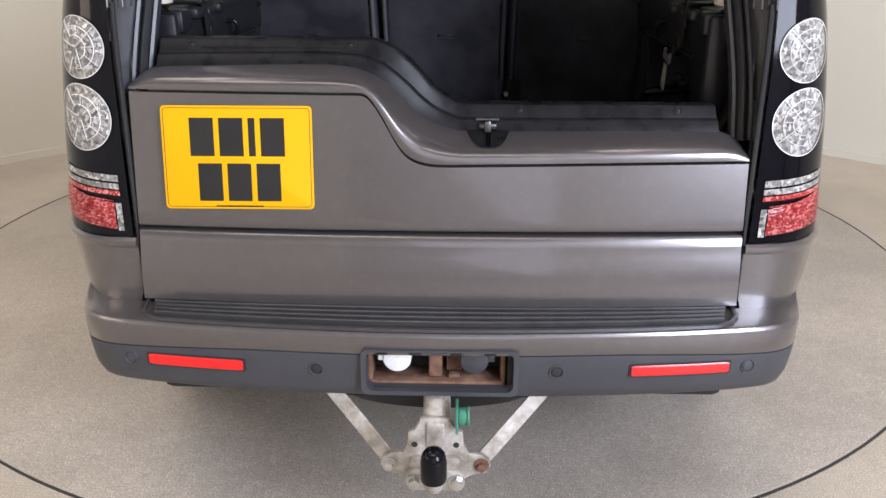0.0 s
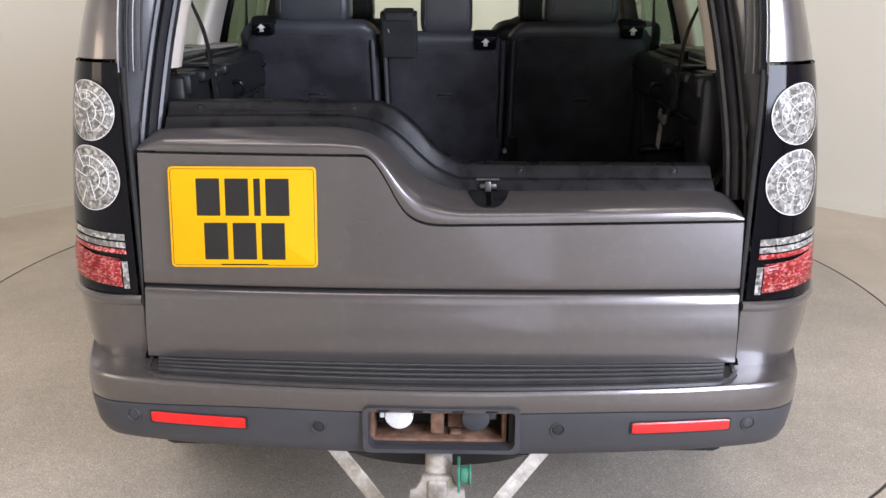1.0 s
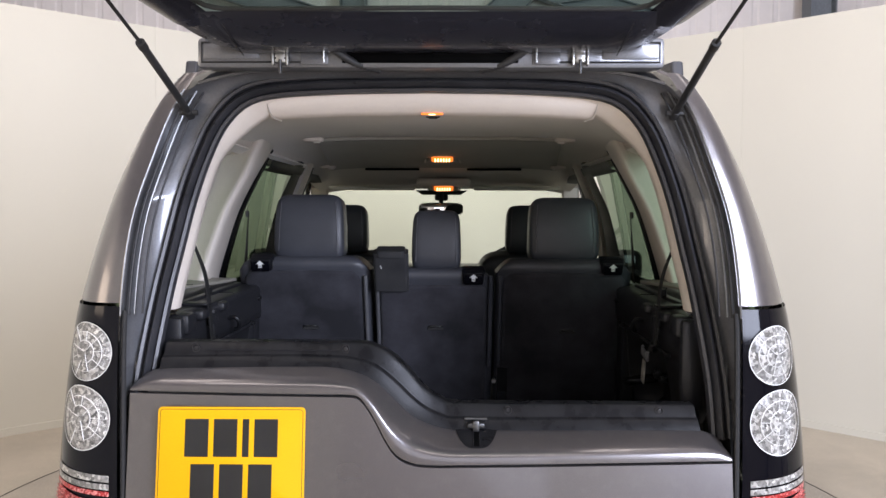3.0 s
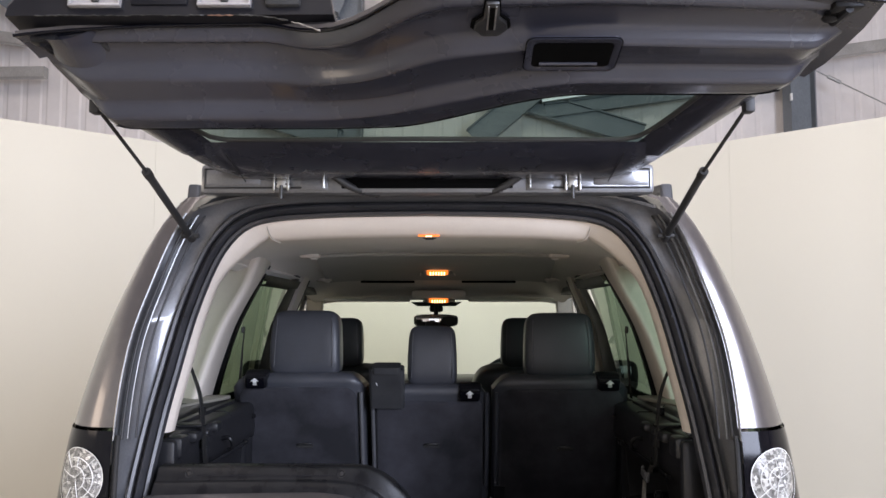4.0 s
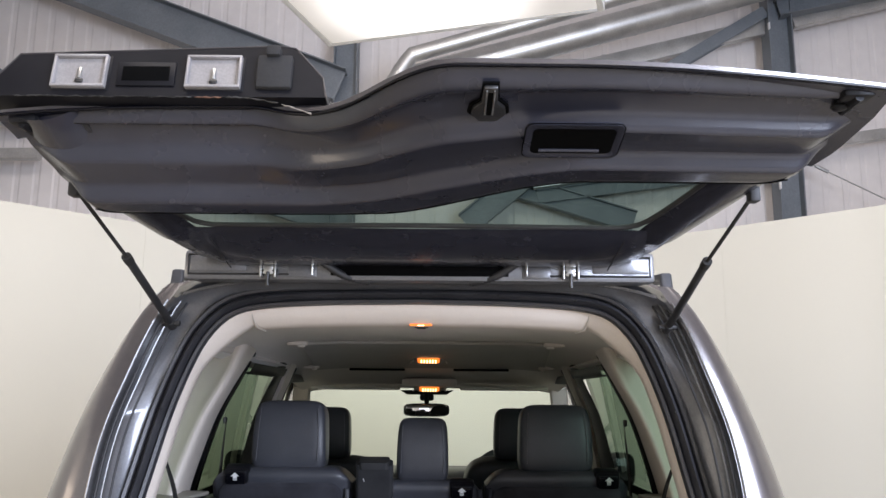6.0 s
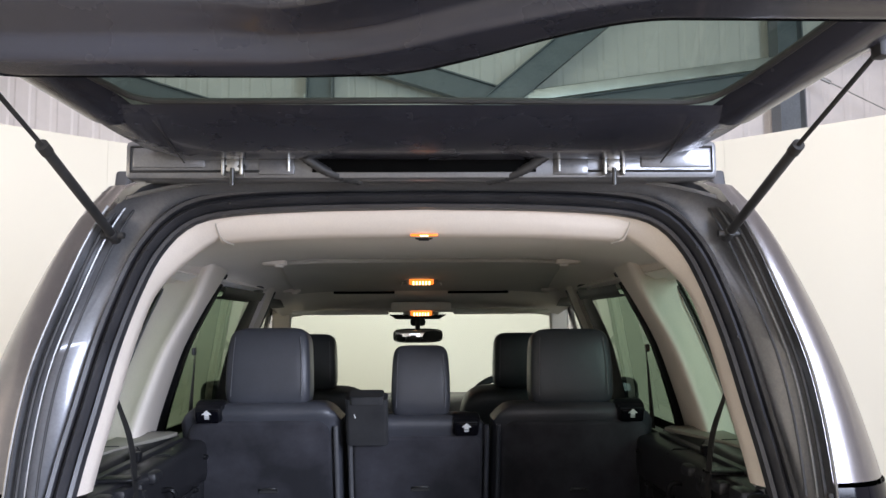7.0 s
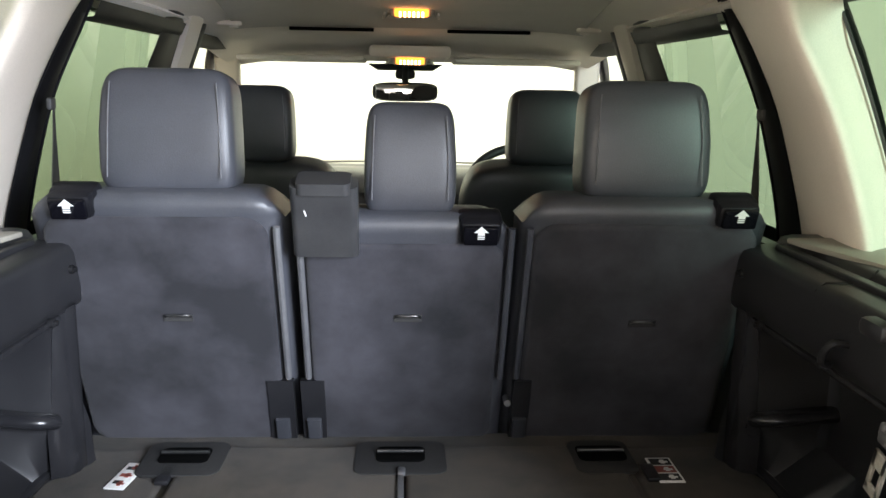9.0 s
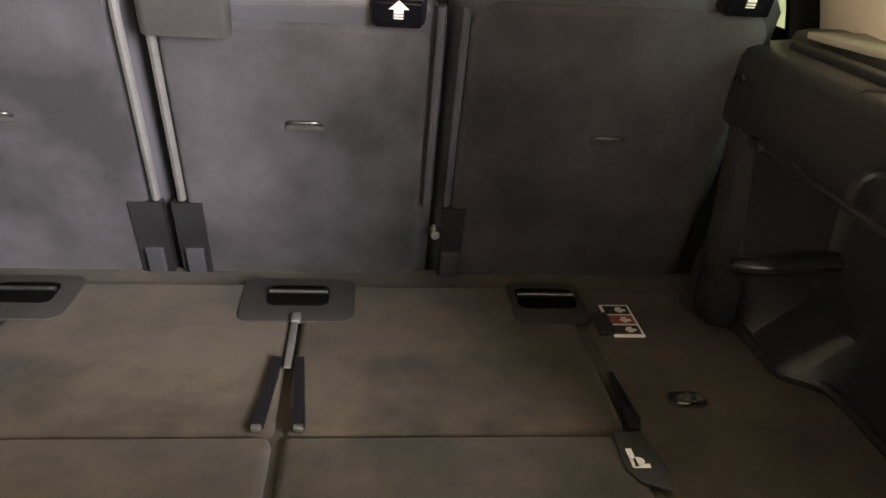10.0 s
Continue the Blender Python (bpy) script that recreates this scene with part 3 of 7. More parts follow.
def build_light_panel():
    """The suspended white diffuser over the turntable, on four wires."""
    t = thing("ceiling_light_panel", "large suspended white glowing light panel", "light panel", at=(-0.53, 2.24, 3.3))
    t.rotation_euler = (0, 0, radians(-17.4))
    part("diffuser", rbox(0.03, 1.355, -2.97, -0.03, 0.0, 0.04, 0.008), PANELWHITE, t)
    part("frame", joined(rbox(0, 0.03, -3.0, 0, 0, 0.08, 0.004), rbox(1.355, 1.385, -3.0, 0, 0, 0.08, 0.004), rbox(0.03, 1.355, -0.03, 0, 0, 0.08, 0.004), rbox(0.03, 1.355, -3.0, -2.97, 0, 0.08, 0.004)), WHITEPL, t)
    for x, y in ((0.1, -0.1), (1.3, -0.1), (0.1, -2.9), (1.3, -2.9)):
        part("suspension_wire", rod((x, y, 0.06), (x, y, 3.0), 0.004, n=6), STEEL, t)


build_floor()
build_cove()
build_hall()
build_light_panel()


# ---- the car ----
car = thing("car", "metallic grey estate off-road car with its split tailgate raised", "car")

# half width of the body, and the inner edge of its rear corner, by height
WIDE = table([(0.30, 0.895), (0.60, 0.905), (0.80, 0.890), (1.00, 0.877), (1.15, 0.858), (1.28, 0.832), (1.46, 0.776), (1.59, 0.728), (1.72, 0.664), (1.80, 0.605), (1.85, 0.50)])
EDGE_X = table([(0.60, 0.648), (0.80, 0.654), (1.05, 0.662), (1.28, 0.662), (1.46, 0.648), (1.60, 0.612), (1.72, 0.572), (1.82, 0.520)])
EDGE_Y = table([(0.60, -0.005), (0.80, 0.015), (1.05, 0.045), (1.28, 0.065), (1.46, 0.095), (1.60, 0.125), (1.72, 0.155), (1.82, 0.190)])
TURN_Y = 0.46
ARC = 24


def corner_at(s, z):
    """A point on the rear corner of the body: s from 0 at the tailgate to 1 at the flank, for the right side."""
    xi, yi, w = EDGE_X(z), EDGE_Y(z), WIDE(z)
    th = s * math.pi / 2
    p = 2 / 2.7
    return Vector((xi + (w - xi) * math.sin(th) ** p, TURN_Y - (TURN_Y - yi) * math.cos(th) ** p, z))


def corner_length(z, n=60):
    pts = [corner_at(k / n, z) for k in range(n + 1)]
    run = [0.0]
    for a, b in zip(pts, pts[1:]):
        run.append(run[-1] + (b - a).length)
    return run


def corner_arc(d, z, out=0.0):
    """The same by metres d along the skin; out: metres proud of it."""
    run = corner_length(z)
    s = float(np.interp(d, run, [k / 60 for k in range(61)]))
    p = corner_at(s, z)
    if out:
        a, b = corner_at(max(s - 0.01, 0), z), corner_at(min(s + 0.01, 1), z)
        t = (b - a).normalized()
        p = p + Vector((t.y, -t.x, 0)) * out
    return p


def flip(sgn, bm):
    if sgn < 0:
        bm.transform(Matrix.Diagonal((-1, 1, 1, 1)))
        bmesh.ops.reverse_faces(bm, faces=bm.faces)
    return bm


# windows in the flank: y at the bottom rear, top rear, top front, bottom front
Z_SILL, Z_HEAD = 1.205, 1.660
WINDOWS = [("rear_quarter", 0.40, 0.40, 0.905, 0.865), ("rear_door", 1.22, 1.255, 1.98, 2.24), ("front_door", 2.36, 2.06, 2.50, 2.96)]


def flank_x(z, inner=0.0):
    return WIDE(z) - inner


def flank(inner, mat, name, parent, label="", z_low=1.10, z_top=1.72, y_end=3.06, y_start=TURN_Y, sgn=1):
    """The upper flank with its window openings, as strips between the window lines."""
    bm = bmesh.new()
    zs_low = [z_low, 1.14, 1.17, Z_SILL]
    zs_mid = [Z_SILL + (Z_HEAD - Z_SILL) * k / 6 for k in range(7)]
    zs_top = [Z_HEAD, 1.69, z_top]
    edges = [y_start]
    for _, a, b, c, d in WINDOWS:
        edges += [(a, b), (d, c)]
    edges.append(y_end)

    def y_of(e, z):
        if not isinstance(e, tuple):
            return e
        f = min(max((z - Z_SILL) / (Z_HEAD - Z_SILL), 0), 1)
        return e[0] + (e[1] - e[0]) * f

    for zs, holes in ((zs_low, False), (zs_mid, True), (zs_top, False)):
        for k in range(len(edges) - 1):
            if holes and k % 2 == 1:
                continue
            if y_of(edges[k + 1], 1.4) <= y_of(edges[k], 1.4):
                continue
            c = []
            for z in zs:
                ya, yb = max(y_of(edges[k], z), y_start), max(y_of(edges[k + 1], z), y_start)
                c.append([(flank_x(z, inner), ya + (yb - ya) * i / 3, z) for i in range(4)])
            b2 = loft(c)
            bm = joined(bm, b2)
    bmesh.ops.remove_doubles(bm, verts=bm.verts, dist=1e-4)
    return part(name, flip(sgn, bm), mat, parent, label)


def arch_pts(cy, r, z0, n=18):
    a0 = math.asin(min((z0 - 0.37) / r, 1))
    return [(cy - r * math.cos(a0 + (math.pi - 2 * a0) * k / n), 0.37 + r * math.sin(a0 + (math.pi - 2 * a0) * k / n)) for k in range(n + 1)]


REAR_AXLE, FRONT_AXLE = 0.93, 3.815


def build_shell():
    for sgn in (1, -1):
        # rear pillar, above the lamp
        bm = sheet(lambda u, v: corner_at(u, 1.287 + (1.80 - 1.287) * v), ARC, 18)
        part("rear_pillar", flip(sgn, bm), PAINT, car)
        # short corner below the lamp, and its shelf over the bumper
        bm = sheet(lambda u, v: corner_at(u, 0.620 + (0.782 - 0.620) * v) - Vector((0.045 * math.sin(u * math.pi / 2) * (1 - v) ** 1.5, -0.012 * (1 - v) * (1 - u), 0)), ARC, 8)
        part("corner_panel", flip(sgn, bm), PAINT, car)
        ridge = [corner_at(s, 0.776) for s in np.linspace(0, 1, ARC + 1)]
        part("corner_ridge", flip(sgn, sweep(ridge, [(-0.004, -0.012), (0.004, -0.012), (0.008, -0.004), (0.007, 0.004), (0.001, 0.009), (-0.005, 0.009)], side=(0, 0, 1))), PAINT, car)
        flank(0.0, PAINT, "upper_flank", car, sgn=sgn)
        # lower flank with wheel arches
        pts = [(TURN_Y, 1.10), (TURN_Y, 0.55)] + arch_pts(REAR_AXLE, 0.43, 0.42) + arch_pts(FRONT_AXLE, 0.43, 0.42) + [(4.45, 0.5), (4.5, 0.98), (3.9, 1.06), (3.05, 1.10)]
        bm = bmesh.new()
        bm.faces.new([bm.verts.new((WIDE(z) if z > 0.95 else 0.895, y, z)) for y, z in pts])
        bmesh.ops.triangulate(bm, faces=bm.faces)
        part("lower_flank", flip(sgn, bm), PAINT, car, smooth=False)
        for cy in (REAR_AXLE, FRONT_AXLE):
            arch = [Vector((0.90, y, z)) for y, z in arch_pts(cy, 0.445, 0.40)]
            part("arch_lip", flip(sgn, sweep(arch, rounded_rect(0.03, 0.05, 0.01), side=(1, 0, 0))), PAINT, car)
            part("wheel_housing", flip(sgn, joined(rbox(0.55, 0.57, cy - 0.44, cy + 0.44, 0.42, 0.80, 0.0), loft([[(x, y, z) for y, z in arch_pts(cy, 0.435, 0.40)] for x in (0.56, 0.89)]))), HOUSING, car)
        # door seams and handles
        for y in (1.02, 1.90, 3.02):
            part("door_seam", flip(sgn, sweep([(WIDE(z) + 0.0005, y, z) for z in (0.62, 0.8, 0.95, 1.1, 1.2, 1.27)], rounded_rect(0.006, 0.004, 0.001), side=(1, 0, 0))), RUBBER, car)
        for y in (1.18, 2.08):
            part("door_handle", flip(sgn, rbox(0.872, 0.905, y, y + 0.19, 1.03, 1.06, 0.01)), PAINT, car)
        part("sill_panel", flip(sgn, rbox(0.70, 0.885, 1.40, 3.35, 0.33, 0.45, 0.02)), BUMPERPL, car)
        # roof gutter rail
        part("roof_rail", flip(sgn, sweep(smooth_path([(0.60, 0.35, 1.80), (0.60, 0.5, 1.855), (0.60, 2.2, 1.855), (0.60, 2.4, 1.80)], 24), rounded_rect(0.03, 0.025, 0.008), side=(0, 0, 1))), BUMPERPL, car)

    def roof_z(x, y):
        return 1.845 - 0.10 * (abs(x) / 0.62) ** 4 - 0.05 * ease(y, 0.55, 0.16) - 0.09 * ease(y, 2.1, 2.75)

    bm = sheet(lambda u, v: (-0.62 + 1.24 * u, 0.245 + 2.455 * v, roof_z(-0.62 + 1.24 * u, 0.245 + 2.455 * v)), 24, 26, (0, 0, -0.02))
    part("roof", bm, PAINT, car)
    for sgn in (1, -1):
        bm = loft([[(sgn * 0.619, y, roof_z(0.62, y) - 0.004) for y in np.linspace(0.17, 2.7, 14)], [(sgn * WIDE(1.72), max(y, TURN_Y), 1.72) for y in np.linspace(0.17, 2.9, 14)]])
        part("roof_side", bm, PAINT, car)
        c = [[corner_at(s, z) for s in np.linspace(0, 1, 13)] for z in (1.79, 1.815, 1.83)]
        c = [[(sgn * (p.x - 0.03 * k), p.y + 0.02 * k, p.z) for p in row] for k, row in enumerate(c)]
        part("pillar_cap", loft(c), PAINT, car)
    # bonnet, front end and scuttle
    bm = sheet(lambda u, v: (-0.84 + 1.68 * u, 3.22 + 1.30 * v, 1.13 - 0.09 * v ** 2 - 0.05 * (abs(2 * u - 1)) ** 3), 16, 12, (0, 0, -0.02))
    part("bonnet", bm, PAINT, car)
    bm = sheet(lambda u, v: (-0.86 + 1.72 * u, 4.66 - 0.16 * abs(2 * u - 1) ** 3 - 0.05 * v, 0.35 + 0.70 * v), 20, 8, (0, -0.03, 0))
    part("front_bumper", bm, PAINT, car)
    part("front_grille", rbox(-0.42, 0.42, 4.62, 4.67, 0.78, 0.98, 0.02), BUMPERPL, car)
    for sgn in (1, -1):
        part("headlamp", flip(sgn, rbox(0.48, 0.80, 4.50, 4.63, 0.80, 0.98, 0.04)), LAMPCLEAR, car)
        part("front_wing", flip(sgn, sheet(lambda u, v: (0.84 + 0.05 * u, 3.05 + 1.45 * v, 1.10 - 0.04 * u - 0.08 * v ** 2), 4, 12, (0, 0, -0.02))), PAINT, car)
        part("door_mirror", flip(sgn, pad((1.0, 2.86, 1.18), 0.10, 0.05, 0.09, 0.5, 0.5, 10)), GLOSS, car)
    part("underbody", rbox(-0.72, 0.72, 0.18, 4.4, 0.30, 0.62, 0.03), HOUSING, car)
    part("scuttle", rbox(-0.72, 0.72, 3.02, 3.30, 1.04, 1.16, 0.03), BUMPERPL, car)

    def wheel(y, sgn):
        w = new("wheel")
        w.parent = car
        w.location = (sgn * 0.78, y, 0.376)
        pro = [(0.24, -0.11), (0.34, -0.12), (0.368, -0.10), (0.372, 0.0), (0.368, 0.10), (0.34, 0.12), (0.24, 0.11)]
        part("tyre", loft([[(b, a * math.cos(t), a * math.sin(t)) for a, b in pro] for t in np.linspace(0, 2 * math.pi, 49)]), TYRE, w)
        rim = [rod((-0.1, 0, 0), (0.1, 0, 0), 0.055)]
        for k in range(7):
            a = 2 * math.pi * k / 7
            rim.append(moved(rbox(0.06 * sgn - 0.012, 0.06 * sgn + 0.012, -0.022, 0.022, 0.03, 0.24, 0.006), Matrix.Rotation(a, 4, "X")))
        pro = [(0.245, -0.10), (0.235, 0.0), (0.245, 0.10)]
        rim.append(loft([[(b, a * math.cos(t), a * math.sin(t)) for a, b in pro] for t in np.linspace(0, 2 * math.pi, 49)]))
        part("rim", joined(*rim), ALLOY, w)

    for y in (REAR_AXLE, FRONT_AXLE):
        for sgn in (1, -1):
            wheel(y, sgn)


# ---- lower tailgate ----
def lean_y(z):
    return 0.15 * (z - 0.865)


def bow(x):
    return 0.022 * (abs(x) / 0.64) ** 2.2


crease_z = curve([(-0.66, 1.096), (-0.40, 1.095), (-0.24, 1.0945), (-0.165, 1.094), (-0.148, 1.090), (-0.132, 1.073), (-0.111, 1.040), (-0.089, 1.000), (-0.066, 0.971), (-0.036, 0.956), (0.005, 0.951), (0.10, 0.952), (0.40, 0.956), (0.66, 0.958)])
lip_line = curve([(-0.66, 1.139), (-0.45, 1.144), (-0.27, 1.147), (-0.21, 1.145), (-0.163, 1.136), (-0.116, 1.113), (-0.069, 1.070), (-0.033, 1.037), (0.027, 1.013), (0.10, 1.008), (0.40, 1.010), (0.66, 1.011)])
cap_line = curve([(-0.66, 1.195), (-0.40, 1.196), (-0.167, 1.195), (-0.119, 1.187), (-0.083, 1.168), (-0.047, 1.135), (-0.011, 1.095), (0.026, 1.071), (0.075, 1.061), (0.40, 1.060), (0.66, 1.060)])


def lip_z(x):
    """Top of the painted skin, where the black capping begins."""
    over = max(abs(x) - 0.575, 0) / 0.072
    return lip_line(x) - 0.045 * (1 - math.sqrt(max(1 - over * over, 0)))


LIP_Y = 0.098


def build_lower_tailgate():
    gate = new("lower_tailgate")
    gate.parent = car
    tagged(gate, label="closed painted drop-down half of the tailgate")
    NX = 150
    xs = [-0.645 + 1.29 * k / NX for k in range(NX + 1)]

    def face(z0f, z1f, rows, back=0.0):
        return [[(x, lean_y(z0f(x) + (z1f(x) - z0f(x)) * v) + bow(x) + back, z0f(x) + (z1f(x) - z0f(x)) * v) for x in xs] for v in np.linspace(0, 1, rows)]

    # plate panel, rolled inwards at its lower edge
    c = face(lambda x: 0.814, lambda x: crease_z(x) - 0.003, 10)
    low = [[(x, y + 0.03, z) for x, y, z in c[0]], [(x, y + 0.004, z - 0.001) for x, y, z in c[0]]]
    part("outer_panel", loft(low + [[(x, y + 0.001, z + 0.003) for x, y, z in c[0]]] + c[1:] + [[(x, y + 0.010, z + 0.001) for x, y, z in c[-1]]]), PAINT, gate, angle=55)
    # shoulder that rolls over from the crease to the capping
    rise = curve([(0.0, 0.0), (0.012, 0.16), (0.04, 0.30), (0.10, 0.42), (0.22, 0.54), (0.45, 0.70), (0.70, 0.85), (0.88, 0.955), (1.0, 1.0)])
    back = [(q, rise(q)) for q in np.linspace(0, 1, 101)]
    rows = []
    for a in (0.0, 0.004, 0.012, 0.025, 0.045, 0.07, 0.10, 0.15, 0.22, 0.32, 0.45, 0.58, 0.70, 0.80, 0.90, 1.0):
        row = []
        for x in xs:
            zc, zt = crease_z(x) + 0.003, lip_z(x)
            zt = max(zt, zc + 0.012)
            y0 = lean_y(zc) + bow(x)
            row.append((x, y0 + (LIP_Y - y0) * a, zc + (zt - zc) * rise(a)))
        rows.append(row)
    first = [(x, y + 0.010, z - 0.001) for x, y, z in rows[0]]
    part("shoulder", loft([first] + rows), PAINT, gate, angle=60)
    # lower panel with a folded top lip
    c = face(lambda x: 0.652, lambda x: 0.800, 8)
    c = [[(x, y - 0.004 * math.sin(min(v * 1.2, 1) * math.pi), z) for x, y, z in row] for v, row in zip(np.linspace(0, 1, 8), c)]
    part("lower_panel", loft([[(x, y + 0.03, z) for x, y, z in c[0]]] + c + [[(x, y + 0.006, z + 0.004) for x, y, z in c[-1]], [(x, y + 0.04, z + 0.004) for x, y, z in c[-1]]]), PAINT, gate, angle=50)
    for sgn in (1, -1):
        part("shut_line", loft([[(sgn * (0.645 + d), lean_y(z) + bow(0.645) + 0.004 + 0.03 * (d > 0.004), z) for d in (-0.001, 0.004, 0.010)] for z in np.linspace(0.650, 1.085, 14)]), SHADEBLACK, gate)
    part("sill_gap", sheet(lambda u, v: (-0.655 + 1.31 * u, lean_y(0.65) + bow(-0.645 + 1.29 * u) + 0.004 + 0.012 * v, 0.6435 + 0.010 * v), 40, 1, (0, 0.01, 0)), SHADEBLACK, gate)
    part("inner_shell", joined(rbox(-0.63, 0.63, 0.075, 0.10, 0.66, 0.94, 0.01), rbox(-0.62, -0.15, 0.085, 0.11, 0.90, 1.12, 0.01)), JAMB, gate)
    # black capping: a lower band, a crease, then an upper band with its screws, rolled over at the top
    prof = [(-0.006, -0.10), (-0.003, 0.03), (0.004, 0.36), (0.007, 0.42), (0.013, 0.47), (0.015, 0.53), (0.021, 0.88), (0.026, 0.97), (0.036, 1.0), (0.058, 1.0), (0.070, 0.93), (0.076, 0.6), (0.078, -2.5)]
    xs2 = [-0.594 + 1.188 * k / 130 for k in range(131)]
    line = []
    for x in xs2:
        z0, z1 = lip_line(x), cap_line(x)
        line.append([(x * (1 - 0.012 * max(f, 0)), LIP_Y + a, z0 + (z1 - z0) * f) for a, f in prof])
    bm = loft(line)
    for row in (line[0], line[-1]):
        bm.faces.new([bm.verts.new(p) for p in row])
    capping = part("capping", bm, SCUFFED, gate, "scuffed black plastic capping along the tailgate's top", angle=30)

    def cap_at(x, f, out=0.0):
        z0, z1 = lip_line(x), cap_line(x)
        return Vector((x, LIP_Y + float(np.interp(f, (0.53, 0.88), (0.015, 0.021))) - out, z0 + (z1 - z0) * f))
    part("capping_rail", rod(cap_at(-0.50, 0.66, 0.001), cap_at(-0.20, 0.66, 0.001), 0.0016, n=8), GLOSSTRIM, capping)
    for x in (-0.519, -0.186, 0.174, 0.509):
        p = cap_at(x, 0.74)
        ring = sweep([p + Vector((0.0085 * math.cos(t), -0.0015, 0.0085 * math.sin(t))) for t in np.linspace(0, 2 * math.pi, 20, endpoint=False)], circle(0.0017, 6), side=(0, 1, 0), loop=True)
        part("screw", joined(ring, rod(p + Vector((0, 0.004, 0)), p + Vector((0, -0.002, 0)), 0.006, 0.005, 14, 0.001)), GLOSSTRIM, capping)

    # latch well: a rounded notch that runs down the shoulder
    well = new("latch_well")
    well.parent = gate

    def shoulder_y(x, z):
        zc, zt = crease_z(x) + 0.003, lip_line(x)
        y0 = lean_y(zc) + bow(x)
        return y0 + (LIP_Y - y0) * float(np.interp((z - zc) / (zt - zc), [q[1] for q in back], [q[0] for q in back]))

    def notch(u, v):
        x = 0.058 + 0.092 * u
        low = 0.985 + 0.024 * abs(2 * u - 1) ** 3
        z = low + (1.0095 - low) * v
        return (x, shoulder_y(x, z) - 0.0035, z)
    part("well_surround", sheet(notch, 24, 8, (0, 0.02, 0)), SCUFFED, well)
    def slot(u, v):
        x, z = 0.098 + 0.011 * u, 0.988 + 0.021 * v
        return (x, shoulder_y(x, z) - 0.0055, z)
    # black sheet on the notch paints the slot's shade
    part("well_slot_shade", sheet(slot, 4, 8, (0, 0.004, 0)), SHADEBLACK, well)
    for x in (0.0965, 0.1105):
        part("slot_edge", sweep([(x, shoulder_y(x, z) - 0.006, z) for z in np.linspace(0.989, 1.009, 7)], circle(0.0012, 6), side=(0, 1, 0)), GLOSSTRIM, well)
    part("striker", joined(rbox(0.084, 0.122, LIP_Y - 0.012, LIP_Y + 0.010, 1.012, 1.024, 0.004), rbox(0.096, 0.110, LIP_Y - 0.016, LIP_Y + 0.0, 1.006, 1.030, 0.003), rod((0.078, LIP_Y + 0.004, 1.030), (0.128, LIP_Y + 0.004, 1.030), 0.004, n=10)), DARKSTEEL, well)
    # number plate
    lean = pose(-0.4165, lean_y(0.86) - 0.0035 + 0.006, 0.8575, -8.5, 0, 0.6)
    plate = new("number_plate")
    plate.parent = gate
    plate.matrix_local = lean
    tagged(plate, label="yellow rear number plate with black characters")
    part("plate_sheet", outline(rounded_rect(0.313, 0.215, 0.009, 4, 0, 0.1075), -0.004, 0.0, 0.001), YELLOW, plate)
    part("plate_border", ring_frame(rounded_rect(0.304, 0.206, 0.007, 4, 0, 0.1075), rounded_rect(0.302, 0.204, 0.006, 4, 0, 0.1075), -0.0045, -0.0036), INK, plate)
    # two rows of plain bars for the characters
    x = -0.098
    for w in (0.050, 0.050, 0.014, 0.050):
        part("character_bar", rbox(x, x + w, -0.0052, -0.0036, 0.111, 0.190, 0.001, 1), INK, plate)
        x += w + 0.011
    x = -0.084
    for w in (0.050, 0.050, 0.050):
        part("character_bar", rbox(x, x + w, -0.0052, -0.0036, 0.017, 0.096, 0.001, 1), INK, plate)
        x += w + 0.011
    part("maker_line", rbox(-0.05, 0.05, -0.0047, -0.0036, 0.0045, 0.0075, 0, 1), SCUFFED, plate)


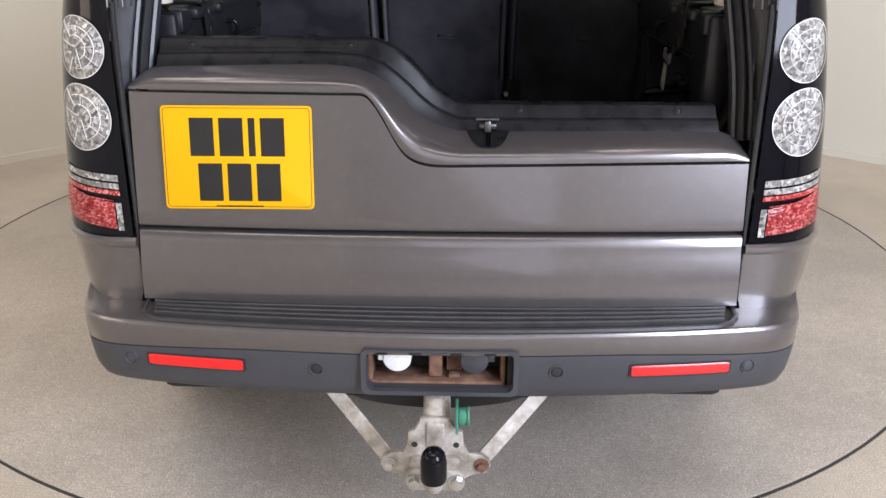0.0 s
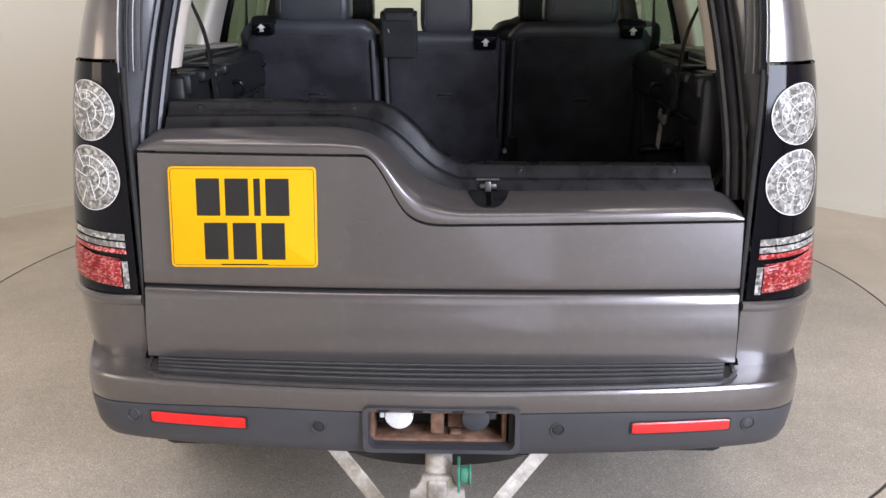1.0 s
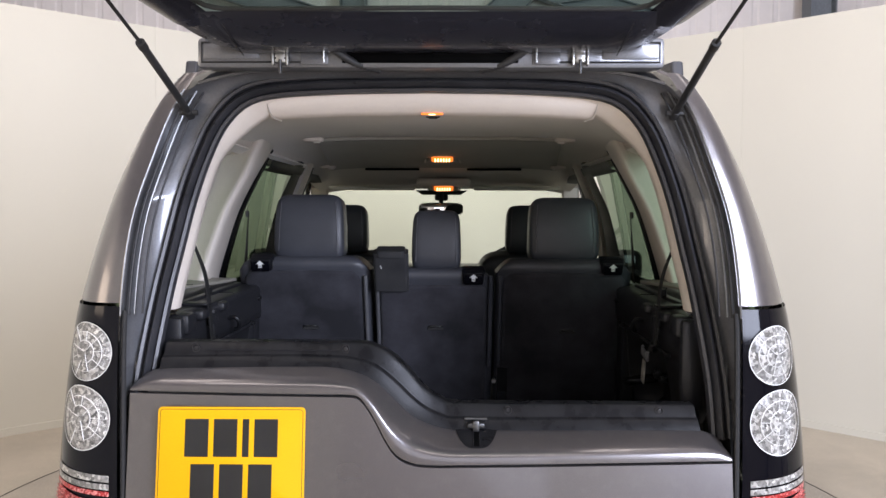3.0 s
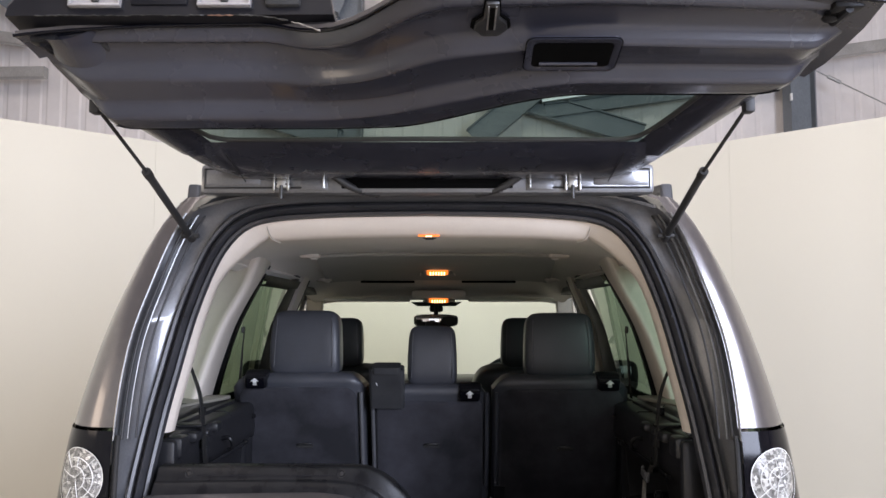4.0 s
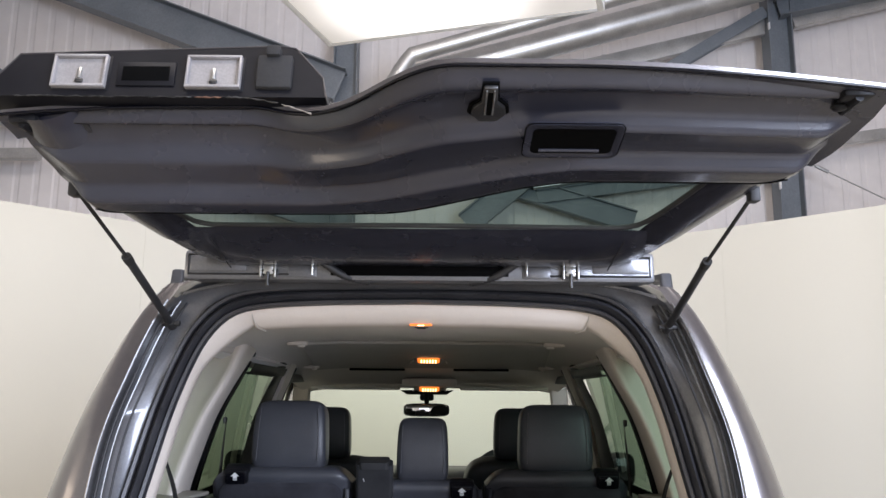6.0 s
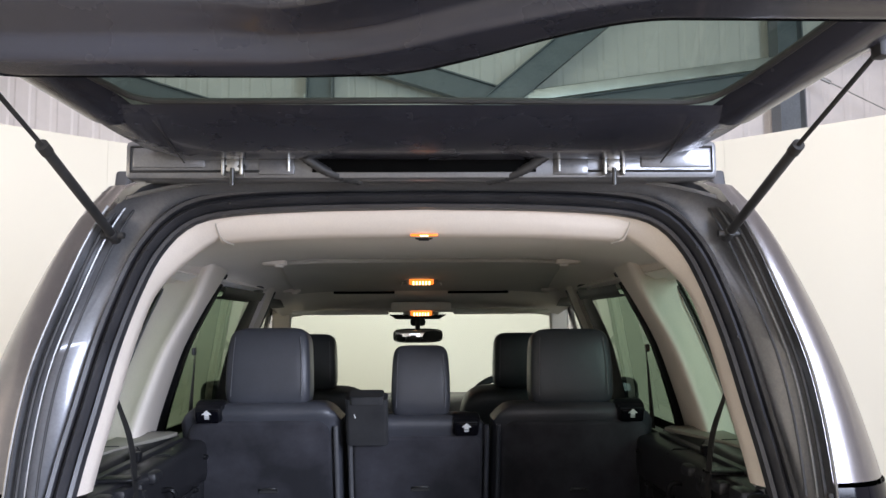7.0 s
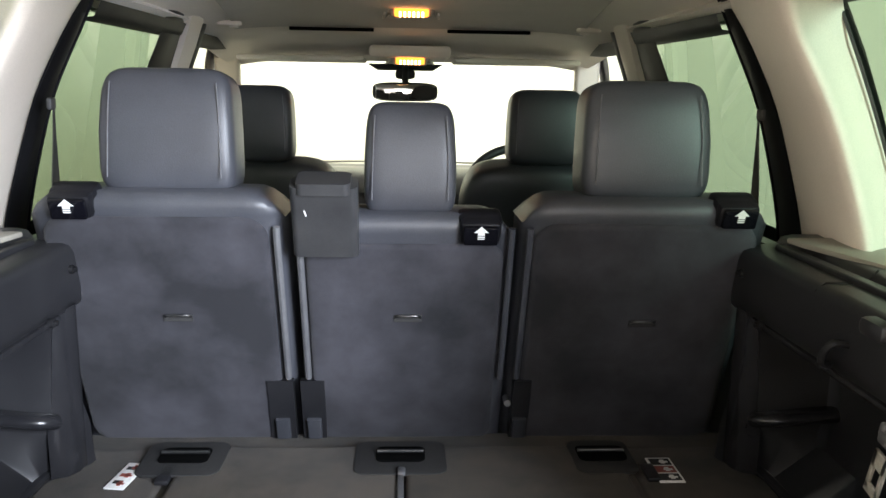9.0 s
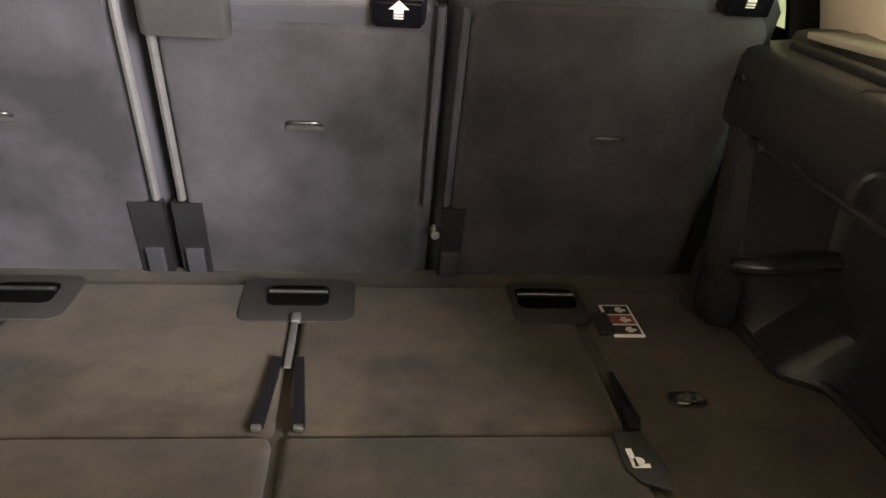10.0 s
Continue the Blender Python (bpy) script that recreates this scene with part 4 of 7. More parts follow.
# ---- tail lamps ----
def build_tail_lamp(sgn):
    lamp = new("tail_lamp")
    lamp.parent = car
    tagged(lamp, label="black-framed tail lamp with two round lenses")
    full = corner_length(1.0)[-1]
    bm = sheet(lambda u, v: corner_arc(0.004 + (full * 0.86) * u, 0.790 + (1.280 - 0.790) * v, 0.003), 30, 20)
    part("lamp_body", flip(sgn, bm), GLOSS, lamp)
    bm = sheet(lambda u, v: corner_arc(full * 0.855 + (full * 0.145) * u, 0.780 + (1.290 - 0.780) * v, 0.0), 8, 20)
    part("quarter_panel", flip(sgn, bm), PAINT, car)

    def disc(d0, z0, r, name, mat, out, dome, inner=0.0):
        def at(u, v):
            rr, a = r * (max(inner, 0.012) + (1 - max(inner, 0.012)) * u), 2 * math.pi * v
            return corner_arc(d0 + rr * math.cos(a), z0 + rr * math.sin(a) * 1.0, out + dome * (1 - u * u))
        return part(name, flip(sgn, sheet(at, 8 if not inner else 2, 40)), mat, lamp)

    for d0, z0, r in ((0.079, 1.182, 0.062), (0.088, 1.040, 0.068)):
        disc(d0, z0, r, "optic_bowl", LAMPCLEAR, 0.0045, 0.004)
        disc(d0, z0, r * 1.02, "lens_rim", LAMPRING, 0.0075, 0.0, 0.972)
        disc(d0, z0, r * 0.40, "light_guide", LAMPRING, 0.0095, 0.001, 0.945)
        disc(d0, z0, r * 0.70, "light_guide", LAMPRING, 0.0095, 0.001, 0.970)
        for k in range(9):
            a = 2 * math.pi * k / 9 + 0.3
            pts = [corner_arc(d0 + q * math.cos(a), z0 + q * math.sin(a), 0.009) for q in np.linspace((0.38 if k % 3 else 0.1) * r, (0.96 if k % 2 else 0.70) * r, 6)]
            part("light_guide", flip(sgn, sweep(pts, circle(0.0008, 5), side=(0.3, -1, 0))), LAMPRING, lamp)
    for z0, z1, m in ((0.917, 0.931, LAMPCLEAR), (0.901, 0.913, LAMPCLEAR), (0.888, 0.898, LAMPRED)):
        bm = sheet(lambda u, v: corner_arc(0.022 + 0.165 * u, z0 + (z1 - z0) * v - 0.010 * (1 - u), 0.0055), 22, 2)
        part("light_strip", flip(sgn, bm), m, lamp)
    bm = sheet(lambda u, v: corner_arc(0.036 + 0.142 * u, 0.806 + 0.066 * v + (0.016 * u) - 0.010 * (1 - u) * v, 0.0055 + 0.003 * math.sin(math.pi * v)), 24, 8)
    part("red_lens", flip(sgn, bm), LAMPRED, lamp)
    bm = sheet(lambda u, v: corner_arc(0.021 + 0.013 * u, 0.802 + 0.060 * v, 0.006), 3, 6)
    part("reversing_lens", flip(sgn, bm), LAMPCLEAR, lamp)
    for k in range(9):
        z = 0.81 + 0.060 * k / 8
        part("optic_rib", flip(sgn, sweep([corner_arc(d, z + 0.10 * (d - 0.06), 0.0088 + 0.002 * math.sin(math.pi * k / 8)) for d in np.linspace(0.036, 0.18, 10)], circle(0.0012, 5), side=(0, 0, 1))), LAMPRED, lamp)


# ---- rear bumper ----
PLAN = smooth_path([(0.0, -0.139, 0), (0.15, -0.136, 0), (0.38, -0.122, 0), (0.56, -0.103, 0), (0.690, -0.081, 0), (0.747, -0.057, 0), (0.780, -0.018, 0), (0.806, 0.06, 0), (0.838, 0.18, 0), (0.868, 0.34, 0), (0.885, 0.50, 0)], 90)


def bumper_row(inset, z, lift=0.0, droop=0.0):
    """The bumper's outline at a height, set in from its plan by inset, from side to side; lift: how far it climbs along the flanks."""
    half = []
    for i, p in enumerate(PLAN):
        d = (PLAN[min(i + 1, 90)] - PLAN[max(i - 1, 0)]).normalized()
        n = Vector((d.y, -d.x, 0))
        q = p - n * inset
        half.append((q.x, q.y, z + lift * ease(p.y, -0.02, 0.22) - droop * ease(p.x, 0.35, 0.78)))
    return [(-x, y, z) for x, y, z in half[:0:-1]] + half


def front_y(x):
    xs, ys = [p.x for p in PLAN], [p.y for p in PLAN]
    return float(np.interp(abs(x), xs, ys))


def build_bumper():
    b = new("rear_bumper")
    b.parent = car
    tagged(b, label="rear bumper, painted above and charcoal plastic below")
    top = [(0.21, 0.634, 0.03), (0.12, 0.636, 0.03), (0.05, 0.637, 0.028), (0.012, 0.638, 0.03), (0.005, 0.6365, 0.03), (0.0015, 0.632, 0.028), (0.0, 0.626, 0.025), (0.0, 0.612, 0.012), (0.001, 0.590, 0.0), (0.002, 0.5885, 0.0), (0.009, 0.587, 0.0)]
    part("painted_shell", loft([bumper_row(i, z, up, 0.014 if z < 0.60 else 0.0) for i, z, up in top]), PAINT, b, angle=40)
    low = [(0.009, 0.5875), (0.002, 0.5855), (0.0015, 0.580), (0.004, 0.550), (0.009, 0.508), (0.020, 0.482), (0.045, 0.465), (0.12, 0.452), (0.20, 0.450)]
    rows = [bumper_row(i, z, 0.0, 0.014 * ease(z, 0.50, 0.58)) for i, z in low]
    n = len(rows[0])
    bm = bmesh.new()
    vs = [[bm.verts.new(p) for p in r] for r in rows]
    for i in range(len(vs) - 1):
        for j in range(n - 1):
            x = (rows[0][j][0] + rows[0][j + 1][0]) / 2
            if -0.146 < x < 0.160 and i < 4:
                continue
            bm.faces.new((vs[i][j], vs[i][j + 1], vs[i + 1][j + 1], vs[i + 1][j]))
    part("lower_skirt", bm, BUMPERPL, b, angle=50)
    # step pad: raised ribs and a low rim on a tray coloured darker as groove shade
    def tray_at(x, f, up=0.0):
        y0 = front_y(x) + 0.013 + 0.03 * max(abs(x) - 0.60, 0) / 0.045
        return (x * (1 + 0.03 * f * abs(x)), y0 + (0.022 - y0) * f, 0.6405 + 0.003 * f + up)
    pad_ob = part("step_pad", sheet(lambda u, v: tray_at(-0.632 + 1.264 * u, v), 60, 6, (0, 0, -0.006)), HOUSING, b, "black ribbed step pad", angle=25)
    for k in range(6):
        f = 0.16 + 0.148 * k
        ends = 0.600 + 0.004 * k
        line = [tray_at(x, f, 0.004) for x in np.linspace(-ends, ends, 41)]
        part("pad_rib", sweep(line, [(-0.0048, -0.005), (0.0048, -0.005), (0.0040, 0.0045), (0.0026, 0.006), (-0.0026, 0.006), (-0.0040, 0.0045)], side=(0, 0, 1)), STEPPL, pad_ob, angle=30)
    rim = [tray_at(-0.632, 0.95, 0.002), tray_at(-0.632, 0.5, 0.002), tray_at(-0.632, 0.15, 0.002)] + [tray_at(x, 0.0, 0.002) for x in np.linspace(-0.618, 0.618, 41)] + [tray_at(0.632, 0.15, 0.002), tray_at(0.632, 0.5, 0.002), tray_at(0.632, 0.95, 0.002)]
    part("pad_lip", sweep(rim, [(-0.006, -0.004), (0.006, -0.004), (0.004, 0.002), (0.0, 0.003), (-0.004, 0.002)], side=(0, 0, 1)), STEPPL, pad_ob)
    # reflectors and parking sensors
    for sgn in (1, -1):
        def strip(u, v):
            x = 0.408 + 0.209 * u
            end = 0.14 * abs(2 * u - 1) ** 30
            return (sgn * x, front_y(x) - 0.002 + 0.002 * abs(2 * v - 1) ** 14, 0.5365 + 0.0245 * (0.5 + (v - 0.5) * (1 - end)))
        part("reflector", sheet(strip, 40, 8, (0, 0.012, 0)), REDLENS, b, "long red reflector")
        def surround(u, v):
            x = 0.404 + 0.217 * u
            end = 0.12 * abs(2 * u - 1) ** 30
            return (sgn * x, front_y(x) + 0.0005, 0.5335 + 0.0305 * (0.5 + (v - 0.5) * (1 - end)))
        part("reflector_surround", sheet(surround, 40, 4, (0, 0.012, 0)), HOUSING, b)
        for x, z in ((0.251, 0.549), (0.660, 0.546)):
            y = front_y(x)
            tilt = math.atan2(front_y(x + 0.01) - front_y(x - 0.01), 0.02)
            m = Matrix.Translation((sgn * x, y + 0.006, z)) @ Matrix.Rotation(sgn * tilt, 4, "Z")
            part("sensor_ring", moved(joined(sweep([(0.0145 * math.cos(t), 0, 0.0145 * math.sin(t)) for t in np.linspace(0, 2 * math.pi, 28, endpoint=False)], circle(0.0022, 6), side=(0, 1, 0), loop=True)), m @ pose(0, -0.0035, 0)), BUMPERPL, b)
            part("parking_sensor", moved(rod((0, -0.0045, 0), (0, 0.01, 0), 0.0115, n=24, bevel=0.002), m), HOUSING if x < 0.5 else BUMPERPL, b)
    # tow socket bay behind the removed cover
    bay = new("socket_bay")
    bay.parent = b
    yb = -0.139
    part("bay_frame", ring_frame(rounded_rect(0.328, 0.105, 0.014, 5, 0.008, 0.5495), rounded_rect(0.306, 0.092, 0.016, 5, 0.008, 0.552), yb - 0.004, yb + 0.03), BUMPERPL, bay)
    part("bay_box", joined(rbox(-0.16, 0.16, yb + 0.10, yb + 0.115, 0.49, 0.61, 0), rbox(-0.16, 0.16, yb + 0.01, yb + 0.11, 0.600, 0.606, 0), rbox(-0.16, -0.15, yb + 0.02, yb + 0.11, 0.49, 0.6, 0), rbox(0.15, 0.16, yb + 0.02, yb + 0.11, 0.49, 0.6, 0)), HOUSING, bay)
    part("rusty_tray", joined(rbox(-0.145, 0.145, yb + 0.03, yb + 0.10, 0.497, 0.512, 0.004), rbox(-0.146, -0.136, yb + 0.032, yb + 0.1, 0.505, 0.595, 0.003), rbox(0.136, 0.146, yb + 0.032, yb + 0.1, 0.505, 0.595, 0.003), rbox(-0.016, 0.012, yb + 0.035, yb + 0.1, 0.520, 0.592, 0.004), rbox(0.02, 0.055, yb + 0.07, yb + 0.1, 0.515, 0.575, 0.004), rbox(0.026, 0.05, yb + 0.04, yb + 0.06, 0.514, 0.522, 0.002)), RUST, bay, "rusty towing tray")
    part("white_socket", joined(rod((-0.083, yb + 0.03, 0.563), (-0.083, yb + 0.075, 0.563), 0.030, 0.032, 24, 0.004), rbox(-0.124, -0.105, yb + 0.035, yb + 0.06, 0.557, 0.570, 0.003), rbox(-0.066, -0.052, yb + 0.03, yb + 0.06, 0.572, 0.588, 0.003)), WHITEPL, bay, "white plastic towing socket")
    part("black_socket", joined(rod((0.080, yb + 0.03, 0.560), (0.080, yb + 0.08, 0.560), 0.030, 0.032, 24, 0.004), rbox(0.100, 0.124, yb + 0.04, yb + 0.06, 0.553, 0.569, 0.003)), BUMPERPL, bay, "dark plastic towing socket")
    for x in (-0.125, -0.055, 0.03, 0.1):
        part("frame_clip", rbox(x, x + 0.025, yb - 0.002, yb + 0.01, 0.5905, 0.5935, 0.001), HOUSING, bay)


# ---- tow hitch ----
def build_hitch():
    t = thing("tow_hitch", "weathered galvanised tow hitch with capped ball", "tow hitch", at=(0, -0.16, 0.3))
    o = Matrix.Translation((0, 0.16, -0.3))
    Yp = -0.175
    half = [(0.032, 0.462), (0.034, 0.450), (0.044, 0.433), (0.057, 0.428), (0.060, 0.398), (0.070, 0.376), (0.096, 0.373), (0.113, 0.362), (0.118, 0.345), (0.108, 0.328), (0.078, 0.322), (0.063, 0.312), (0.058, 0.290)]
    pts = half + [(-x, z) for x, z in half[::-1]]
    part("neck_post", moved(sweep(smooth_path([(0.002, Yp + 0.016, 0.372), (0.002, Yp + 0.020, 0.42), (0.002, Yp + 0.034, 0.455), (0.002, Yp + 0.060, 0.478)], 12), [(0.029 * math.cos(t), 0.022 * math.sin(t)) for t in np.linspace(0, 2 * math.pi, 16, endpoint=False)], side=(0, 1, 0)), o), GALV, t)
    part("mount_plate", moved(outline(pts, Yp, Yp + 0.014, 0.003), o), GALV, t)
    part("neck", moved(joined(rbox(-0.026, 0.030, Yp + 0.01, Yp + 0.30, 0.39, 0.458, 0.008), rbox(-0.020, 0.022, Yp - 0.008, Yp + 0.01, 0.39, 0.455, 0.008)), o), GALV, t)
    part("ball_arm", moved(joined(sweep(smooth_path([(0, Yp - 0.004, 0.322), (0, Yp - 0.045, 0.340), (0, Yp - 0.085, 0.362), (0, Yp - 0.095, 0.392)], 12), circle(0.019, 14), side=(1, 0, 0)), outline(rounded_rect(0.124, 0.052, 0.02, 5, 0, 0.322), Yp - 0.022, Yp, 0.004), outline(rounded_rect(0.110, 0.030, 0.012, 5, 0, 0.358), Yp - 0.014, Yp, 0.003)), o), GALV, t)
    part("tow_ball", moved(ball((0, Yp - 0.095, 0.420), 0.022, 0.022, 0.022), o), STEEL, t)
    cap = [(0.0255, 0.382), (0.027, 0.386), (0.0265, 0.425), (0.024, 0.440), (0.018, 0.450), (0.008, 0.4555), (0.0, 0.456)]
    bm = loft([[(r * math.cos(a), Yp - 0.095 + r * math.sin(a), z) for a in np.linspace(0, 2 * math.pi, 28, endpoint=False)] for r, z in cap[:-1]], closed=True, cap=True)
    part("ball_cap", moved(bm, o), GLOSS, t, "black plastic ball cap")
    for x in (-0.044, 0.046):
        part("bolt", moved(joined(rod((x, Yp - 0.022, 0.322), (x, Yp - 0.027, 0.322), 0.018, n=24), rod((x, Yp - 0.027, 0.322), (x, Yp - 0.040, 0.322), 0.013, n=6, bevel=0.001)), o), STEEL, t)
    for x in (-0.098, 0.098):
        part("bolt", moved(joined(rod((x, Yp, 0.349), (x, Yp - 0.004, 0.349), 0.016, n=24), rod((x, Yp - 0.004, 0.349), (x, Yp - 0.016, 0.349), 0.010, n=6, bevel=0.001)), o), RUST if x > 0 else GALV, t)
        sg = math.copysign(1, x)
        arm = sweep([(x, Yp + 0.018, 0.348), (sg * 0.250, Yp + 0.10, 0.500)], rounded_rect(0.034, 0.007, 0.002), side=(0, 1, 0))
        part("brace_arm", moved(arm, o), GALV, t)
        # black disc on the plate paints the dark of a bolt hole
        part("plate_hole_shade", moved(rod((sg * 0.044, Yp - 0.0012, 0.398), (sg * 0.044, Yp + 0.002, 0.398), 0.0065, n=16), o), HOUSING, t)
    part("socket_bracket", moved(joined(rbox(0.042, 0.048, Yp - 0.025, Yp + 0.02, 0.440, 0.500, 0.003), rod((0.048, Yp - 0.003, 0.470), (0.068, Yp - 0.003, 0.470), 0.018, n=20, bevel=0.003), rod((0.066, Yp - 0.003, 0.470), (0.071, Yp - 0.003, 0.470), 0.022, n=20, bevel=0.002)), o), GREENPL, t, "green plastic plug holder")
    # underside valance seen behind the hitch
    part("rear_valance", sheet(lambda u, v: (-0.20 + 0.40 * u, -0.10 + 0.02 * v, 0.470 - 0.042 * math.sin(math.pi * u) ** 0.5 * v), 20, 4, (0, 0.02, 0)), BARPL, car)


# ---- opening: jamb, seal, header ----
SEAL = smooth_path([(0.640, 0.105, 0.99), (0.632, 0.125, 1.12), (0.610, 0.165, 1.29), (0.588, 0.185, 1.40), (0.560, 0.200, 1.52), (0.525, 0.205, 1.62), (0.490, 0.208, 1.69), (0.440, 0.21, 1.742), (0.370, 0.212, 1.766), (0.22, 0.214, 1.777), (0.0, 0.215, 1.781)], 50)


def both_sides(path):
    return [Vector((-p.x, p.y, p.z)) for p in path] + list(path[::-1])[1:]


def build_opening():
    seal_line = both_sides(SEAL)
    prof = [(0.020, -0.020), (0.024, -0.012), (0.020, -0.003), (0.012, 0.0), (0.022, 0.006), (0.014, 0.016), (-0.012, 0.018), (-0.022, 0.004), (-0.019, -0.010), (-0.013, -0.014), (-0.009, -0.004), (-0.005, -0.016), (0.001, -0.024), (0.007, -0.019), (0.010, -0.006), (0.014, -0.017)]
    part("door_seal", sweep(seal_line, prof, side=(0, 1, 0)), SEALRUBBER, car, "black double-lipped rubber door seal")
    for k in range(22, 80, 7):
        p = seal_line[k]
        part("seal_clip", ball(p + Vector((0, -0.022, 0.0)), 0.004, 0.003, 0.003, 8), HOUSING, car)
    for sgn in (1, -1):
        outer = []
        for p in SEAL:
            z = min(p.z, 1.80)
            q = Vector((EDGE_X(z) + 0.008, EDGE_Y(z) + 0.012, z))
            outer.append(q.lerp(Vector((p.x * 1.03 + 0.012 * (p.x > 0.3), 0.158, 1.812)), ease(p.z, 1.69, 1.765)))
        mid1 = [Vector((o.x - 0.010 * (1 - ease(p.z, 1.69, 1.765)), o.y + 0.062 * (1 - 0.85 * ease(p.z, 1.69, 1.765)), o.z - 0.008 * ease(p.z, 1.69, 1.765))) for o, p in zip(outer, SEAL)]
        mid2 = [m.lerp(s2, 0.5) + Vector((0, 0.004, 0)) for m, s2 in zip(mid1, SEAL)]
        inner = [Vector((s2.x + 0.008 * (1 - ease(s2.z, 1.7, 1.77)), s2.y + 0.015, s2.z + 0.008 * ease(s2.z, 1.7, 1.77))) for s2 in SEAL]
        part("jamb", flip(sgn, loft([outer, mid1, mid2, inner])), JAMB, car, "dark painted jamb round the boot opening", angle=60)
        # two bright trim strips and a black gap along the pillar's inner edge
        for off, r, m in ((0.004, 0.0030, STRIP), (-0.008, 0.0035, RUBBER), (-0.017, 0.0030, STRIP), (-0.030, 0.0025, RUBBER)):
            line = [Vector((EDGE_X(z) + off, EDGE_Y(z) + (0.0 if off > 0 else 0.008 - off), z)) for z in np.linspace(1.26, 1.76, 30)]
            part("pillar_strip", flip(sgn, sweep(line, circle(r, 8), side=(0, 1, 0))), m, car)
        line = [Vector((EDGE_X(z) - 0.003, EDGE_Y(z) + 0.008, z)) for z in np.linspace(0.66, 1.27, 30)]
        part("lamp_gap", flip(sgn, sweep(line, circle(0.006, 8), side=(0, 1, 0))), HOUSING, car)
    xs = np.linspace(-0.52, 0.52, 31)
    rows = [[(x, y, z - 0.05 * (abs(x) / 0.55) ** 4) for x in xs] for y, z in ((0.150, 1.808), (0.155, 1.816), (0.19, 1.818), (0.26, 1.82))]
    part("rain_channel", loft(rows), RUBBER, car, angle=60)


build_shell()
build_lower_tailgate()
for side_sign in (1, -1):
    build_tail_lamp(side_sign)
build_bumper()
build_hitch()
build_opening()


# ---- raised upper tailgate ----
HINGE = Vector((0, 0.150, 1.835))
RISE = radians(10.5)


def hatch_at(x, v, w):
    """A point of the raised hatch: v metres out from the hinge line, w metres below its mean plane."""
    w = w - 0.046 * ease(-x, 0.06, 0.26) * ease(v, 0.43, 0.60)
    d, n = Vector((0, -math.cos(RISE), math.sin(RISE))), Vector((0, -math.sin(RISE), -math.cos(RISE)))
    return HINGE + Vector((x, 0, 0)) + d * v + n * w


def far_edge(x):
    """How far the hatch reaches: shorter above the plate, longer beyond the step."""
    return 0.600 + 0.185 * ease(x, -0.20, 0.06) - 0.02 * ease(x, 0.2, 0.6)


def glass_edge(x):
    return 0.425 + 0.130 * ease(x, -0.06, 0.26)


def half_width(v):
    return float(np.interp(v, (0.0, 0.12, 0.41, 0.60, 0.70, 0.80), (0.480, 0.490, 0.582, 0.638, 0.645, 0.638)))


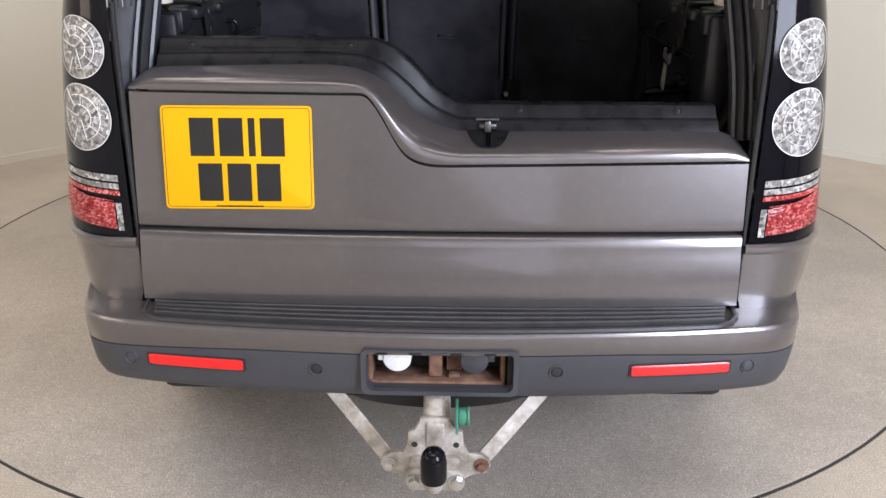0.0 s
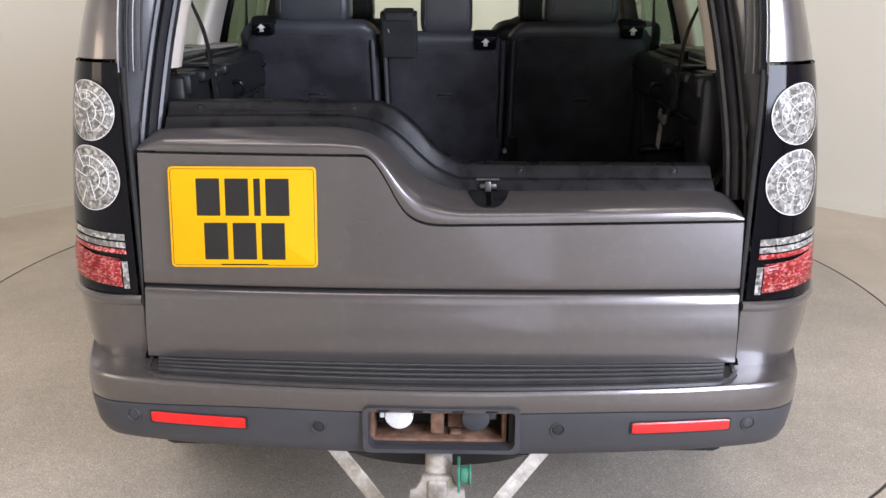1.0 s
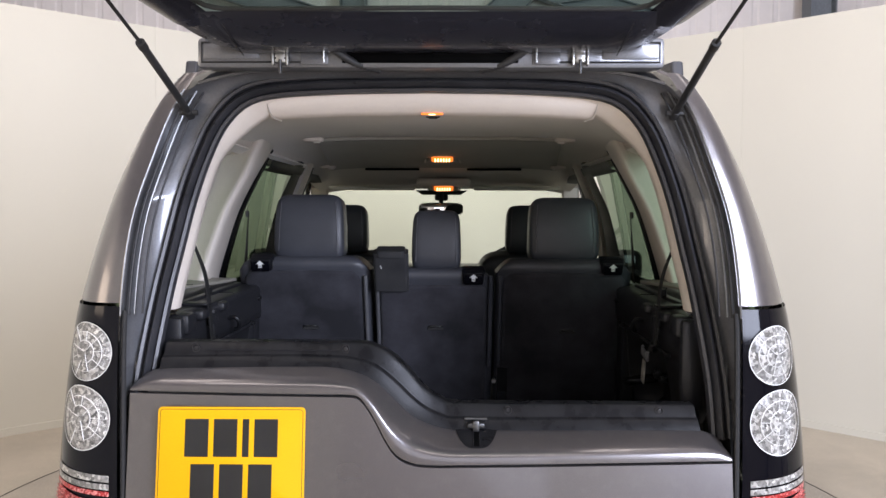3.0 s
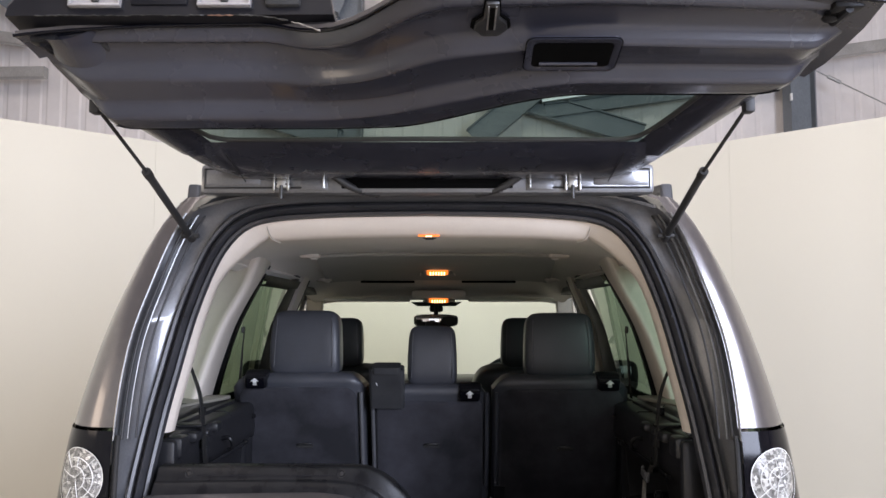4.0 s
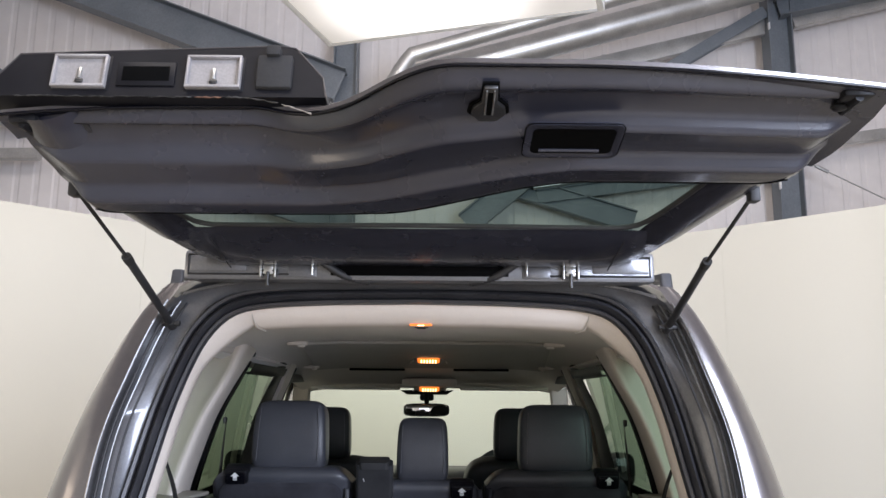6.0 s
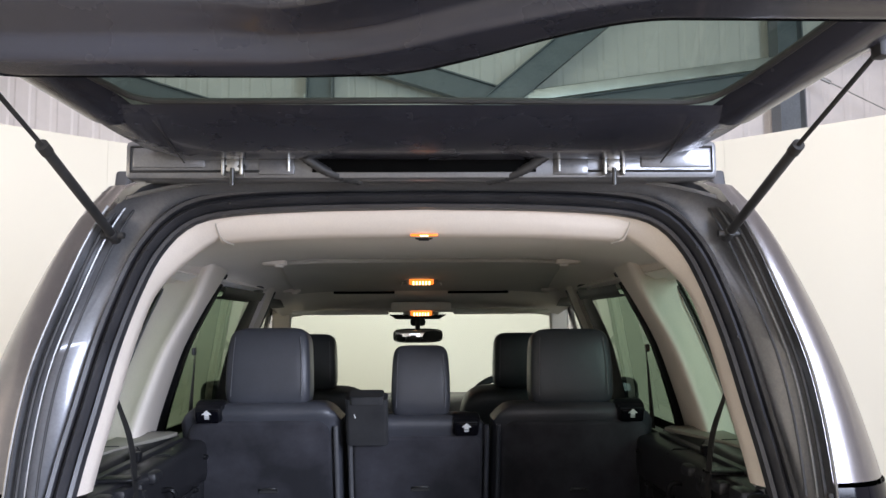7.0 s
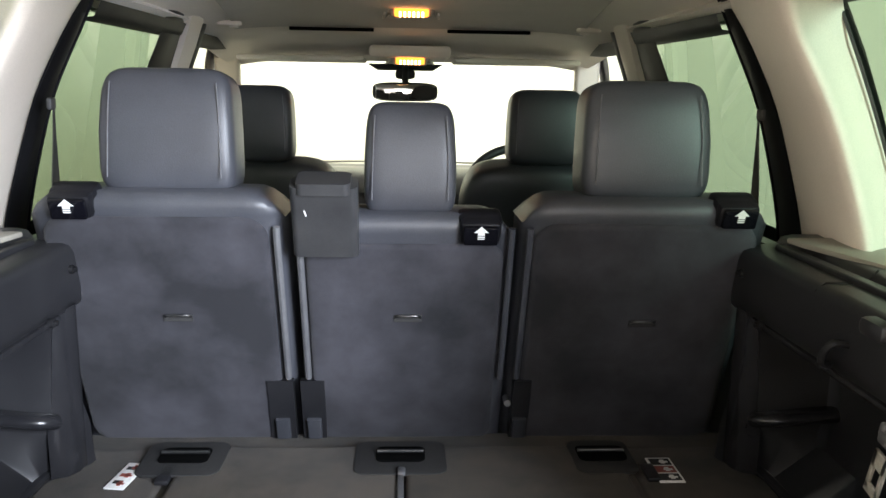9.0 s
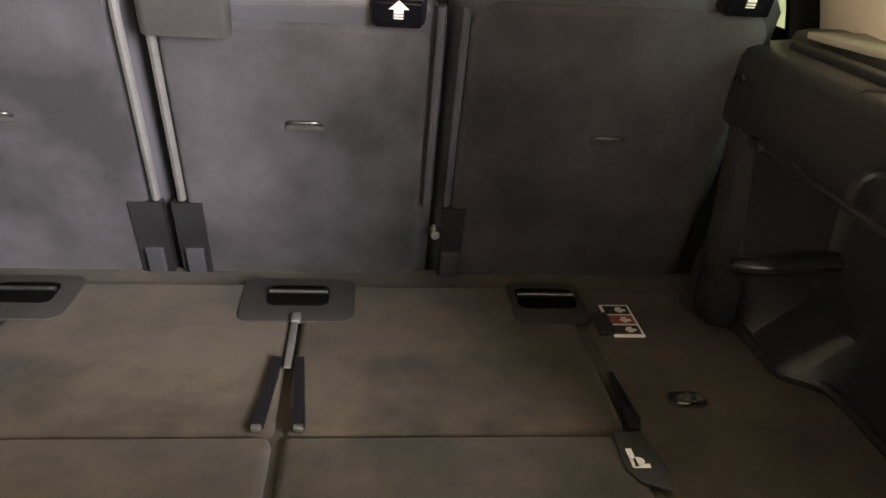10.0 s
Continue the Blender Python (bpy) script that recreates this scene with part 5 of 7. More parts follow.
def build_hatch():
    h = new("upper_tailgate")
    h.parent = car
    tagged(h, label="raised upper tailgate with tinted window and black inner trim")

    def side_x(u, v):
        return (2 * u - 1) * half_width(v)

    # outer skin and edge
    def skin(u, v):
        x = (2 * u - 1) * 0.60
        far = far_edge(x)
        vv = 0.55 + (far - 0.55) * v
        xx = (2 * u - 1) * half_width(vv)
        return hatch_at(xx, vv, (-0.030 + 0.028 * v ** 3) * (1 - abs(2 * u - 1) ** 2) + 0.02 * abs(2 * u - 1) ** 4)
    part("outer_skin", sheet(skin, 40, 10, (0, 0, 0.006)), PAINT, h)

    def shell(u, v):
        p = skin(u, v)
        return Vector((p.x * 0.998, p.y, p.z - 0.005))
    part("inner_shell", sheet(shell, 40, 10), HATCHTRIM, h)
    rim = []
    for k in range(81):
        x = -0.60 + 1.2 * k / 80
        v = far_edge(x) + 0.003
        rim.append(hatch_at(x / 0.60 * half_width(v), v, 0.004 + 0.02 * abs(x / 0.6) ** 4))
    part("edge_flange", sweep(rim, rounded_rect(0.006, 0.005, 0.002), side=(0, 0, 1)), GLOSS, h)

    # inner trim panel with its flowing folds
    prof = curve([(0.0, 0.002), (0.03, 0.010), (0.07, 0.018), (0.11, 0.019), (0.14, 0.013), (0.20, 0.014), (0.30, 0.020), (0.335, 0.026), (0.375, 0.043), (0.40, 0.046), (0.50, 0.045), (0.64, 0.044), (0.675, 0.048), (0.715, 0.064), (0.74, 0.067), (0.84, 0.066), (0.93, 0.064), (0.965, 0.056), (1.0, 0.020)])

    def trim(u, v):
        x0 = (2 * u - 1) * 0.60
        a, b = far_edge(x0) - 0.006, glass_edge(x0)
        vv = a + (b - a) * v
        edge = abs(2 * u - 1)
        hw = half_width(vv) - 0.005 - 0.010 * ease(v, 0.2, 0.9)
        fall = prof(v) * (1 - 0.9 * ease(edge, 0.90, 1.0)) + 0.012 * ease(edge, 0.9, 1.0)
        return hatch_at((2 * u - 1) * hw, vv, fall)
    trim_ob = part("inner_trim", sheet(trim, 120, 64), HATCHTRIM, h, angle=60)

    # moulded line just inside the trim's lower edge, its shade drawn as a black bead
    groove = []
    for k in range(61):
        x0 = -0.545 + 1.09 * k / 60
        a, b = far_edge(x0) - 0.006, glass_edge(x0)
        v = 0.945 - 0.10 * ease(abs(x0), 0.515, 0.545)
        vv = a + (b - a) * v
        groove.append(hatch_at(x0 / 0.60 * (half_width(vv) - 0.014), vv, prof(v) + 0.0005))
    part("trim_line", sweep(groove, circle(0.0013, 6), side=(0, 0, 1)), SHADEBLACK, trim_ob)

    # header trim between the glass and the hinges
    def header(u, v):
        vv = 0.050 + (0.262 - 0.050) * v
        hw = half_width(vv) - 0.03 + 0.012 * v
        e = abs(2 * u - 1)
        return hatch_at((2 * u - 1) * hw, vv, 0.012 + 0.020 * math.sin(math.pi * min(max(v, 0.02), 0.98)) ** 0.5 - 0.016 * ease(e, 0.86, 1))
    part("header_trim", sheet(header, 50, 14), HATCHTRIM, h)
    for sgn in (1, -1):
        part("header_trim_joint", sweep([hatch_at(sgn * 0.395, v, 0.0335) for v in (0.08, 0.14, 0.20, 0.245)], circle(0.0012, 5), side=(1, 0, 0)), HOUSING, h)
        # window frame down each side
        def rail(u, v):
            vv = 0.22 + (0.60 - 0.22) * v
            outer = half_width(vv) - 0.012
            inner = 0.425 + (0.505 - 0.425) * min((vv - 0.25) / 0.30, 1.2)
            x = outer + (inner - outer) * u
            return hatch_at(sgn * x, vv, 0.004 + 0.026 * math.sin(math.pi * min(u * 0.9 + 0.05, 1)) ** 0.7)
        part("window_side_trim", sheet(rail, 10, 16), HATCHTRIM, h)
        part("window_rubber", sweep(smooth_path([hatch_at(sgn * x, v, 0.012) for x, v in ((0.0, 0.266), (0.34, 0.262), (0.400, 0.268), (0.430, 0.300), (0.465, 0.40), (0.512, 0.57))], 40), circle(0.005, 8), side=(0, 0, 1)), RUBBER, h)
    def pane(u, v):
        vv = 0.12 + (0.60 - 0.12) * v
        return hatch_at((2 * u - 1) * (0.45 + 0.08 * v), vv, -0.006 - 0.014 * (1 - (2 * u - 1) ** 2))
    part("window_pane", sheet(pane, 16, 8), GLASSREAR, h, "green-tinted rear window")

    # pull-handle pocket in the trim
    def on_trim(x, v, w=0.0):
        a, b = far_edge(x) - 0.006, glass_edge(x)
        f = (v - a) / (b - a)
        return hatch_at(x, v, prof(min(max(f, 0), 1)) + w)
    slot = new("handle_pocket")
    slot.parent = h
    mid, run = on_trim(0.2285, 0.668), (on_trim(0.2285, 0.640) - on_trim(0.2285, 0.696)).normalized()
    down = Vector((1, 0, 0)).cross(run)
    if down.z > 0:
        down = -down
    m = Matrix.Translation(mid + down * 0.003) @ Matrix(((1, run.x, -down.x), (0, run.y, -down.y), (0, run.z, -down.z))).to_4x4()
    def pocket_ring(w, d, r, z):
        return [(x, y, z) for x, y in rounded_rect(w, d, r, 5)]
    part("pocket_line", moved(loft([pocket_ring(0.140, 0.086, 0.014, -0.0004), pocket_ring(0.140, 0.086, 0.014, -0.0012), pocket_ring(0.1365, 0.0825, 0.012, -0.0012)], closed=True), m), SHADEBLACK, slot)
    rim = loft([pocket_ring(0.137, 0.083, 0.013, 0.003), pocket_ring(0.136, 0.082, 0.013, -0.0022), pocket_ring(0.120, 0.064, 0.010, -0.0022), pocket_ring(0.112, 0.056, 0.008, 0.0)], closed=True)
    part("pocket_rim", moved(rim, m), HATCHTRIM, slot)
    # flat black plate: the pocket's inner shade is painted, not modelled
    part("pocket_shade", moved(outline(rounded_rect(0.116, 0.060, 0.009, 5), -0.0018, 0.002, 0, "z"), m), SHADEBLACK, slot)
    part("pocket_lip", moved(rod((-0.046, 0.020, -0.003), (0.040, 0.020, -0.003), 0.0028, n=10), m), HATCHTRIM, slot)
    # latch
    latch = new("latch")
    latch.parent = h
    c = on_trim(0.108, 0.722)
    lm = Matrix.Translation(c) @ Matrix.Rotation(-RISE, 4, "X")
    well = [(-0.020, 0.052), (-0.033, 0.036), (-0.036, -0.020), (-0.030, -0.044), (0.030, -0.044), (0.042, -0.020), (0.040, 0.036), (0.026, 0.052)]
    part("latch_well", moved(outline([(x * 0.96, -y * 0.8) for x, y in well], -0.0015, 0.006, 0.001, "z"), lm), HATCHTRIM, latch)
    claw = [(-0.009, -0.046), (0.009, -0.046), (0.011, -0.008), (0.022, 0.006), (0.024, 0.022), (0.012, 0.040), (-0.012, 0.040), (-0.024, 0.022), (-0.022, 0.006), (-0.011, -0.008)]
    # black outlines round and on the claw paint the shade of its recess
    part("claw_shade", moved(outline([(x * 1.22, y * 1.08) for x, y in claw], -0.0072, -0.004, 0.0, "z"), lm), SHADEBLACK, latch)
    part("latch_claw", moved(outline(claw, -0.013, -0.006, 0.002, "z"), lm), DARKSTEEL, latch, "dark metal latch claw")
    part("claw_slot_shade", moved(outline(rounded_rect(0.0075, 0.056, 0.003, 4, 0.0, -0.008), -0.0142, -0.0128, 0.0, "z"), lm), SHADEBLACK, latch)
    for d in (-0.0052, 0.0052):
        part("claw_edge", moved(rod((d, -0.042, -0.0142), (d, 0.018, -0.0142), 0.0014, n=6), lm), STEEL, latch)
    # lamp bar over the plate
    bar = new("plate_lamp_bar")
    bar.parent = h
    tagged(bar, label="black plate lamp housing with two clear lamps")

    def bar_box(x0, x1, w0, w1, v0, v1, r=0.004):
        bm = rbox(x0, x1, -v1, -v0, -w1 + 0.046, -w0 + 0.046, r)
        bm.transform(Matrix.Translation(HINGE) @ Matrix.Rotation(-RISE, 4, "X"))
        return bm
    pts = [(-0.640, 0.005), (-0.638, -0.012), (-0.598, -0.068), (-0.205, -0.086), (-0.180, -0.082), (-0.136, -0.030), (-0.130, 0.004)]
    bm = bmesh.new()
    f = bm.faces.new([bm.verts.new((x, -0.630, 0.046 - w)) for x, w in pts])
    ret = bmesh.ops.extrude_face_region(bm, geom=[f])
    for g in ret["geom"]:
        if isinstance(g, bmesh.types.BMVert):
            g.co.y += 0.07
    bm.transform(Matrix.Translation(HINGE) @ Matrix.Rotation(-RISE, 4, "X"))
    part("bar_body", bm, BARPL, bar, smooth=False)
    turn = Matrix.Translation(HINGE) @ Matrix.Rotation(-RISE, 4, "X")
    part("bar_edge", sweep([turn @ Vector((x, -0.6300, 0.046 - w)) for x, w in pts[1:]], circle(0.0013, 6), side=(0, 1, 0)), PAINT, bar, "thin grey painted edge of the housing")
    for x0, x1 in ((-0.545, -0.456), (-0.345, -0.254)):
        part("lamp_tray", bar_box(x0, x1, -0.066, -0.004, 0.625, 0.6315), BARPL, bar)
        part("lamp_reflector", bar_box(x0 + 0.006, x1 - 0.006, -0.061, -0.009, 0.627, 0.6325, 0.0), REFLECTOR, bar)
        rim = joined(bar_box(x0 + 0.004, x1 - 0.004, -0.063, -0.0585, 0.628, 0.640, 0.0015), bar_box(x0 + 0.004, x1 - 0.004, -0.0115, -0.007, 0.628, 0.640, 0.0015),
                     bar_box(x0 + 0.004, x0 + 0.0085, -0.0595, -0.0105, 0.628, 0.640, 0.0015), bar_box(x1 - 0.0085, x1 - 0.004, -0.0595, -0.0105, 0.628, 0.640, 0.0015))
        part("lens_edge", rim, REFLECTOR, bar, "clear moulded lens edge")
        xm = (x0 + x1) / 2
        part("bulb", bar_box(xm - 0.0032, xm + 0.0032, -0.042, -0.022, 0.6325, 0.638, 0.0025), STEEL, bar)
        part("bulb_holder", bar_box(xm - 0.006, xm + 0.006, -0.023, -0.016, 0.6325, 0.6365, 0.002), DARKSTEEL, bar)
    part("release_pocket", bar_box(-0.446, -0.358, -0.054, -0.012, 0.628, 0.6335, 0.003), BARPL, bar)
    part("release_switch", bar_box(-0.438, -0.366, -0.046, -0.020, 0.6305, 0.6343, 0.003), SHADEBLACK, bar)
    part("camera_pod", joined(bar_box(-0.236, -0.182, -0.066, -0.008, 0.625, 0.639, 0.005), bar_box(-0.222, -0.200, -0.078, -0.060, 0.625, 0.647, 0.004)), HOUSING, bar)
    # dried sealant along the bar's root, crusted and rust-stained in places
    rng = random.Random(4)
    for x0, x1, fat, m in ((-0.60, -0.49, 0.0022, DARKSTEEL), (-0.485, -0.40, 0.0018, DARKSTEEL), (-0.395, -0.33, 0.0018, DARKSTEEL), (-0.325, -0.285, 0.0040, RUST), (-0.28, -0.20, 0.0026, DARKSTEEL), (-0.195, -0.145, 0.0034, GALV)):
        bead = []
        n = max(int((x1 - x0) * 190), 6)
        for k in range(n + 1):
            p = hatch_at(x0 + (x1 - x0) * k / n, 0.630 + rng.uniform(-0.001, 0.001), 0.005 + rng.uniform(-0.0008, 0.0008))
            r = 0.6 * fat * rng.uniform(0.25, 1.4) * (0.3 if k in (0, n) else 1.0)
            bead.append([p + Vector((0, r * math.cos(t), 0.8 * r * math.sin(t))) for t in np.linspace(0, 2 * math.pi, 7, endpoint=False)])
        part("sealant_bead", loft(bead, closed=True, cap=True), m, bar, "rough aged sealant bead")
    for sgn in (1, -1):
        part("corner_catch", moved(joined(rbox(-0.022, 0.022, -0.025, 0.02, -0.010, 0.008, 0.006), rod((0, -0.02, -0.010), (0, 0.03, -0.012), 0.006, n=8), ball((-0.012 * sgn, 0.012, -0.012), 0.012, 0.010, 0.006, 10)), Matrix.Translation(hatch_at(sgn * 0.598, far_edge(sgn * 0.6) - 0.03, 0.012))), SCUFFED, h)

    # painted top edge with hinges
    part("top_edge", rbox(-0.505, 0.505, 0.098, 0.150, 1.795, 1.862, 0.010), JAMB, h)
    for sgn in (1, -1):
        part("edge_swage", rbox(sgn * 0.43 - 0.06, sgn * 0.43 + 0.06, 0.0945, 0.100, 1.814, 1.848, 0.004), JAMB, h)
        part("edge_swage", rbox(sgn * 0.25 - 0.03, sgn * 0.25 + 0.03, 0.0945, 0.100, 1.802, 1.830, 0.004), JAMB, h)
        groove = [(sgn * 0.365, 0.0965, 1.850), (sgn * 0.494, 0.0965, 1.850), (sgn * 0.494, 0.0965, 1.808), (sgn * 0.225, 0.0965, 1.808), (sgn * 0.225, 0.0965, 1.834)]
        # groove not cut: its shade is drawn as a thin black rod
        part("edge_groove_shade", sweep(groove, circle(0.0022, 6), side=(0, 1, 0)), HOUSING, h)
        hg = new("hinge")
        hg.parent = h
        x = sgn * 0.322
        part("hinge_leaf", joined(rbox(x - 0.040, x + 0.040, 0.090, 0.096, 1.832, 1.840, 0.002), rbox(x - 0.012, x + 0.012, 0.088, 0.15, 1.806, 1.834, 0.004), rbox(x - 0.018, x - 0.013, 0.084, 0.11, 1.800, 1.836, 0.002), rbox(x + 0.013, x + 0.018, 0.084, 0.11, 1.800, 1.836, 0.002)), STEEL, hg)
        for d in (-0.033, 0.033):
            part("hinge_bolt", joined(rod((x + d, 0.080, 1.842), (x + d, 0.094, 1.842), 0.007, n=6, bevel=0.001), rod((x + d, 0.088, 1.842), (x + d, 0.096, 1.842), 0.010, n=16)), STEEL, hg)
        part("hinge_pin", joined(rod((x, 0.088, 1.782), (x, 0.088, 1.812), 0.004, n=10), rod((x - 0.02, 0.092, 1.815), (x + 0.02, 0.092, 1.815), 0.004, n=10)), DARKSTEEL, hg)
        part("edge_stud", joined(rod((sgn * 0.228, 0.080, 1.836), (sgn * 0.228, 0.096, 1.836), 0.007, n=12, bevel=0.002), rod((sgn * 0.228, 0.088, 1.806), (sgn * 0.228, 0.088, 1.834), 0.0025, n=8)), STEEL, h)
        loom = smooth_path([(sgn * 0.185, 0.085, 1.842), (sgn * 0.215, 0.075, 1.848), (sgn * 0.205, 0.08, 1.832), (sgn * 0.16, 0.10, 1.806), (sgn * 0.11, 0.13, 1.797)], 40)
        part("wiring_gaiter", bellows(loom, 0.009, 0.0075), RUBBER, h)
    # black plate on the edge face, shade of a recess put into colour
    part("edge_recess_shade", rbox(-0.19, 0.19, 0.0945, 0.0975, 1.806, 1.834, 0.003), SHADEBLACK, h)
    # gas struts
    for sgn in (1, -1):
        s = new("gas_strut")
        s.parent = h
        a, j, b = Vector((sgn * 0.548, 0.172, 1.708)), Vector((sgn * 0.552, -0.095, 1.810)), Vector((sgn * 0.572, -0.285, 1.893))
        part("strut_cylinder", rod(a, j, 0.008, n=14, bevel=0.003), RUBBER, s)
        part("strut_piston", rod(j, b, 0.0036, n=12), HOUSING, s)
        part("strut_socket", joined(rod(a + (a - j).normalized() * -0.012, a + (a - j).normalized() * 0.018, 0.010, n=12, bevel=0.003), rod(a + Vector((-0.02 * sgn, 0, 0)), a + Vector((0.02 * sgn, 0, 0)), 0.006, n=10)), RUBBER, s)
        part("strut_mount", moved(rbox(-0.009, 0.009, -0.012, 0.012, -0.014, 0.03, 0.004), Matrix.Translation(b)), RUBBER, s)
        part("strut_collar", rod(j - (j - a).normalized() * 0.018, j + (j - a).normalized() * 0.002, 0.0095, n=14), HOUSING, s)


build_hatch()


# ---- the car's inside ----
FLOOR_Z = 0.827


def inner_x(z):
    return WIDE(z) - 0.085 - 0.02 * ease(z, 1.45, 1.65)


def build_lining():
    # ivory surround just inside the seal
    line = both_sides(SEAL)
    a = [p + Vector((0, 0.012, 0)) for p in line]
    cx, cz = 0.0, 1.30
    def inward(p, d):
        v = Vector((cx - p.x, 0, (1.25 if p.z > 1.25 else p.z) - p.z))
        v = v.normalized() if v.length > 1e-6 else Vector((0, 0, -1))
        return p + v * d
    keep = [i for i, p in enumerate(line) if p.z > 1.235]
    rows = []
    for d, dy in ((0.006, 0.004), (0.012, 0.018), (0.022, 0.045), (0.024, 0.070)):
        rows.append([inward(line[i], d * (1 + 1.25 * ease(line[i].z, 1.60, 1.74))) + Vector((0, dy, 0)) for i in keep])
    # beyond the lip the lining turns back outwards to the walls
    tail = []
    for i in keep:
        p = line[i]
        tail.append(Vector((math.copysign(min(abs(p.x) + 0.045, inner_x(min(p.z, 1.66))), p.x), 0.325, min(p.z - 0.045, 1.722))))
    part("pillar_lining", loft(rows + [tail]), BEIGE, car, "ivory plastic lining round the boot opening", angle=60)
    # rear header rail of the lining, a softer bar across the top
    xs = np.linspace(-0.384, 0.384, 25)
    bar = []
    for x in xs:
        d = 0.012 * (abs(x) / 0.395) ** 3
        bar.append([(x, 0.222, 1.768 - d), (x, 0.236, 1.742 - d), (x, 0.262, 1.722 - d), (x, 0.285, 1.714 - d), (x, 0.31, 1.722 - d), (x, 0.31, 1.76 - d)])
    part("header_lining", loft(bar), BEIGE, car, angle=70)
    for sgn in (1, -1):
        part("lining_joint", sweep(smooth_path([(sgn * 0.385, 0.222, 1.757), (sgn * 0.384, 0.236, 1.731), (sgn * 0.378, 0.262, 1.7095), (sgn * 0.362, 0.285, 1.7015)], 10), circle(0.0010, 6), side=(1, 0, 0)), BLIND, car)

    # headliner: a rear section, then a cloth panel that slopes down to the front
    top_z = curve([(0.20, 1.722), (0.30, 1.724), (0.70, 1.731), (1.10, 1.738), (1.30, 1.738), (1.70, 1.726), (1.95, 1.708), (2.10, 1.684), (2.45, 1.632), (2.80, 1.600)])

    def ceil_z(x, y):
        return top_z(y) - 0.075 * (1 - 0.6 * ease(y, 1.7, 2.3)) * (abs(x) / 0.66) ** 5
    BY0, BY1 = 1.12, 2.08
    part("headliner", sheet(lambda u, v: (-0.66 + 1.32 * u, 0.30 + 2.45 * v, ceil_z(-0.66 + 1.32 * u, 0.30 + 2.45 * v)), 66, 98), HEADLINER, car, "ivory cloth headliner", angle=60)

    # blind panel, with the shade under the roof partly painted in
    def blind(u, v):
        y = BY0 + (BY1 - BY0) * v
        x = (2 * u - 1) * (0.425 + 0.095 * v - 0.03 * (1 - v) ** 12)
        return (x, y, ceil_z(x, y) - 0.003)
    part("sunroof_blind", sheet(blind, 24, 30, (0, 0, -0.002)), BLIND, car, "grey cloth sunroof blind, partly darkened to paint shade")
    edge = [(x, BY0 - 0.010, ceil_z(x, BY0) - 0.006) for x in np.linspace(-0.40, 0.40, 41)]
    part("liner_edge", sweep(edge, rounded_rect(0.024, 0.012, 0.005), side=(0, 0, 1)), BLIND, car)
    # black strips under the liner paint the shade of its gaps
    part("blind_gap_shade", sheet(lambda u, v: (-0.37 + 0.74 * u, BY0 + 0.055 + 0.022 * v, ceil_z(-0.37 + 0.74 * u, BY0 + 0.065) - 0.0055), 20, 1, (0, 0, -0.001)), SHADEBLACK, car)
    part("header_gap_shade", sheet(lambda u, v: (-0.335 + 0.67 * u, 0.342 + 0.012 * v, ceil_z(-0.335 + 0.67 * u, 0.345) - 0.002), 20, 1, (0, 0, -0.001)), SHADEBLACK, car)
    part("release_knob", joined(rbox(-0.018, 0.018, 0.330, 0.356, 1.717, 1.728, 0.004), rbox(-0.011, 0.011, 0.334, 0.352, 1.7145, 1.719, 0.002)), HOUSING, car)
    for sgn in (1, -1):
        # slot shade painted as a black bar
        part("blind_slot_shade", rbox(sgn * 0.235 - 0.125, sgn * 0.235 + 0.125, 2.070, 2.086, 1.670, 1.680, 0.002), SHADEBLACK, car)
        for x, y in ((0.425, 1.075), (0.52, 2.0)):
            g = new("coat_hook")
            g.parent = car
            part("hook_base", pad((sgn * x, y, ceil_z(x, y) - 0.004), 0.036, 0.022, 0.010, 0.6, 0.6, 8), BEIGE, g)
            part("hook_peg", pad((sgn * (x - 0.014), y - 0.006, ceil_z(x, y) - 0.013), 0.013, 0.010, 0.006, 0.6, 0.6, 8), HEADLINER, g)
        # side linings with window openings, then the panes
        flank_lining(sgn)
        # sun visors
        part("sun_visor", joined(rbox(*sorted((sgn * 0.15, sgn * 0.57)), 2.32, 2.52, 1.588, 1.606, 0.008)), HEADLINER, car, "ivory cloth sun visor folded up")
        part("front_pillar", sweep([(sgn * 0.66, 2.62, 1.62), (sgn * 0.76, 3.12, 1.22)], rounded_rect(0.06, 0.09, 0.015), side=(1, 0, 0)), BEIGE, car)
        part("pillar_cover", sweep([(sgn * 0.668, 2.65, 1.66), (sgn * 0.80, 3.20, 1.16)], rounded_rect(0.05, 0.07, 0.015), side=(1, 0, 0)), PAINT, car)
    part("screen_header", rbox(-0.66, 0.66, 2.58, 2.70, 1.60, 1.66, 0.02), HEADLINER, car)


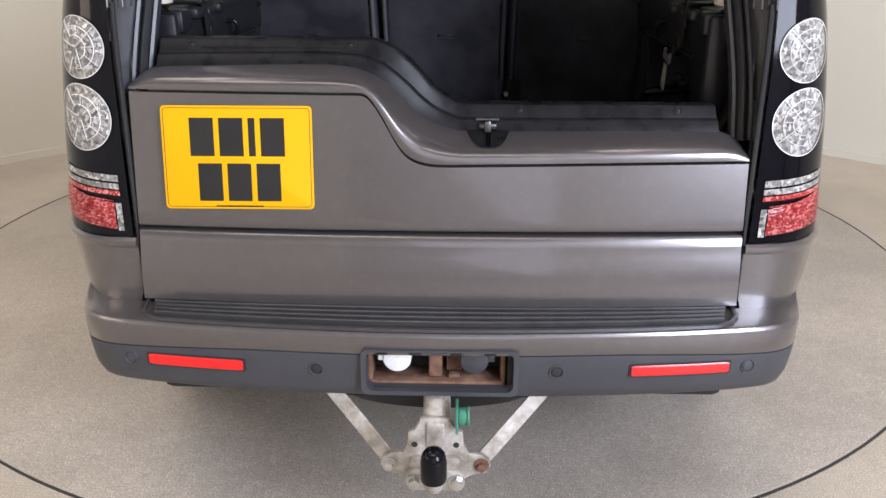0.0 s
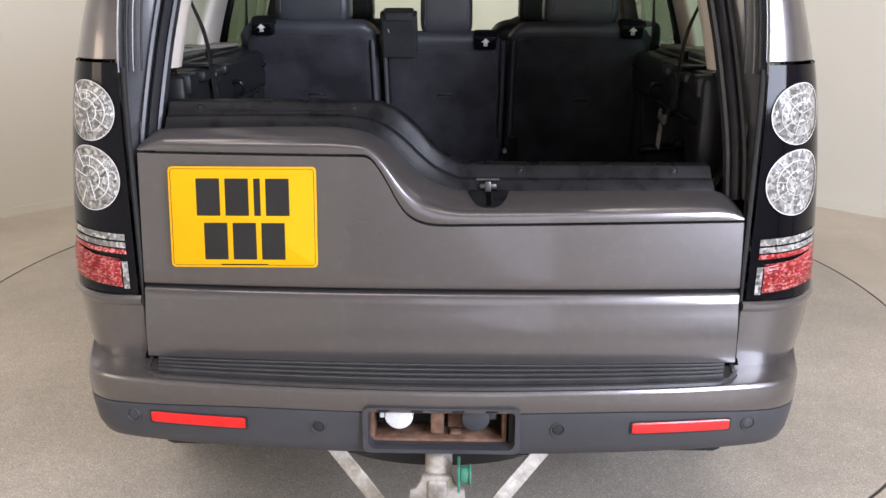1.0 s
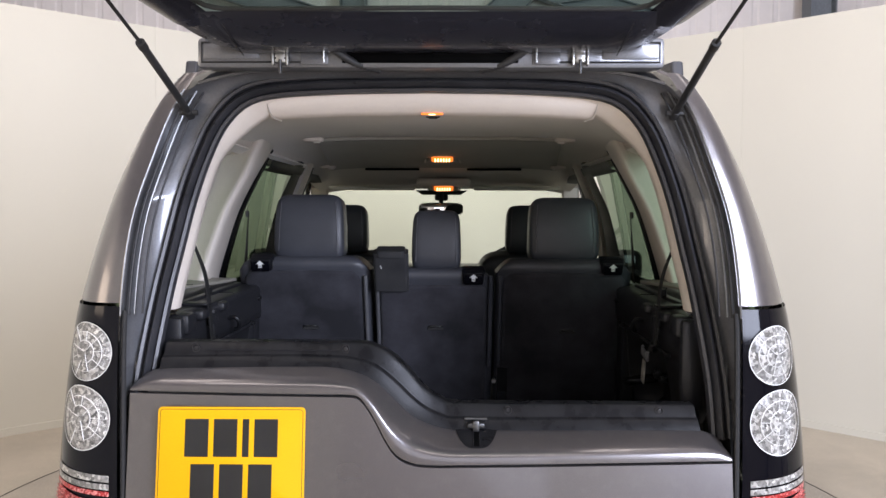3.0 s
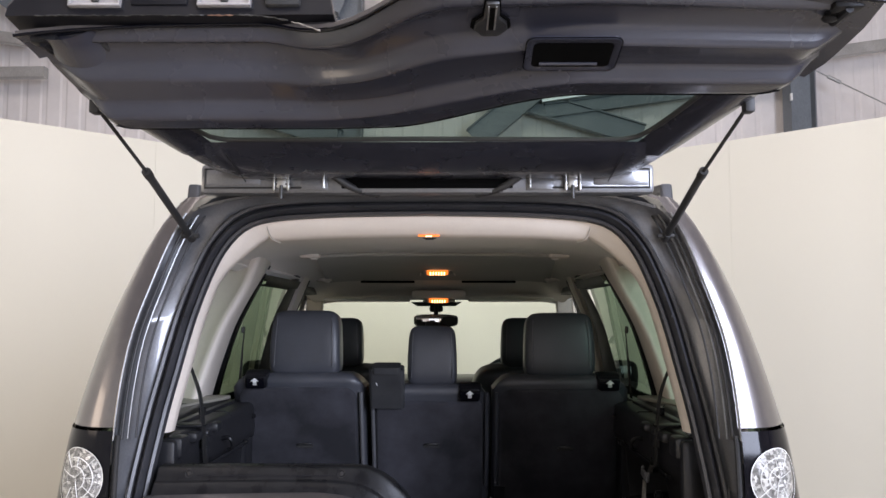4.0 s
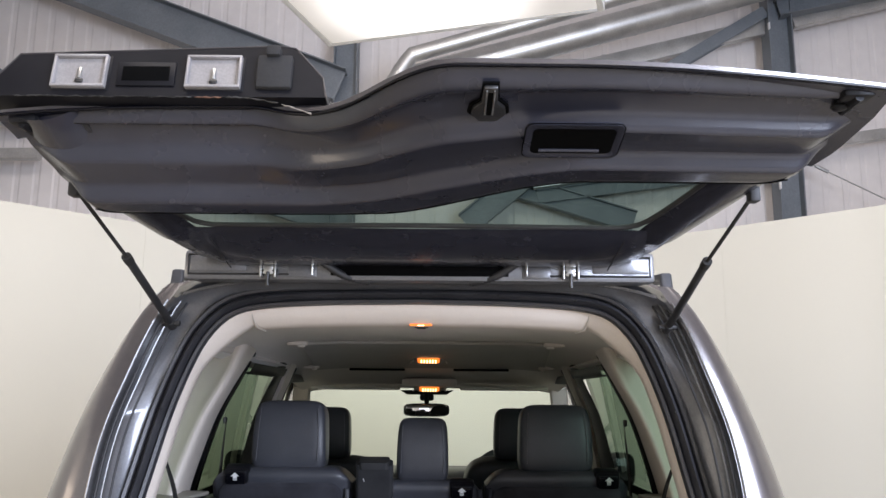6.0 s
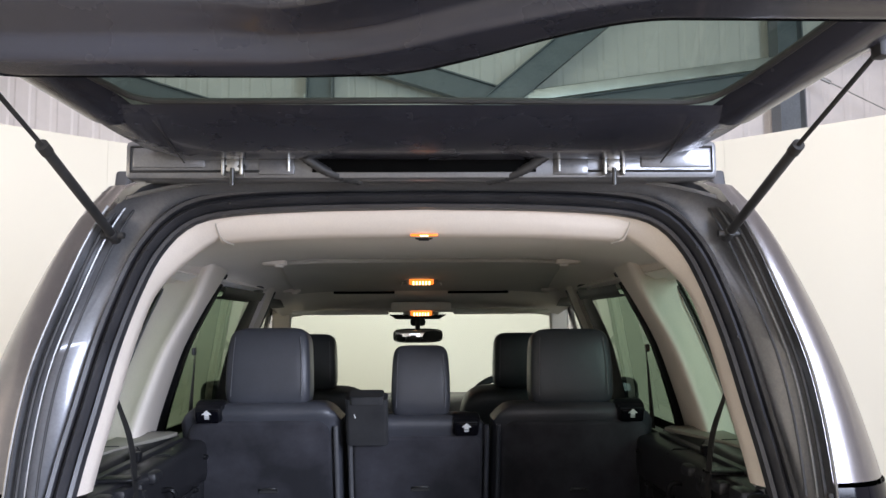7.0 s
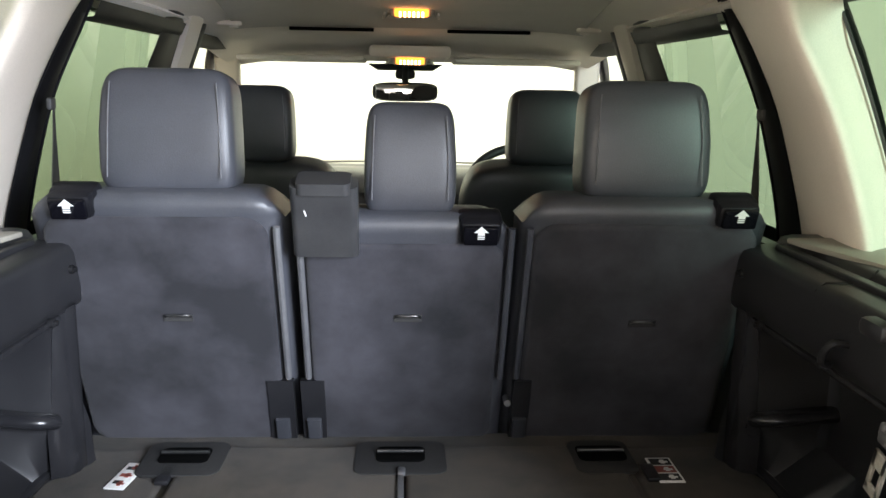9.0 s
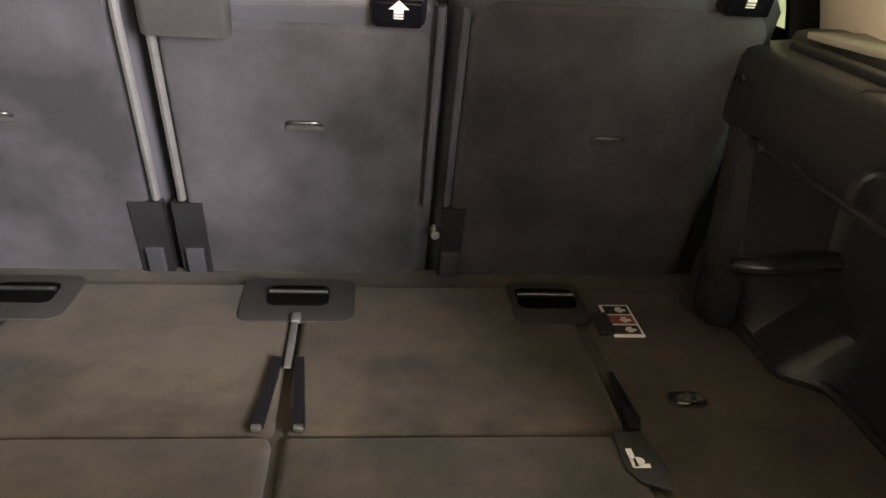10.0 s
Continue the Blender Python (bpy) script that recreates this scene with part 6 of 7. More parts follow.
def flank_lining(sgn):
    """Inner side wall: ivory pillars, black door frames, and the panes between."""
    def strip(name, mat, rear, front, z0=1.165, z1=1.70, proud=0.0, label=""):
        rows = []
        for z in np.linspace(z0, z1, 13):
            f = (z - Z_SILL) / (Z_HEAD - Z_SILL)
            ya, yb = rear[0] + (rear[1] - rear[0]) * f, front[0] + (front[1] - front[0]) * f
            x = inner_x(z) - proud
            back = inner_x(z) + 0.014
            rows.append([(back, ya, z), (x, ya, z), (x - 0.008, ya + 0.3 * (yb - ya), z), (x - 0.008, ya + 0.7 * (yb - ya), z), (x, yb, z), (back, yb, z)])
        return part(name, flip(sgn, loft(rows)), mat, car, label, angle=55)

    def pillar(name, mat, cut, label=""):
        """A swelling pillar: cut gives (y, metres proud of the wall) round its section."""
        rows = []
        for z in np.linspace(1.19, 1.705, 15):
            flare = (0.03 if len(cut) > 8 else 0.0) * ease(z, 1.60, 1.70)
            mid = (cut[0][0] + cut[-1][0]) / 2
            low = 1 - ease(z, 1.25, 1.68)
            rows.append([(inner_x(z) - d if d > -0.06 else WIDE(z) - 0.013, y + flare * math.copysign(1, y - mid) - (0.03 + 0.045 * low if y < mid else 0.03), z) for y, d in cut])
        return part(name, flip(sgn, loft(rows)), mat, car, label, angle=70)

    pillar("centre_rear_pillar", BEIGE, ((0.945, -0.068), (0.925, -0.03), (0.905, 0.0), (0.892, 0.016), (0.895, 0.026), (0.92, 0.030), (0.96, 0.028), (1.03, 0.018), (1.10, 0.004), (1.14, -0.010), (1.155, -0.03)), "broad ivory pillar lining")
    strip("door_frame", FRAMEBLACK, (1.125, 1.130), (1.235, 1.195), proud=-0.020)
    strip("door_frame", FRAMEBLACK, (1.80, 1.655), (2.12, 1.815), proud=-0.012)
    strip("centre_pillar", BEIGE, (2.122, 1.817), (2.235, 1.945), proud=0.004)
    strip("door_frame", FRAMEBLACK, (2.237, 1.947), (2.31, 2.02), proud=-0.006)
    strip("rear_corner_lining", BEIGE, (0.30, 0.29), (0.345, 0.345))
    # rails over and under the panes
    def rail(name, mat, y0, y1, z0, z1, proud=0.0):
        rows = [[(inner_x(z) + 0.04 * (1 if z in (z0, z1) else 0) - proud * (0 if z in (z0, z1) else 1), y, z) for z in (z0, z0 + 0.004, (z0 + z1) / 2, z1 - 0.004, z1)] for y in np.linspace(y0, y1, 9)]
        return part(name, flip(sgn, loft(rows)), mat, car, angle=60)
    rail("window_head_trim", FRAMEBLACK, 1.19, 1.80, 1.630, 1.668)
    rail("window_head_trim", FRAMEBLACK, 2.0, 2.60, 1.618, 1.655)
    rail("window_head_lining", BEIGE, 0.36, 0.90, 1.676, 1.715)
    rail("door_top", PLASTIC, 1.21, 3.05, 1.10, 1.190, 0.02)
    rows = [[(inner_x(1.66) + 0.03, y, 1.662), (inner_x(1.67) - 0.006, y, 1.676), (0.615, y, 1.700), (0.57, y, 1.712)] for y in np.linspace(0.34, 2.65, 24)]
    part("roof_edge_lining", flip(sgn, loft(rows)), HEADLINER, car, angle=70)
    # panes stand between skin and lining
    for name, a, b, c, d in WINDOWS:
        def pane(u, v):
            z = 1.17 + (1.69 - 1.17) * v
            f = (z - Z_SILL) / (Z_HEAD - Z_SILL)
            y0, y1 = a + (b - a) * f - 0.02, d + (c - d) * f + 0.02
            return (WIDE(z) - 0.012, y0 + (y1 - y0) * u, z)
        part("window_pane", flip(sgn, sheet(pane, 4, 8)), GLASSGREEN if name != "front_door" else SCREENGLASS, car, "green-tinted side window")
        if name == "rear_quarter":
            line = [(WIDE(z) - 0.016, 0.860 + 0.043 * ease(z, 1.25, 1.68), z) for z in np.linspace(1.235, 1.672, 12)] + [(WIDE(1.676) - 0.016, y, 1.676) for y in np.linspace(0.89, 0.40, 6)]
            part("pane_edge", flip(sgn, sweep(line, circle(0.0028, 6), side=(1, 0, 0))), RUBBER, car)


def build_side_trim(sgn):
    t = new("boot_side_trim")
    t.parent = car
    tagged(t, label="black moulded plastic boot side trim")
    # shelf under the quarter window, with a rolled inner edge, then the wall down to the carpet
    prof = [(0.770, 1.255), (0.740, 1.262), (0.690, 1.262), (0.672, 1.258), (0.664, 1.246), (0.640, 1.243), (0.600, 1.243), (0.588, 1.238), (0.583, 1.226), (0.585, 1.16), (0.590, 1.13), (0.602, 1.120), (0.606, 1.10), (0.606, 0.96), (0.598, 0.93), (0.590, 0.90), (0.586, 0.84), (0.584, 0.825)]
    rows = []
    for y in np.linspace(0.24, 1.00, 58):
        k = ease(y, 0.45, 0.24)
        bay = ease(y, 0.44, 0.48) * ease(y, 0.905, 0.875)
        foot = 0.055 * ease(y, 1.0, 0.90) + 0.06 * ease(y, 0.80, 0.74)
        row = []
        for x, z in prof:
            x += 0.012 * k * (1 if x < 0.62 else 0) + foot * ease(z, 1.00, 0.86)
            deep = 0.735 if z > 0.95 else 0.722
            row.append((x + (deep - x) * bay if 0.85 < z < 1.115 else x, y, z))
        rows.append(row)
    part("trim_shell", flip(sgn, loft(rows)), PLASTIC, t, angle=45)
    part("shelf_mat", flip(sgn, outline([(0.650, 0.935), (0.656, 0.885), (0.708, 0.665), (0.735, 0.44), (0.774, 0.44), (0.782, 0.935)], 1.258, 1.268, 0.003, "z")), SHELF, t, "grey-beige plastic window shelf")
    # black inlay on top paints the shade in the slot
    part("shelf_slot_shade", flip(sgn, outline(rounded_rect(0.036, 0.009, 0.004, 4, 0.728, 0.680), 1.267, 1.2695, 0.0005, "z")), HOUSING, t)
    part("shelf_step", flip(sgn, sweep([(0.650, 0.34, 1.246), (0.650, 0.95, 1.246)], rounded_rect(0.022, 0.012, 0.004), side=(0, 0, 1))), PLASTIC, t)
    part("shelf_joint", flip(sgn, sweep([(0.585, 0.70, 1.232), (0.60, 0.70, 1.2445), (0.66, 0.70, 1.2445), (0.676, 0.70, 1.264)], circle(0.0015, 5), side=(0, 1, 0))), HOUSING, t)
    # deep bay in the wall, its ledge and fixings
    ledge = smooth_path([(0.742, 0.868, 0.968), (0.70, 0.872, 0.964), (0.65, 0.876, 0.957), (0.622, 0.884, 0.952), (0.612, 0.902, 0.944)], 24)
    part("moulded_ledge", flip(sgn, sweep(ledge, [(0.020 * math.cos(t), 0.014 * math.sin(t)) for t in np.linspace(0, 2 * math.pi, 14, endpoint=False)], side=(0, 0, 1))), GLOSSTRIM, t)
    part("wall_post", flip(sgn, loft([[(x, y, z) for x, y in ((0.625, 0.905), (0.600, 0.915), (0.588, 0.935), (0.586, 0.965), (0.60, 0.99))] for z in (0.835, 0.95, 1.10, 1.135)])), GLOSSTRIM, t)
    part("fascia_lip", flip(sgn, sweep([(0.588, 0.34, 1.130), (0.588, 0.62, 1.130), (0.590, 0.90, 1.128)], circle(0.006, 8), side=(0, 0, 1))), GLOSSTRIM, t)
    for y, z in ((0.862, 1.131), (0.95, 1.20)):
        part("fixing_bolt", flip(sgn, joined(rod((0.589, y, z), (0.578, y, z), 0.008, n=14, bevel=0.002), rod((0.578, y, z), (0.573, y, z), 0.005, n=6))), SCUFFED, t)
    part("hinge_block", flip(sgn, rbox(0.574, 0.590, 0.41, 0.45, 1.185, 1.218, 0.006)), PLASTIC, t)
    part("guide_block", flip(sgn, rbox(0.570, 0.600, 0.33, 0.39, 1.212, 1.238, 0.009)), PLASTIC, t)
    part("clip_block", flip(sgn, rbox(0.568, 0.60, 0.505, 0.56, 1.212, 1.238, 0.009)), PLASTIC, t)
    hook = smooth_path([(0.588, 0.60, 1.182), (0.566, 0.602, 1.184), (0.556, 0.606, 1.172), (0.558, 0.612, 1.154), (0.570, 0.616, 1.148)], 14)
    part("bag_hook", flip(sgn, sweep(hook, circle(0.006, 8), side=(0, 1, 0))), SCUFFED, t)
    for y, z, r in ((0.47, 1.135, 0.020), (0.435, 1.065, 0.013), (0.38, 1.06, 0.010)):
        part("round_boss", flip(sgn, joined(rod((0.592, y, z), (0.578, y, z), r, n=18, bevel=0.002), rod((0.580, y, z), (0.574, y, z), r * 0.45, n=10))), SCUFFED, t)
    part("belt_guide", flip(sgn, joined(rbox(0.578, 0.600, 0.447, 0.468, 1.14, 1.226, 0.005), rbox(0.573, 0.58, 0.443, 0.472, 1.195, 1.212, 0.004))), PLASTIC, t)
    part("shelf_lid", flip(sgn, outline(rounded_rect(0.11, 0.055, 0.02, 5, 0.622, 0.40), 1.244, 1.250, 0.002, "z")), SCUFFED, t)
    part("shelf_tab", flip(sgn, rbox(0.625, 0.64, 0.565, 0.59, 1.25, 1.272, 0.003)), SCUFFED, t)
    # wheel-arch swell and carpet rise at the foot of the wall
    lip = smooth_path([(0.700, 0.50, 0.834), (0.703, 0.66, 0.834), (0.695, 0.755, 0.834), (0.650, 0.80, 0.834), (0.642, 0.88, 0.836), (0.630, 0.98, 0.840)], 30)
    part("foot_lip", flip(sgn, sweep(lip, circle(0.009, 8), side=(0, 0, 1))), PLASTIC, t)
    part("rear_latch_post", flip(sgn, joined(rbox(0.585, 0.640, 0.215, 0.245, 1.02, 1.235, 0.01), rbox(0.575, 0.625, 0.235, 0.30, 1.19, 1.24, 0.01))), PLASTIC, t)
    return t


def build_belts(sgn):
    b = new("seat_belt")
    b.parent = car
    tagged(b, label="black third-row seat belt hanging in the boot")
    webb = smooth_path([(0.622, 0.370, 1.470), (0.603, 0.372, 1.40), (0.580, 0.378, 1.33), (0.572, 0.386, 1.262), (0.570, 0.41, 1.15), (0.562, 0.42, 1.14), (0.556, 0.425, 1.118)], 30)
    c = []
    for i, p in enumerate(webb):
        w = 0.004 + 0.009 * ease(i / 30, 0.0, 0.4)
        c.append([p + Vector((0, -w, 0)), p + Vector((0.002, -w, 0)), p + Vector((0.002, w, 0)), p + Vector((0, w, 0))])
    part("webbing", flip(sgn, loft(c, closed=True, cap=True)), BELT, b)
    part("upper_guide", flip(sgn, rbox(0.618, 0.630, 0.352, 0.385, 1.462, 1.490, 0.005)), RUBBER, b)
    part("buckle_tongue", flip(sgn, moved(joined(rbox(-0.002, 0.002, -0.014, -0.007, -0.058, 0.0, 0.001), rbox(-0.002, 0.002, 0.007, 0.014, -0.058, 0.0, 0.001), rbox(-0.002, 0.002, -0.014, 0.014, -0.062, -0.048, 0.001), rbox(-0.002, 0.002, -0.014, 0.014, -0.024, 0.0, 0.001)), Matrix.Translation((0.552, 0.445, 1.098)) @ Matrix.Rotation(radians(14), 4, "X"))), GALV, b)
    part("tongue_grip", flip(sgn, moved(joined(rbox(-0.005, 0.005, -0.029, 0.029, -0.009, 0.009, 0.004), rbox(-0.004, 0.004, -0.032, -0.020, -0.003, 0.018, 0.004), rbox(-0.004, 0.004, 0.021, 0.031, -0.003, 0.017, 0.004)), Matrix.Translation((0.548, 0.420, 1.118)) @ Matrix.Rotation(radians(10), 4, "X"))), PIPING, b, "grey plastic buckle tongue grip")
    # second-row belt on the broad pillar
    webb = smooth_path([(inner_x(1.47) - 0.035, 1.10, 1.47), (inner_x(1.40) - 0.05, 1.11, 1.38), (inner_x(1.30) - 0.07, 1.12, 1.24)], 12)
    c = []
    for i, p in enumerate(webb):
        w = 0.003 + 0.015 * ease(i / 12, 0, 0.8)
        c.append([p + Vector((0, -w, 0)), p + Vector((0.002, -w, 0)), p + Vector((0.002, w, 0)), p + Vector((0, w, 0))])
    part("webbing", flip(sgn, loft(c, closed=True, cap=True)), BELT, b)
    part("upper_guide", flip(sgn, moved(rbox(-0.005, 0.005, -0.012, 0.012, -0.008, 0.014, 0.004), Matrix.Translation((inner_x(1.47) - 0.03, 1.10, 1.47)))), RUBBER, b)


def build_cabin_fittings():
    for y, z, w, m, nm in ((0.266, 1.7165, 0.026, AMBERDIM, "boot_lamp"), (1.88, 1.711, 0.046, AMBER, "roof_lamp"), (2.30, 1.597, 0.046, AMBER, "reading_lamp")):
        l = new(nm)
        l.parent = car
        if nm == "boot_lamp":
            part("lamp_lens", rbox(-w, w, y - 0.001, y + 0.005, z - 0.0015, z + 0.0025, 0.001), m, l, "glowing amber lamp lens")
            part("lamp_bulb", rbox(-0.008, 0.008, y - 0.0016, y + 0.003, z - 0.0018, z + 0.0005, 0.0008), BULB, l)
        else:
            part("lamp_bezel", moved(joined(outline([(-0.062, -0.055), (0.062, -0.055), (0.082, 0.20), (-0.082, 0.20)], -0.010, 0.030, 0.005, "z"), rbox(-0.056, 0.056, -0.066, -0.02, -0.018, 0.010, 0.006)), Matrix.Translation((0, y, z))), BLIND, l)
            for sg in (1, -1):
                part("bezel_edge", moved(rod((sg * 0.072, -0.050, -0.008), (sg * 0.078, 0.05, -0.012), 0.0035, n=8), Matrix.Translation((0, y, z))), HEADLINER, l)
            part("lamp_lens", rbox(-w, w, y - 0.072, y - 0.03, z - 0.017, z + 0.006, 0.005), m, l, "glowing amber lamp lens")
            for d in (-0.030, -0.018, -0.006, 0.006, 0.018, 0.030):
                part("lamp_bulb", rbox(d - 0.003, d + 0.003, y - 0.0735, y - 0.06, z - 0.0175, z - 0.004, 0.001), BULB, l)
    part("overhead_console", rbox(-0.13, 0.13, 2.22, 2.55, 1.60, 1.64, 0.012), HEADLINER, car)
    mir = new("rear_view_mirror")
    mir.parent = car
    part("mirror_shell", pad((-0.015, 2.40, 1.492), 0.112, 0.022, 0.032, 0.5, 0.4, 12), HOUSING, mir)
    part("mirror_glass", moved(rbox(-0.100, 0.100, -0.002, 0.002, -0.026, 0.026, 0.008), Matrix.Translation((-0.015, 2.379, 1.492)) @ Matrix.Rotation(radians(1), 4, "X") @ Matrix.Rotation(radians(3), 4, "Z")), MIRROR, mir, "silver mirror glass")
    part("mirror_stalk", rod((-0.015, 2.42, 1.50), (-0.015, 2.52, 1.60), 0.012, n=10), HOUSING, mir)
    part("sensor_housing", joined(outline([(-0.15, 1.588), (0.12, 1.588), (0.085, 1.566), (-0.115, 1.566)], 2.50, 2.60, 0.006), rbox(-0.05, 0.02, 2.49, 2.55, 1.535, 1.57, 0.012)), HOUSING, mir)
    ws = sheet(lambda u, v: ((2 * u - 1) * (0.76 - 0.10 * v), 3.24 - 0.56 * v + 0.06 * (1 - (2 * u - 1) ** 2), 1.14 + 0.49 * v), 16, 10)
    ob = part("windscreen", ws, SCREENGLASS, car)
    ob.visible_shadow = False
    dash = [[(x, y, z) for y, z in ((2.56, 0.80), (2.52, 1.00), (2.55, 1.12), (2.62, 1.17), (2.80, 1.19), (3.05, 1.17), (3.18, 1.15))] for x in np.linspace(-0.74, 0.74, 25)]
    part("dashboard", loft(dash), PLASTIC, car, "black plastic dashboard")
    part("instrument_hood", sheet(lambda u, v: (0.20 + 0.36 * u, 2.50 + 0.22 * v, 1.15 + 0.075 * math.sin(math.pi * u) ** 0.6 * (1 - 0.6 * v)), 16, 8, (0, 0, -0.02)), PLASTIC, car)
    part("air_vent", joined(sweep([(0.02 + 0.035 * math.cos(t), 2.515, 1.15 + 0.035 * math.sin(t)) for t in np.linspace(0, 2 * math.pi, 24, endpoint=False)], circle(0.006, 8), side=(0, 1, 0), loop=True)), CHROME, car)
    wheel = new("steering_wheel")
    wheel.parent = car
    m = Matrix.Translation((0.385, 2.36, 1.135)) @ Matrix.Rotation(radians(62), 4, "X")
    part("wheel_rim", moved(sweep([(0.188 * math.cos(t), 0.188 * math.sin(t), 0) for t in np.linspace(0, 2 * math.pi, 48, endpoint=False)], circle(0.016, 12), side=(0, 0, 1), loop=True), m), LEATHER, wheel)
    part("wheel_hub", moved(pad((0, 0, -0.03), 0.085, 0.075, 0.03, 0.5, 0.6, 12), m), PLASTIC, wheel)
    part("wheel_spoke", moved(joined(rbox(-0.18, -0.06, -0.02, 0.02, -0.025, -0.005, 0.006), rbox(0.06, 0.18, -0.02, 0.02, -0.025, -0.005, 0.006), rbox(-0.03, 0.03, -0.18, -0.05, -0.025, -0.005, 0.006)), m), PLASTIC, wheel)
    part("cabin_floor", rbox(-0.72, 0.72, 1.15, 3.3, 0.50, 0.56, 0.01), CARPET, car)
    part("bulkhead", rbox(-0.74, 0.74, 3.20, 3.24, 0.5, 1.14, 0.01), HOUSING, car)
    for sgn in (1, -1):
        part("door_card", flip(sgn, sheet(lambda u, v: (0.745 + 0.03 * math.sin(3 * v), 1.0 + 2.2 * u, 0.52 + 0.68 * v), 12, 8)), PLASTIC, car)


# ---- second-row seats ----
SEAT_LEAN = 0.36


def back_point(x, z, out=0.0):
    """On the seat backs' rear face; out: metres towards the boot."""
    return Vector((x, 0.95 + SEAT_LEAN * (1.30 - z) - out, z))


def seat_back(seat, x0, x1, z_top, round_l, round_r):
    n = 26
    bot = 0.800
    def rear(u, v):
        x, z = x0 + (x1 - x0) * u, bot + (z_top - bot) * v
        e = 0.0
        for r, d in ((round_l, u * (x1 - x0)), (round_r, (1 - u) * (x1 - x0))):
            if d < r:
                e += 0.02 * (1 - d / r) ** 2
        if z_top - z < 0.03:
            e += 0.022 * (1 - (z_top - z) / 0.03) ** 2
        for (r, d) in ((round_l, u * (x1 - x0)), (round_r, (1 - u) * (x1 - x0))):
            if d < 0.06 and v > 0.9:
                z = min(z, z_top - 0.045 * (1 - d / 0.06) ** 2)
        return back_point(x, z, -e)
    d = Vector((0, 0.11, 0.0))
    part("back_shell", sheet(rear, n, 40, d), LEATHER, seat, angle=60)


def headrest(seat, x0, x1, z0, z1, y, deep=0.062):
    hr = new("headrest")
    hr.parent = seat
    xc, zc, sx, sz = (x0 + x1) / 2, (z0 + z1) / 2, (x1 - x0) / 2, (z1 - z0) / 2
    body = pad((0, 0, 0), sx, deep, sz, 0.30, 0.30, 26)
    for v in body.verts:
        v.co.x *= 1 - 0.04 * (v.co.z / sz) + 0.02 * math.cos(v.co.z / sz * 2)
        v.co.y += 0.014 * (v.co.z / sz) ** 2
    m = Matrix.Translation((xc, y, zc)) @ Matrix.Rotation(radians(-6), 4, "X")
    part("cushion", moved(body, m), LEATHER, hr)
    for s in (1, -1):
        # stitched side seams run over the back and the top
        pts = [(s * sx * 0.84, -deep * 0.985, -sz * 0.72), (s * sx * 0.83, -deep * 0.988, -sz * 0.3), (s * sx * 0.81, -deep * 0.985, sz * 0.3), (s * sx * 0.78, -deep * 0.950, sz * 0.74)]
        part("seam", moved(sweep(smooth_path(pts, 24), circle(0.0012, 6), side=(1, 0, 0)), m), STITCH, hr)
    for s in (1, -1):
        part("post", rod((xc + s * min(0.055, sx * 0.5), y + 0.012, z0 - 0.035), (xc + s * min(0.055, sx * 0.5), y + 0.012, z0 + 0.03), 0.007, n=10), STEEL, hr)
        part("post_collar", rod((xc + s * min(0.055, sx * 0.5), y + 0.012, z0 - 0.012), (xc + s * min(0.055, sx * 0.5), y + 0.012, z0 + 0.001), 0.013, n=12, bevel=0.002), PLASTIC, hr)


def arrow_label(parent, x, z, out):
    """A white upward arrow with three bars below, as printed on the release levers."""
    pts = [(-0.006, -0.012), (0.006, -0.012), (0.006, 0.001), (0.013, 0.001), (0.0, 0.013), (-0.013, 0.001), (-0.006, 0.001)]
    m = Matrix.Translation(back_point(x, z, out)) @ Matrix.Rotation(math.atan(SEAT_LEAN), 4, "X")
    part("arrow_mark", moved(outline(pts, -0.0006, 0.0006), m), LABEL, parent, "white printed arrow")
    for k in range(2):
        part("mark_gap", moved(rbox(-0.008, 0.008, -0.0012, 0.0, -0.0095 + 0.004 * k, -0.0083 + 0.004 * k, 0, 1), m), HOUSING, parent)


def carpet_panel(seat, x0, x1, z0, z1, r, label):
    pts = rounded_rect(x1 - x0, z1 - z0, r, 6, (x0 + x1) / 2, (z0 + z1) / 2)
    bm = bmesh.new()
    ring = []
    for k, (sc, out) in enumerate(((1.0, 0.001), (0.985, 0.006), (0.94, 0.0085), (0.5, 0.0095))):
        cx, cz = (x0 + x1) / 2, (z0 + z1) / 2
        ring.append([back_point(cx + (x - cx) * sc, cz + (z - cz) * sc, out) for x, z in pts])
    bm = loft(ring, closed=True)
    bmesh.ops.contextual_create(bm, geom=[e for e in bm.edges if e.is_boundary and all((v.co - back_point((x0 + x1) / 2, (z0 + z1) / 2)).length < 0.62 * max(x1 - x0, z1 - z0) * 0.5 * 1.2 for v in e.verts)])
    part("back_carpet", bm, SEATCLOTH, seat, label, angle=60)


def release_lever(seat, x, z):
    lv = new("release_lever")
    lv.parent = seat
    m = Matrix.Translation(back_point(x, z)) @ Matrix.Rotation(math.atan(SEAT_LEAN), 4, "X")
    part("lever_housing", moved(joined(rbox(-0.036, 0.036, -0.014, 0.05, -0.022, 0.022, 0.009), rbox(-0.040, 0.040, 0.002, 0.05, -0.026, 0.024, 0.012)), m), BARPL, lv)
    part("lever", moved(rbox(-0.030, 0.030, -0.022, -0.01, -0.018, 0.018, 0.004), m), GLOSS, lv)
    arrow_label(lv, x, z, 0.0235)


